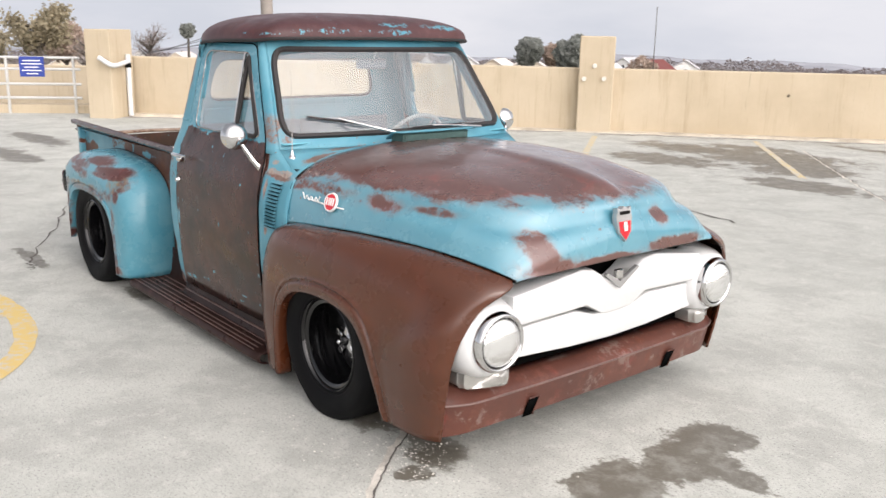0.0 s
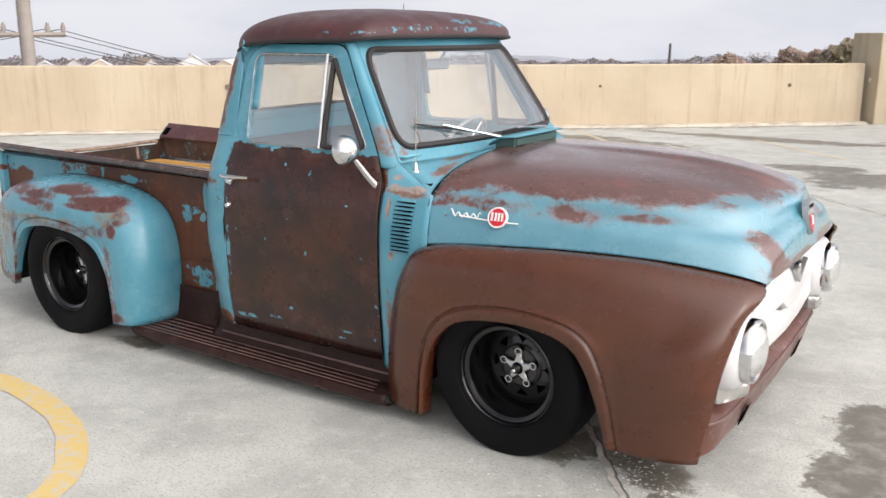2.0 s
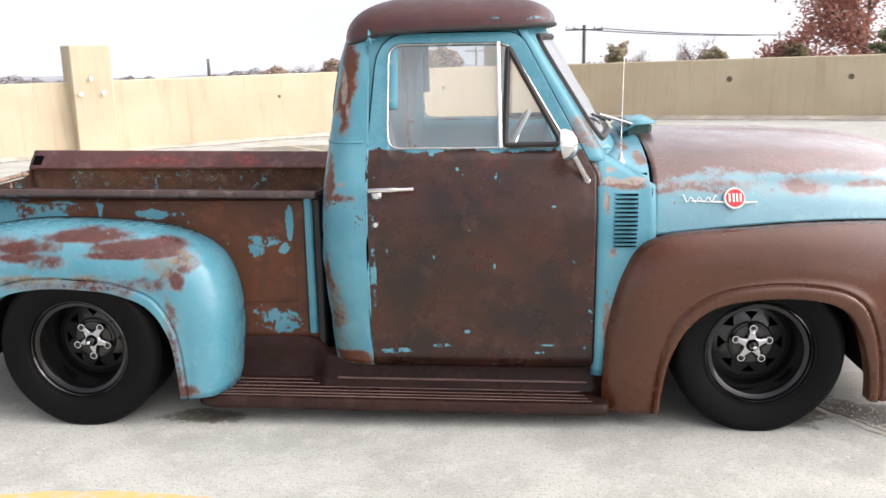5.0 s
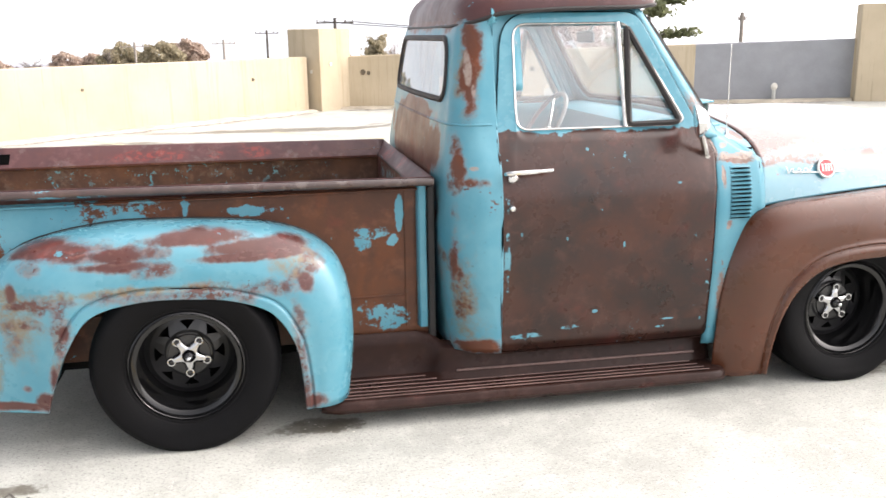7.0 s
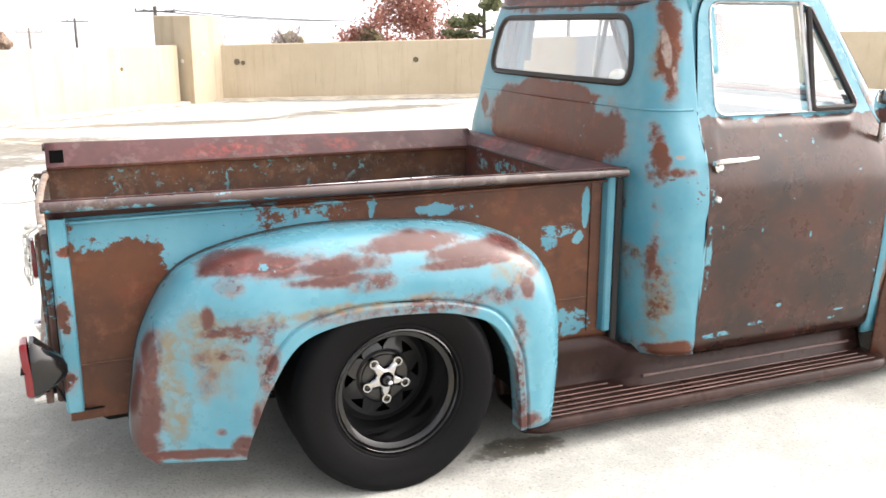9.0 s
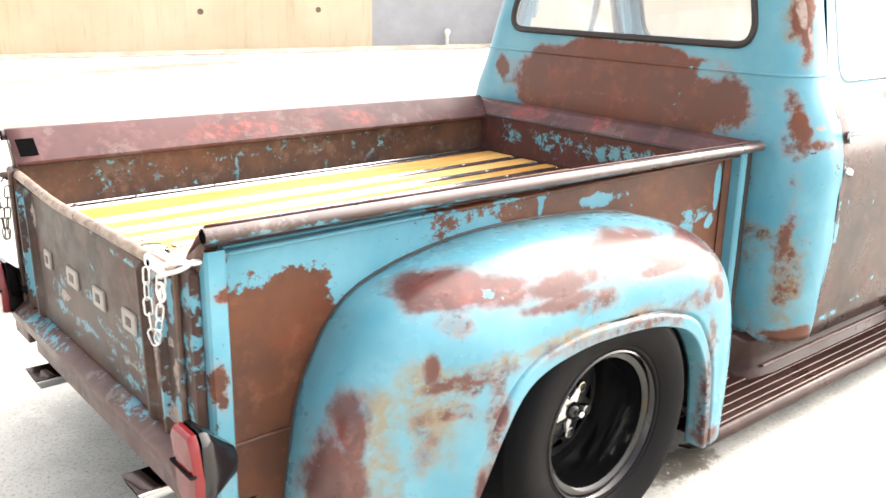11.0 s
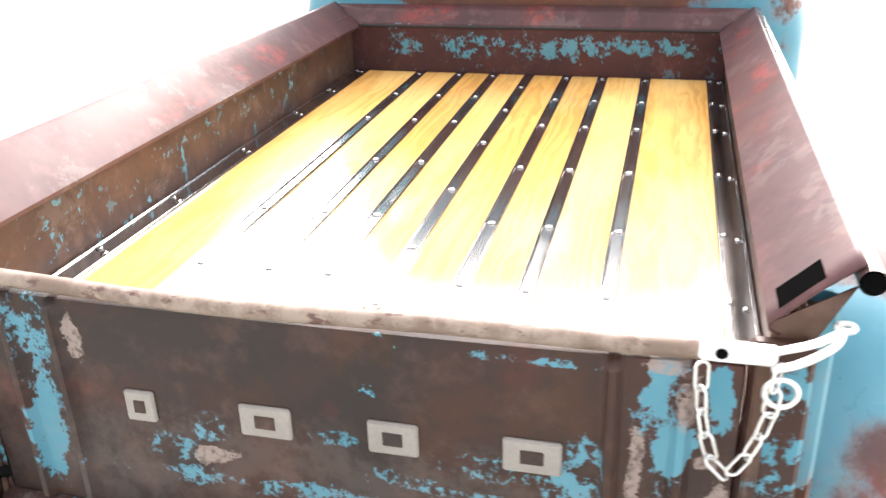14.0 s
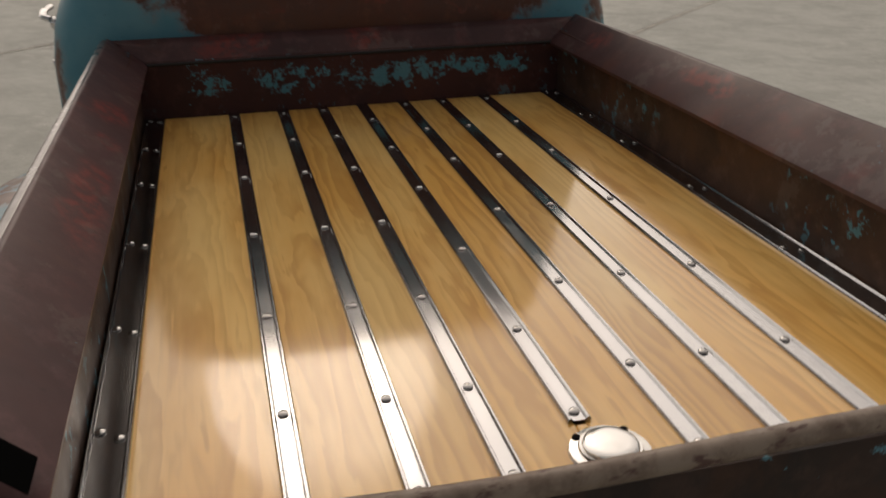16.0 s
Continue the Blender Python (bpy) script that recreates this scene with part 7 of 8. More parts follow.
crack = wander([(-3.6, 0.1), (-2.2, -0.5), (-0.9, -1.1), (-0.5, -1.22)], 40, 0.015, 9)
piece("crack_2", ribbon(crack, 0.012, 0.004, 52, 0.7), M_crack, "fine dark crack in the deck", "crack", kind="structure")


def grit():
    rnd = random.Random(11)
    s = Shape()

    def chip(x, y, r):
        a0 = rnd.uniform(0, 6.28)
        z = deck_z(x, y)
        v = [(x + r * rnd.uniform(0.6, 1.2) * math.cos(a0 + k * 1.257), y + r * rnd.uniform(0.6, 1.2) * math.sin(a0 + k * 1.257), z + 0.0008) for k in range(5)]
        s.add(v + [(x, y, z + r * rnd.uniform(0.4, 0.8))], [(k, (k + 1) % 5, 5) for k in range(5)])
    for k in range(1500):
        t = rnd.uniform(0.18, 0.75)
        p = J1[int(t * 149)]
        chip(p[0] + rnd.gauss(0.09, 0.10), p[1] + rnd.gauss(0.05, 0.10), rnd.uniform(0.002, 0.006))
    for k in range(900):
        chip(rnd.uniform(-3, 6.5), rnd.uniform(-4.5, 2.0), rnd.uniform(0.002, 0.006))
    for cx, cy in ((2.72, -1.08), (3.07, -1.10), (0.47, -0.90), (-0.1, -1.2)):
        for k in range(22):
            chip(cx + rnd.gauss(0, 0.08), cy + rnd.gauss(0, 0.06), rnd.uniform(0.002, 0.006))
    return s


M_grit = plain("pale_grit", (0.62, 0.60, 0.55), 0.9, vary=0.3, scale=60, bump=0)
piece("grit", grit(), M_grit, "pale gravel crumbs scattered on the concrete", "gravel", kind="stuff", smooth=False)

# ---- fittings on the parapets ----
M_hole2 = plain("tie_hole_dark", (0.13, 0.105, 0.075), 1.0, vary=0.3, bump=0)
M_plug = plain("tie_plug", (0.66, 0.64, 0.58), 0.9, vary=0.1)


def stud(name, x, y, z, yaw, r, mat, label):
    s = Shape().lathe([(r * 1.1, 0.0), (r, 0.012), (r * 0.7, 0.014), (0.0, 0.010)], (0, 0, 0), "x", 16)
    ob = piece(name, s, mat, label, "tie hole", "parapet tie holes")
    ob.matrix_world = pose(x, y, z, 0, 0, yaw)


W1, W2, SIDE = -47.6, -117.3, -139.0
for x, y, z, yaw, r, mt in ((0.31, 15.11, 0.65, W1, 0.035, M_hole2), (2.78, 16.51, 0.70, W2, 0.06, M_hole2), (2.90, 16.45, 0.68, W2, 0.045, M_hole2),
                            (6.25, 14.72, 0.76, W2, 0.055, M_hole2), (8.30, 13.66, 0.82, W2, 0.05, M_hole2), (-7.9, 7.85, 0.68, W1, 0.05, M_hole2), (-2.6, 12.45, 0.66, W1, 0.025, M_hole2)):
    stud("tie_hole", x, y, z, yaw, r, mt, "dark round tie hole in the concrete")
for x, y, z, yaw in ((-5.02, 9.89, 1.12, W1), (-5.16, 9.77, 0.88, W1), (-4.88, 10.0, 0.89, W1), (2.03, 16.27, 0.90, -49), (1.60, 16.27, 0.74, SIDE)):
    stud("tie_plug", x, y, z, yaw, 0.038, M_plug, "pale plugged tie hole on a pillar")
st = thing("standpipe", "short grey standpipe with a round cap at the wall", "pipe")
part("pipe", Shape().tube([(10.62, 12.36, 0.05), (10.62, 12.36, 0.36)], 0.035, 12), M_rail, st)
part("pipe_cap", Shape().lathe([(0.0, 0.05), (0.05, 0.04), (0.075, 0.0), (0.0, -0.04)], (10.61, 12.34, 0.40), "y", 18, -1.0), M_plug, st)
dp = thing("white_downpipe", "white angled pipe fixed to the pillar", "pipe")
part("pipe", Shape().tube([(-12.10, 3.96, -0.1), (-12.10, 3.96, 0.5), (-12.10, 3.96, 1.12)], 0.05, 10), M_white, dp)
part("pipe_arm", Shape().tube(bend([(-12.10, 3.96, 0.98), (-11.82, 3.64, 0.92), (-11.72, 3.47, 0.93), (-11.88, 3.30, 1.07)], 16), 0.045, 10), M_white, dp)
part("pipe_collar", Shape().tube([(-12.10, 3.96, 0.86), (-12.10, 3.96, 0.95)], 0.062, 10), M_dark, dp)

# railing with a sign
ra, rb = np.array((-15.4, -0.35)), np.array((-13.15, 3.35))
rl = thing("railing", "pale metal railing with four rails", "railing")
for h in (0.22, 0.50, 0.80, 1.03):
    part("rail", Shape().tube([(*ra, h - 0.02), (*rb, h - 0.02)], 0.028, 8), M_rail, rl)
for t in (0.02, 0.345, 0.67, 0.97):
    p = ra * (1 - t) + rb * t
    part("post", Shape().tube([(*p, -0.12), (*p, 1.02)], 0.03, 8), M_rail, rl)
M_sign = plain("blue_sign", (0.025, 0.05, 0.27), 0.4, vary=0.1)
sg = thing("notice_sign", "small blue notice sign tied to the railing", "sign")
yaw = math.degrees(math.atan2(rb[1] - ra[1], rb[0] - ra[0]))
c = ra * 0.21 + rb * 0.79
sgm = pose(c[0] + 0.03, c[1] - 0.02, 0.83, 0, 0, yaw)
part("sign_plate", Shape().box(-0.24, 0.24, -0.05, -0.035, -0.20, 0.20, 0.004).moved(sgm), M_sign, sg)
for k in range(5):
    w = (0.34, 0.40, 0.28, 0.38, 0.22)[k]
    part("text_bar", Shape().box(-w / 2, w / 2, -0.054, -0.050, 0.11 - k * 0.065, 0.13 - k * 0.065).moved(sgm), M_badge_white, sg)

# ---- beyond the deck ----
def bark(name, col):
    return plain(name, col, 0.95, vary=0.3, scale=3, bump=0.6)


def foliage(name, a, b):
    m, nt, bs, co = start(name)
    r = island_random(nt)
    col = n_mix(nt, r, a, b)
    col = n_mix(nt, n_step(nt, n_noise(nt, co, 0.8, 3), 0.4, 0.7, 0.0, 0.5), col, tuple(c * 0.6 for c in a))
    put(nt, bs.inputs["Base Color"], col)
    bs.inputs["Roughness"].default_value = 0.8
    # thin leaves let light through
    out = [n for n in nt.nodes if n.type == "OUTPUT_MATERIAL"][0]
    lit, mix = nt.nodes.new("ShaderNodeBsdfTranslucent"), nt.nodes.new("ShaderNodeMixShader")
    put(nt, lit.inputs["Color"], col)
    mix.inputs[0].default_value = 0.45
    nt.links.new(bs.outputs[0], mix.inputs[1])
    nt.links.new(lit.outputs[0], mix.inputs[2])
    nt.links.new(mix.outputs[0], out.inputs["Surface"])
    return m


M_bark = bark("bark", (0.10, 0.085, 0.07))
# Apart from the pine, these colours are paled to hold the distance haze.
F_red = foliage("russet_leaves", (0.34, 0.15, 0.12), (0.46, 0.25, 0.20))
F_pine = foliage("pine_needles", (0.13, 0.155, 0.08), (0.22, 0.235, 0.13))
F_dark = foliage("evergreen_haze_tone", (0.26, 0.28, 0.26), (0.36, 0.375, 0.34))
F_olive = foliage("olive_autumn_leaves", (0.33, 0.29, 0.20), (0.47, 0.41, 0.28))
F_tan = foliage("tan_autumn_leaves", (0.44, 0.345, 0.285), (0.56, 0.45, 0.37))
F_twig = foliage("bare_twigs", (0.30, 0.26, 0.245), (0.42, 0.37, 0.34))


def tree(x, y, z0, height, spread, mat, label, leaf=0.3, count=900, seed=1, pine=False, bare=False, full=False, group="trees beyond the parapet"):
    """Tapered trunk, forked limbs and a crown of small separate leaf clumps."""
    rnd = random.Random(seed)
    t = thing("tree", label, "tree", group, place=(x, y, z0))
    wood = Shape()
    lean = rnd.uniform(-0.04, 0.04)
    th = height * 0.95 if pine else 0.82 * height if bare else max(0.55 * height, height - 0.95 * spread)
    trunk = [(lean * th * s, lean * 0.6 * th * s, th * s) for s in np.linspace(0, 1, 7)]
    wood.tube(trunk, np.linspace(0.035 * height ** 0.9, 0.008 * height, 7), 8)
    ends = []
    n = 22 if pine else 34 if bare else 13
    for k in range(n):
        s = rnd.uniform(0.30, 1.0) if pine else rnd.uniform(max(0.4, 1 - 1.3 * spread / th), 1.0)
        base = np.array((lean * th * s, lean * 0.6 * th * s, th * s))
        a = rnd.uniform(0, 6.28)
        if pine:
            ln, up = spread * (1.0 - s * 0.42) * rnd.uniform(0.6, 1.1), 0.10
        else:
            ln, up = spread * rnd.uniform(0.55, 1.0), rnd.uniform(0.25, 1.1)
        if bare:
            s = 1 - rnd.uniform(0, 1.9) * spread / th
            base = np.array((lean * th * s, lean * 0.6 * th * s, th * s))
            up = rnd.uniform(0.5, 1.3)
        d = np.array((math.cos(a), math.sin(a), up))
        tip = base + d / np.linalg.norm(d) * ln
        tip[2] = min(tip[2], height * 0.96)
        mid = (base + tip) / 2 + np.array((0, 0, 0.08 * ln))
        wood.tube(bend([base, mid, tip], 6), np.linspace(0.010 * height, 0.002 * height, 6), 5)
        for q in (0.45, 0.65, 0.85, 1.0):
            ends.append((base * (1 - q) + tip * q + np.array((0, 0, 0.05 * ln)), spread * (0.16 if pine else 0.26 if full else 0.38) * rnd.uniform(0.6, 1.2)))
    part("trunk", wood, M_bark, t)
    crown = Shape()
    for k in range(count):
        c, r = ends[rnd.randrange(len(ends))]
        p = c + np.array([rnd.gauss(0, 0.5), rnd.gauss(0, 0.5), rnd.gauss(0, 0.22 if pine else 0.42)]) * r
        if full and k % 3:
            d = np.array([rnd.gauss(0, 1), rnd.gauss(0, 1), rnd.gauss(0, 1)])
            d /= np.linalg.norm(d)
            lump = 1 + 0.16 * math.sin(5 * d[0] + seed) * math.sin(4 * d[1] + 2 * seed) + 0.10 * math.sin(9 * d[2] + 7 * d[0])
            p = np.array((0, 0, height - 0.88 * spread)) + d * np.array((1, 1, 0.85)) * spread * lump * rnd.uniform(0.55, 1.0) ** 0.4
        if bare:
            out = np.array([rnd.gauss(0, 1), rnd.gauss(0, 1), rnd.gauss(0.35, 0.8)])
            out /= np.linalg.norm(out)
            p = c + out * spread * 0.34 * rnd.random()
            d = out * 0.6 + np.array([rnd.gauss(0, 0.4), rnd.gauss(0, 0.4), 0.45])
            d *= spread * rnd.uniform(0.10, 0.34) / np.linalg.norm(d)
            if p[2] + d[2] > height:
                p[2] -= p[2] + d[2] - height
            w = np.array((rnd.gauss(0, 1), rnd.gauss(0, 1), 0.0)) * spread * 0.011
            crown.add([p - w, p + w, p + d], [(0, 1, 2)])
            continue
        u = np.array([rnd.gauss(0, 1) for _ in range(3)])
        u /= np.linalg.norm(u)
        v = np.cross(u, [rnd.gauss(0, 1) for _ in range(3)])
        v /= np.linalg.norm(v) + 1e-9
        s1, s2 = leaf * rnd.uniform(0.5, 1.1), leaf * rnd.uniform(0.3, 0.8)
        crown.add([p - u * s1, p + v * s2, p + u * s1, p - v * s2], [(0, 1, 2, 3)])
    part("crown", crown, mat, t, smooth=False)
    return t


EYE_C = (3.0, -4.2, 1.6)


def spot(az, r, el=None):
    """A place by bearing and distance, and the height of a sight line of that elevation there."""
    a = radians(az)
    x, y = EYE_C[0] + r * math.cos(a), EYE_C[1] + r * math.sin(a)
    return (x, y) if el is None else (x, y, EYE_C[2] + r * math.tan(radians(el)))


def tree_at(az, r, el, wide, mat, label, eye=None, **kw):
    x, y, top = spot(az, r, el)
    if eye:
        x, y, top = eye[0] + r * math.cos(radians(az)), eye[1] + r * math.sin(radians(az)), eye[2] + r * math.tan(radians(el))
    z0 = land_z(math.hypot(x, y))
    return tree(x, y, z0, top - z0, r * math.tan(radians(wide)), mat, label, **kw)


tree_at(70.6, 75, 5.0, 3.6, F_red, "russet autumn tree with thinning leaves", leaf=0.17, count=7000, seed=2)
tree_at(74.0, 82, 1.9, 2.4, F_red, "russet autumn tree with thinning leaves", leaf=0.22, count=3500, seed=21)
tree_at(67.6, 62, 2.3, 3.6, F_pine, "spreading green pine tree", leaf=0.22, count=6500, seed=3, pine=True)
tree_at(133.3, 120, -0.25, 0.85, F_dark, "round evergreen tree past the parapet, haze in its colour", leaf=0.30, count=5200, seed=4, full=True)
tree_at(130.3, 115, -0.15, 1.25, F_dark, "round evergreen tree past the parapet, haze in its colour", leaf=0.30, count=7000, seed=5, full=True)
tree_at(131.8, 125, -0.60, 0.75, F_tan, "tan autumn tree past the parapet", leaf=0.30, count=2200, seed=6, full=True)
tree_at(126.5, 140, -1.25, 0.85, F_tan, "tan autumn tree past the parapet", leaf=0.30, count=1600, seed=22, full=True)
tree_at(98.6, 130, -0.35, 1.35, F_olive, "olive autumn tree past the parapet", leaf=0.30, count=7000, seed=7, full=True)
tree_at(94.9, 125, -0.20, 1.15, F_tan, "russet-tan autumn tree past the parapet", leaf=0.30, count=6000, seed=8, full=True)
tree_at(96.4, 118, -0.25, 1.20, F_olive, "olive autumn tree past the parapet", leaf=0.30, count=5000, seed=9, full=True)
tree_at(101.6, 140, -0.80, 1.00, F_tan, "tan autumn tree past the parapet", leaf=0.30, count=4000, seed=10, full=True)
tree_at(100.1, 135, -0.90, 0.80, F_tan, "tan autumn tree past the parapet", leaf=0.30, count=2500, seed=29, full=True)
tree_at(103.5, 150, -1.0, 0.9, F_twig, "bare grey winter tree", leaf=0.6, count=700, seed=12, bare=True)
tree_at(105.2, 160, -1.15, 0.9, F_tan, "tan autumn tree past the parapet", leaf=0.4, count=1600, seed=26, full=True)
FRONT = (5.97, -2.9, 1.68)
tree_at(163.8, 42, 1.85, 1.7, F_olive, "thin olive autumn tree", eye=FRONT, leaf=0.11, count=4200, seed=13)
tree_at(167.0, 46, 1.2, 2.0, F_olive, "thin olive autumn tree", eye=FRONT, leaf=0.12, count=4000, seed=14)
tree_at(161.7, 55, 0.35, 1.0, F_twig, "bare grey winter tree", eye=FRONT, leaf=0.35, count=1500, seed=15, bare=True)
tree_at(162.6, 58, 0.05, 1.2, F_tan, "low tan autumn tree", eye=FRONT, leaf=0.16, count=3000, seed=30, full=True)
tree_at(157.8, 70, 0.45, 1.3, F_twig, "bare grey winter tree", eye=FRONT, leaf=0.45, count=2200, seed=16, bare=True)
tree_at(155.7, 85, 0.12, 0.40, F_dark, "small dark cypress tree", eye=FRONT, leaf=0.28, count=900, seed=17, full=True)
tree_at(153.6, 90, -0.45, 0.9, F_twig, "bare grey winter tree", eye=FRONT, leaf=0.45, count=2200, seed=31, bare=True)
tree_at(83.2, 90, -0.25, 1.1, F_twig, "bare grey winter tree", leaf=0.5, count=1800, seed=18, bare=True)
tree_at(78.5, 95, -0.55, 0.75, F_olive, "olive autumn tree past the parapet", leaf=0.34, count=1500, seed=20, full=True)
tree_at(80.2, 60, 0.30, 1.7, F_twig, "bare grey winter tree", leaf=0.45, count=2600, seed=27, bare=True)
tree_at(84.4, 64, 0.05, 0.8, F_olive, "thin olive autumn tree", leaf=0.16, count=1500, seed=28)
tree_at(99.8, 110, 0.0, 0.45, F_twig, "bare grey winter tree", leaf=0.6, count=700, seed=23, bare=True)
tree_at(52.0, 70, 0.6, 1.1, F_tan, "tan autumn tree past the parapet", leaf=0.28, count=1500, seed=24, full=True)
tree_at(74.2, 80, -0.25, 0.8, F_olive, "olive autumn tree past the parapet", leaf=0.3, count=1500, seed=25, full=True)


def woods():
    """Far woods along the skyline."""
    rnd = random.Random(4)
    s = Shape()
    for k in range(60000):
        az = rnd.uniform(60, 175)
        r = rnd.uniform(380, 900)
        x, y = spot(az, r)
        h = 8 + 1.2 * math.sin(az * 0.9) + 1.5 * math.sin(az * 0.31 + 1) + 0.8 * math.sin(az * 5.1)
        z = land_z(math.hypot(x, y)) + max(0.5, h * rnd.random() ** 0.8)
        u = np.array([rnd.gauss(0, 1) for _ in range(3)])
        v = np.cross(u, [rnd.gauss(0, 1) for _ in range(3)])
        u *= rnd.uniform(0.35, 0.75) / np.linalg.norm(u)
        v *= rnd.uniform(0.3, 0.6) / (np.linalg.norm(v) + 1e-9)
        p = np.array((x, y, z))
        s.add([p - u, p + v, p + u, p - v], [(0, 1, 2, 3)])
    return s


# Skyline haze is mixed into the colour of the woods.
F_far = foliage("far_woods", (0.195, 0.17, 0.17), (0.27, 0.235, 0.23))
piece("far_woods", woods(), F_far, "brown winter woods on the skyline, haze in the colour", "woods", kind="stuff", smooth=False)
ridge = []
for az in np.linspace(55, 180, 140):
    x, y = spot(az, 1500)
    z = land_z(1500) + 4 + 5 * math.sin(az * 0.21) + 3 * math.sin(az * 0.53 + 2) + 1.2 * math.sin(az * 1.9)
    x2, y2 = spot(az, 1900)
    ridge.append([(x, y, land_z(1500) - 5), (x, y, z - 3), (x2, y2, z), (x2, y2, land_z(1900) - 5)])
# The ridge is coloured blue-grey to stand for aerial haze.
M_ridge = plain("ridge_haze_tone", (0.30, 0.31, 0.34), 1.0, vary=0.15, scale=0.05, bump=0)
piece("far_ridge", Shape().grid(ridge), M_ridge, "low ridge on the horizon, haze in its blue-grey colour", "hill", kind="structure")

# houses
H_walls = [plain("white_siding", (0.80, 0.79, 0.77), 0.7), plain("cream_siding", (0.68, 0.60, 0.48), 0.7), plain("grey_siding", (0.55, 0.56, 0.57), 0.7)]
H_roofs = [plain("grey_shingle", (0.52, 0.52, 0.53), 0.9, scale=2), plain("brown_shingle", (0.30, 0.24, 0.20), 0.9, scale=2), plain("dark_red_shingle", (0.17, 0.055, 0.05), 0.9, scale=2), plain("pale_shingle", (0.64, 0.60, 0.56), 0.9, scale=2)]
M_pane = plain("dark_window", (0.04, 0.05, 0.06), 0.15, vary=0.2, bump=0)


def house(wall, roof, length, deep, eaves, ridge_h, label):
    h = thing("house", label, "house", "houses beyond the parapet")
    L, D = length / 2, deep / 2
    w = Shape().box(-L, L, -D, D, -6, eaves)
    w.add([(-L, -D, eaves), (-L, D, eaves), (-L, 0, ridge_h), (L, -D, eaves), (L, D, eaves), (L, 0, ridge_h)], [(0, 1, 2), (3, 5, 4)])
    part("wall", w, wall, h, smooth=False)
    r = Shape()
    k = 0.5 * (ridge_h - eaves) / D
    r.grid([[(-L - 0.5, -D - 0.5, eaves - k), (L + 0.5, -D - 0.5, eaves - k)], [(-L - 0.5, 0, ridge_h + 0.1), (L + 0.5, 0, ridge_h + 0.1)], [(-L - 0.5, D + 0.5, eaves - k), (L + 0.5, D + 0.5, eaves - k)]])
    rf = part("roof", r, roof, h, thick=0.2, smooth=False)
    part("chimney", Shape().box(L * 0.3, L * 0.3 + 0.45, 0.5, 0.95, eaves, ridge_h + 0.3, 0.02), H_roofs[1], rf)
    for x in np.linspace(-L * 0.7, L * 0.7, 4):
        wn = part("window", Shape().box(x - 0.6, x + 0.6, -D - 0.05, -D + 0.02, eaves - 1.9, eaves - 0.5, 0.02), H_walls[0], h)
        part("pane", Shape().box(x - 0.5, x + 0.5, -D - 0.07, -D - 0.04, eaves - 1.8, eaves - 0.6, 0.01), M_pane, wn)
    wn = part("window", Shape().box(-L - 0.05, -L + 0.02, -0.6, 0.6, eaves - 1.6, eaves - 0.3, 0.02), H_walls[0], h)
    part("pane", Shape().box(-L - 0.07, -L - 0.04, -0.5, 0.5, eaves - 1.5, eaves - 0.4, 0.01), M_pane, wn)
    return h


kinds = [house(H_walls[0], H_roofs[0], 11, 8, 3.0, 5.4, "white gabled house with pale grey roof"), house(H_walls[1], H_roofs[3], 13, 8, 2.8, 5.0, "cream house with pale shingle roof"),
         house(H_walls[0], H_roofs[2], 12, 9, 3.0, 5.6, "white house with dark red roof"), house(H_walls[2], H_roofs[1], 10, 7, 3.2, 5.8, "grey house with brown roof")]
rnd = random.Random(7)
first = [True] * 4
for az, r, el, kind in ((158.5, 75, -1.25, 0), (155.5, 95, -1.35, 1), (152.6, 80, -1.5, 0), (149.5, 110, -1.35, 3), (146.5, 90, -1.45, 0), (143.5, 100, -1.4, 1), (141.0, 120, -1.35, 3), (138.2, 95, -1.15, 0),
                        (136.0, 105, -1.45, 1), (134.0, 90, -1.25, 1), (131.5, 105, -1.35, 3), (129.3, 85, -1.6, 0), (126.6, 100, -1.3, 2), (124.6, 115, -1.25, 0), (161.5, 85, -1.5, 1), (145.0, 140, -1.35, 3), (128.0, 140, -1.2, 0)):
    x, y, top = spot(az, r * 2.6, el - 0.15)
    z = top - (5.4, 5.0, 5.6, 5.8)[kind]
    m = pose(x, y, z, 0, 0, az - 90 + rnd.choice((90, 75, 110, 60)))
    if first[kind]:
        kinds[kind].matrix_world, first[kind] = m, False
    else:
        copy_thing(kinds[kind], m)

# poles, mast, cables
M_pole = plain("weathered_pole", (0.30, 0.27, 0.24), 0.9, vary=0.2, scale=6)
M_pole_dark = plain("dark_pole", (0.10, 0.09, 0.08), 0.9, vary=0.2, scale=6)
M_wire = plain("black_cable", (0.03, 0.03, 0.03), 0.6, vary=0.1, bump=0)


def utility_pole(az, r, el, arm, rad, label, mat, drop=0.5):
    x, y, top = spot(az, r, el)
    p = thing("utility_pole", label, "utility pole", "poles beyond the parapet", place=(x, y, land_z(math.hypot(x, y))))
    h = top - p.location.z
    part("pole", Shape().tube([(0, 0, 0), (0, 0, h * 0.5), (0, 0, h)], [rad * 1.25, rad * 1.1, rad], 10), mat, p)
    a = radians(az + 90)
    c, s = math.cos(a), math.sin(a)
    for k, d in enumerate((drop,)):
        part("cross_arm", Shape().tube([(-arm * c, -arm * s, h - d), (arm * c, arm * s, h - d)], rad * 0.45, 6), mat, p)
        for q in (-0.95, -0.55, 0.55, 0.95):
            part("insulator", Shape().lathe([(rad * 0.35, 0.0), (rad * 0.4, rad * 0.6), (rad * 0.2, rad * 1.4), (0.0, rad * 1.5)], (arm * c * q, arm * s * q, h - d + rad * 0.4), "z", 8), mat, p)
    return p


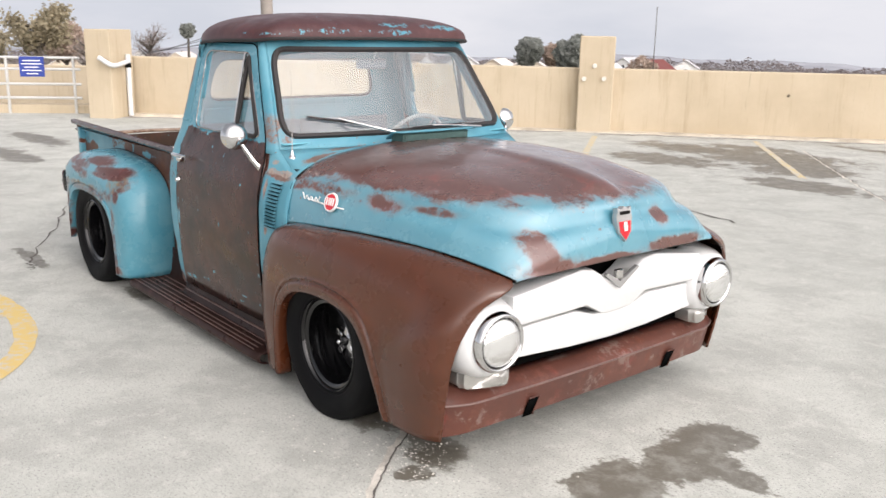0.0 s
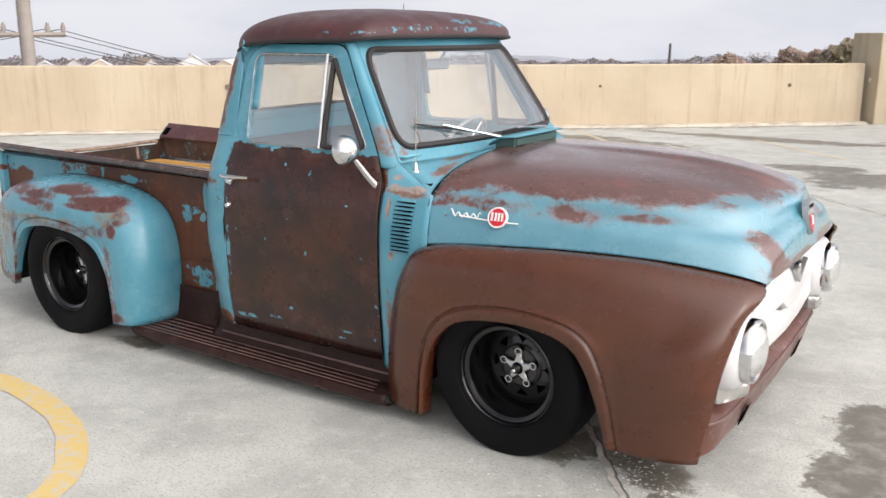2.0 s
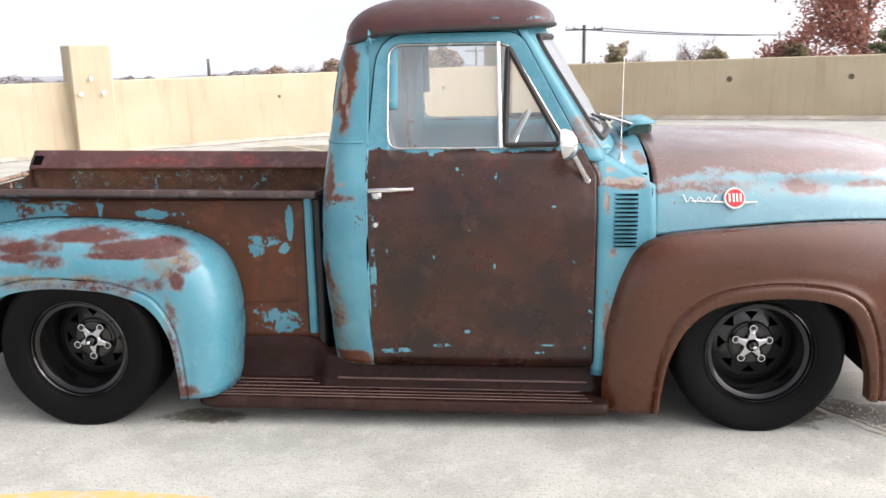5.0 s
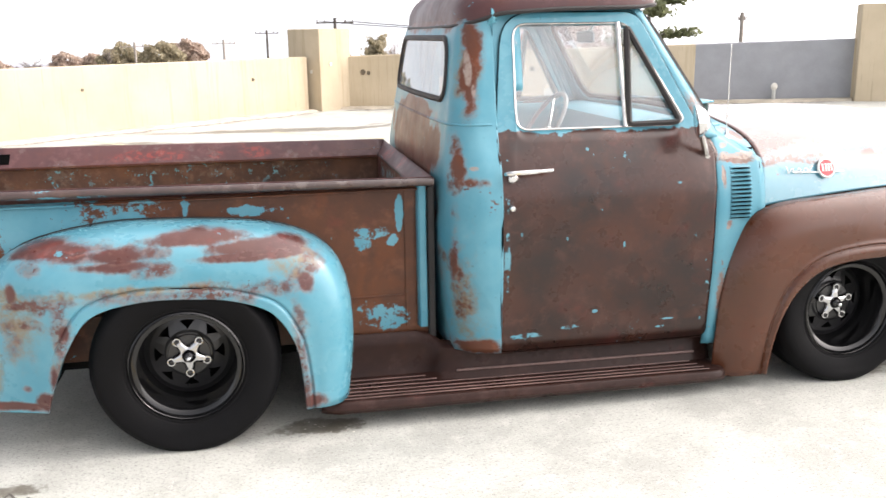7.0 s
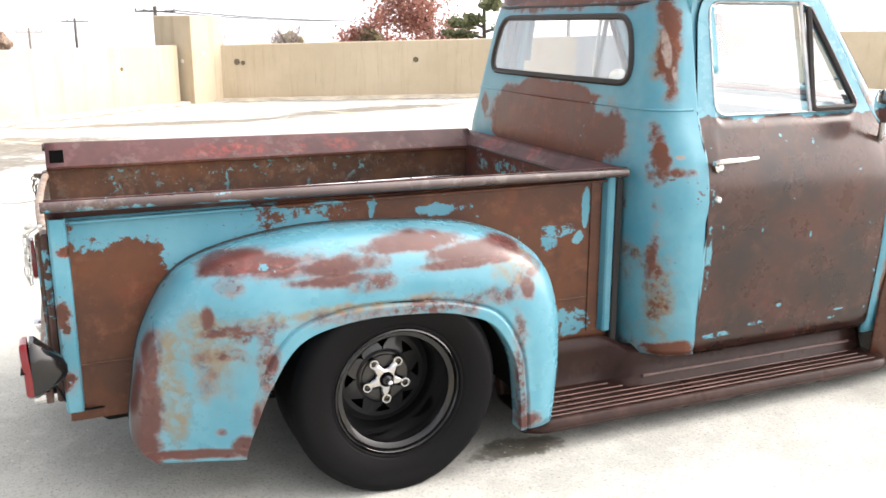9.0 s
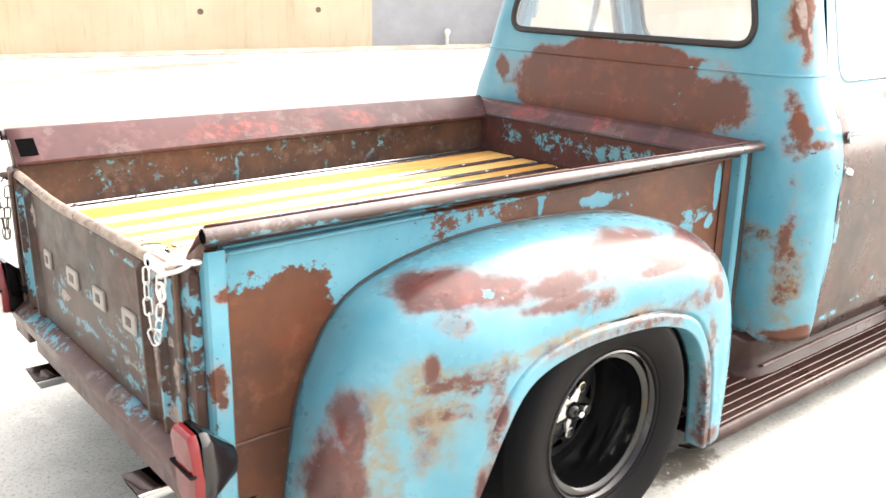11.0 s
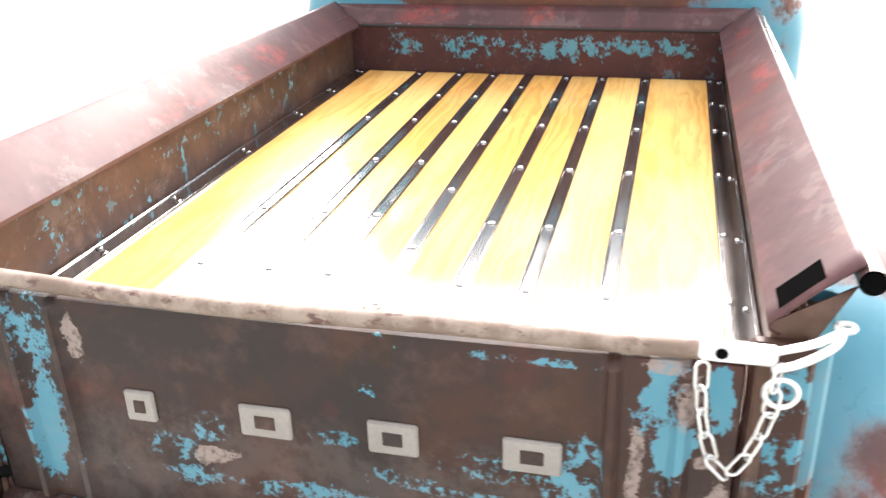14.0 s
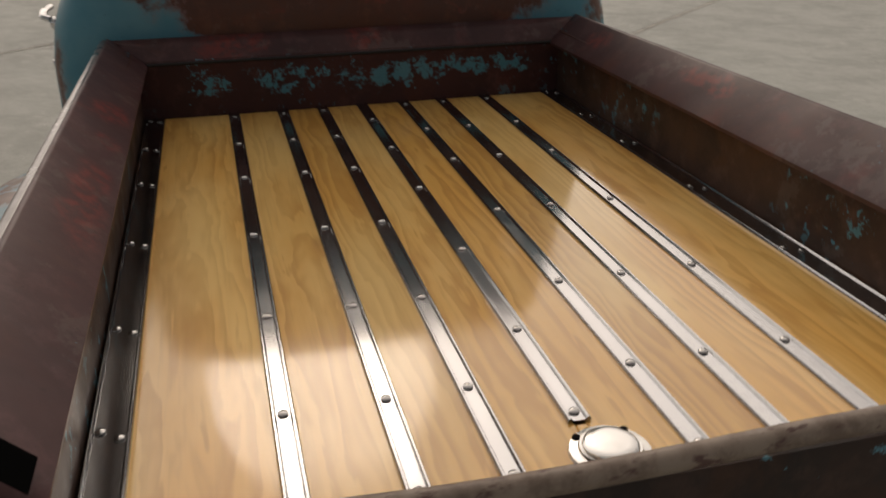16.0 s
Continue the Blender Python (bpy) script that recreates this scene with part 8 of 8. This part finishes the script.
def pole_from(ex, ey, az, r):
    """Bearing and distance from another standpoint, as seen from EYE_C."""
    x, y = ex + r * math.cos(radians(az)) - EYE_C[0], ey + r * math.sin(radians(az)) - EYE_C[1]
    return math.degrees(math.atan2(y, x)), math.hypot(x, y)


naz, nr = pole_from(5.97, -2.9, 151.0, 27)
utility_pole(naz, nr, 3.2, 0.95, 0.17, "thick pale utility pole close to the parapet", M_pole, 1.42)
utility_pole(86.3, 100, 1.0, 2.0, 0.18, "dark utility pole with cross arm", M_pole_dark)
utility_pole(89.9, 160, 0.33, 2.0, 0.20, "dark utility pole with cross arm", M_pole_dark)
utility_pole(98.1, 110, -0.28, 1.6, 0.14, "pale utility pole with cross arm", M_pole)
utility_pole(92.9, 115, -0.2, 1.4, 0.14, "pale utility pole with cross arm", M_pole)
utility_pole(62.0, 70, 0.95, 0.3, 0.14, "plain grey lamp post top", M_pole)
mx, my, mtop = spot(124.4, 66, 1.78)
ms = thing("radio_mast", "thin lattice radio mast", "mast", place=(mx, my, land_z(math.hypot(mx, my))))
mh = mtop - ms.location.z
part("mast_pole", Shape().tube([(0, 0, 0), (0, 0, mh)], [0.055, 0.022], 6), M_pole_dark, ms)
part("mast_arm", Shape().tube([(-0.3, 0, mh * 0.55), (0.3, 0.1, mh * 0.55)], 0.04, 5), M_pole_dark, ms)
fx, fy, ftop = spot(109.0, 420, -0.6)
ms2 = thing("radio_mast", "distant dark tower on the skyline", "mast", place=(fx, fy, land_z(math.hypot(fx, fy))))
part("mast_pole", Shape().tube([(0, 0, 0), (0, 0, ftop - ms2.location.z)], [0.9, 0.5], 6), M_pole_dark, ms2)
nx, ny = spot(naz, nr)
nz = 1.62
cb = thing("overhead_cables", "sagging black overhead cables", "cable")
for k, off in enumerate((-0.8, -0.4, 0.5, 0.85)):
    c, s = math.cos(radians(naz + 90)), math.sin(radians(naz + 90))
    a = np.array((nx + off * c, ny + off * s, nz + 0.1))
    for tgt in ((np.array((-30 + off, 48, -2.6 - 0.2 * k)), 1.2), (np.array((-64.5 + off * 0.3, 22.8, -0.35 - 0.12 * k)), 0.5)):
        b = tgt[0]
        t = np.linspace(0, 1, 24)[:, None]
        P = a * (1 - t) + b * t
        P[:, 2] -= tgt[1] * 4 * (t * (1 - t))[:, 0] * 0.5
        part("cable", Shape().tube(P, 0.011, 5), M_wire, cb)
e1, e2 = spot(86.3, 100, 0.75), spot(70, 95, 0.25)
cb2 = thing("overhead_cables", "sagging black overhead cables", "cable")
for off in (-1.7, -1.0, 1.0, 1.7):
    t = np.linspace(0, 1, 20)[:, None]
    P = (np.array(e1) + (off, 0, 0.1)) * (1 - t) + (np.array(e2) + (off, 0, 0)) * t
    P[:, 2] -= 2.0 * (t * (1 - t))[:, 0]
    part("cable", Shape().tube(P, 0.025, 5), M_wire, cb2)
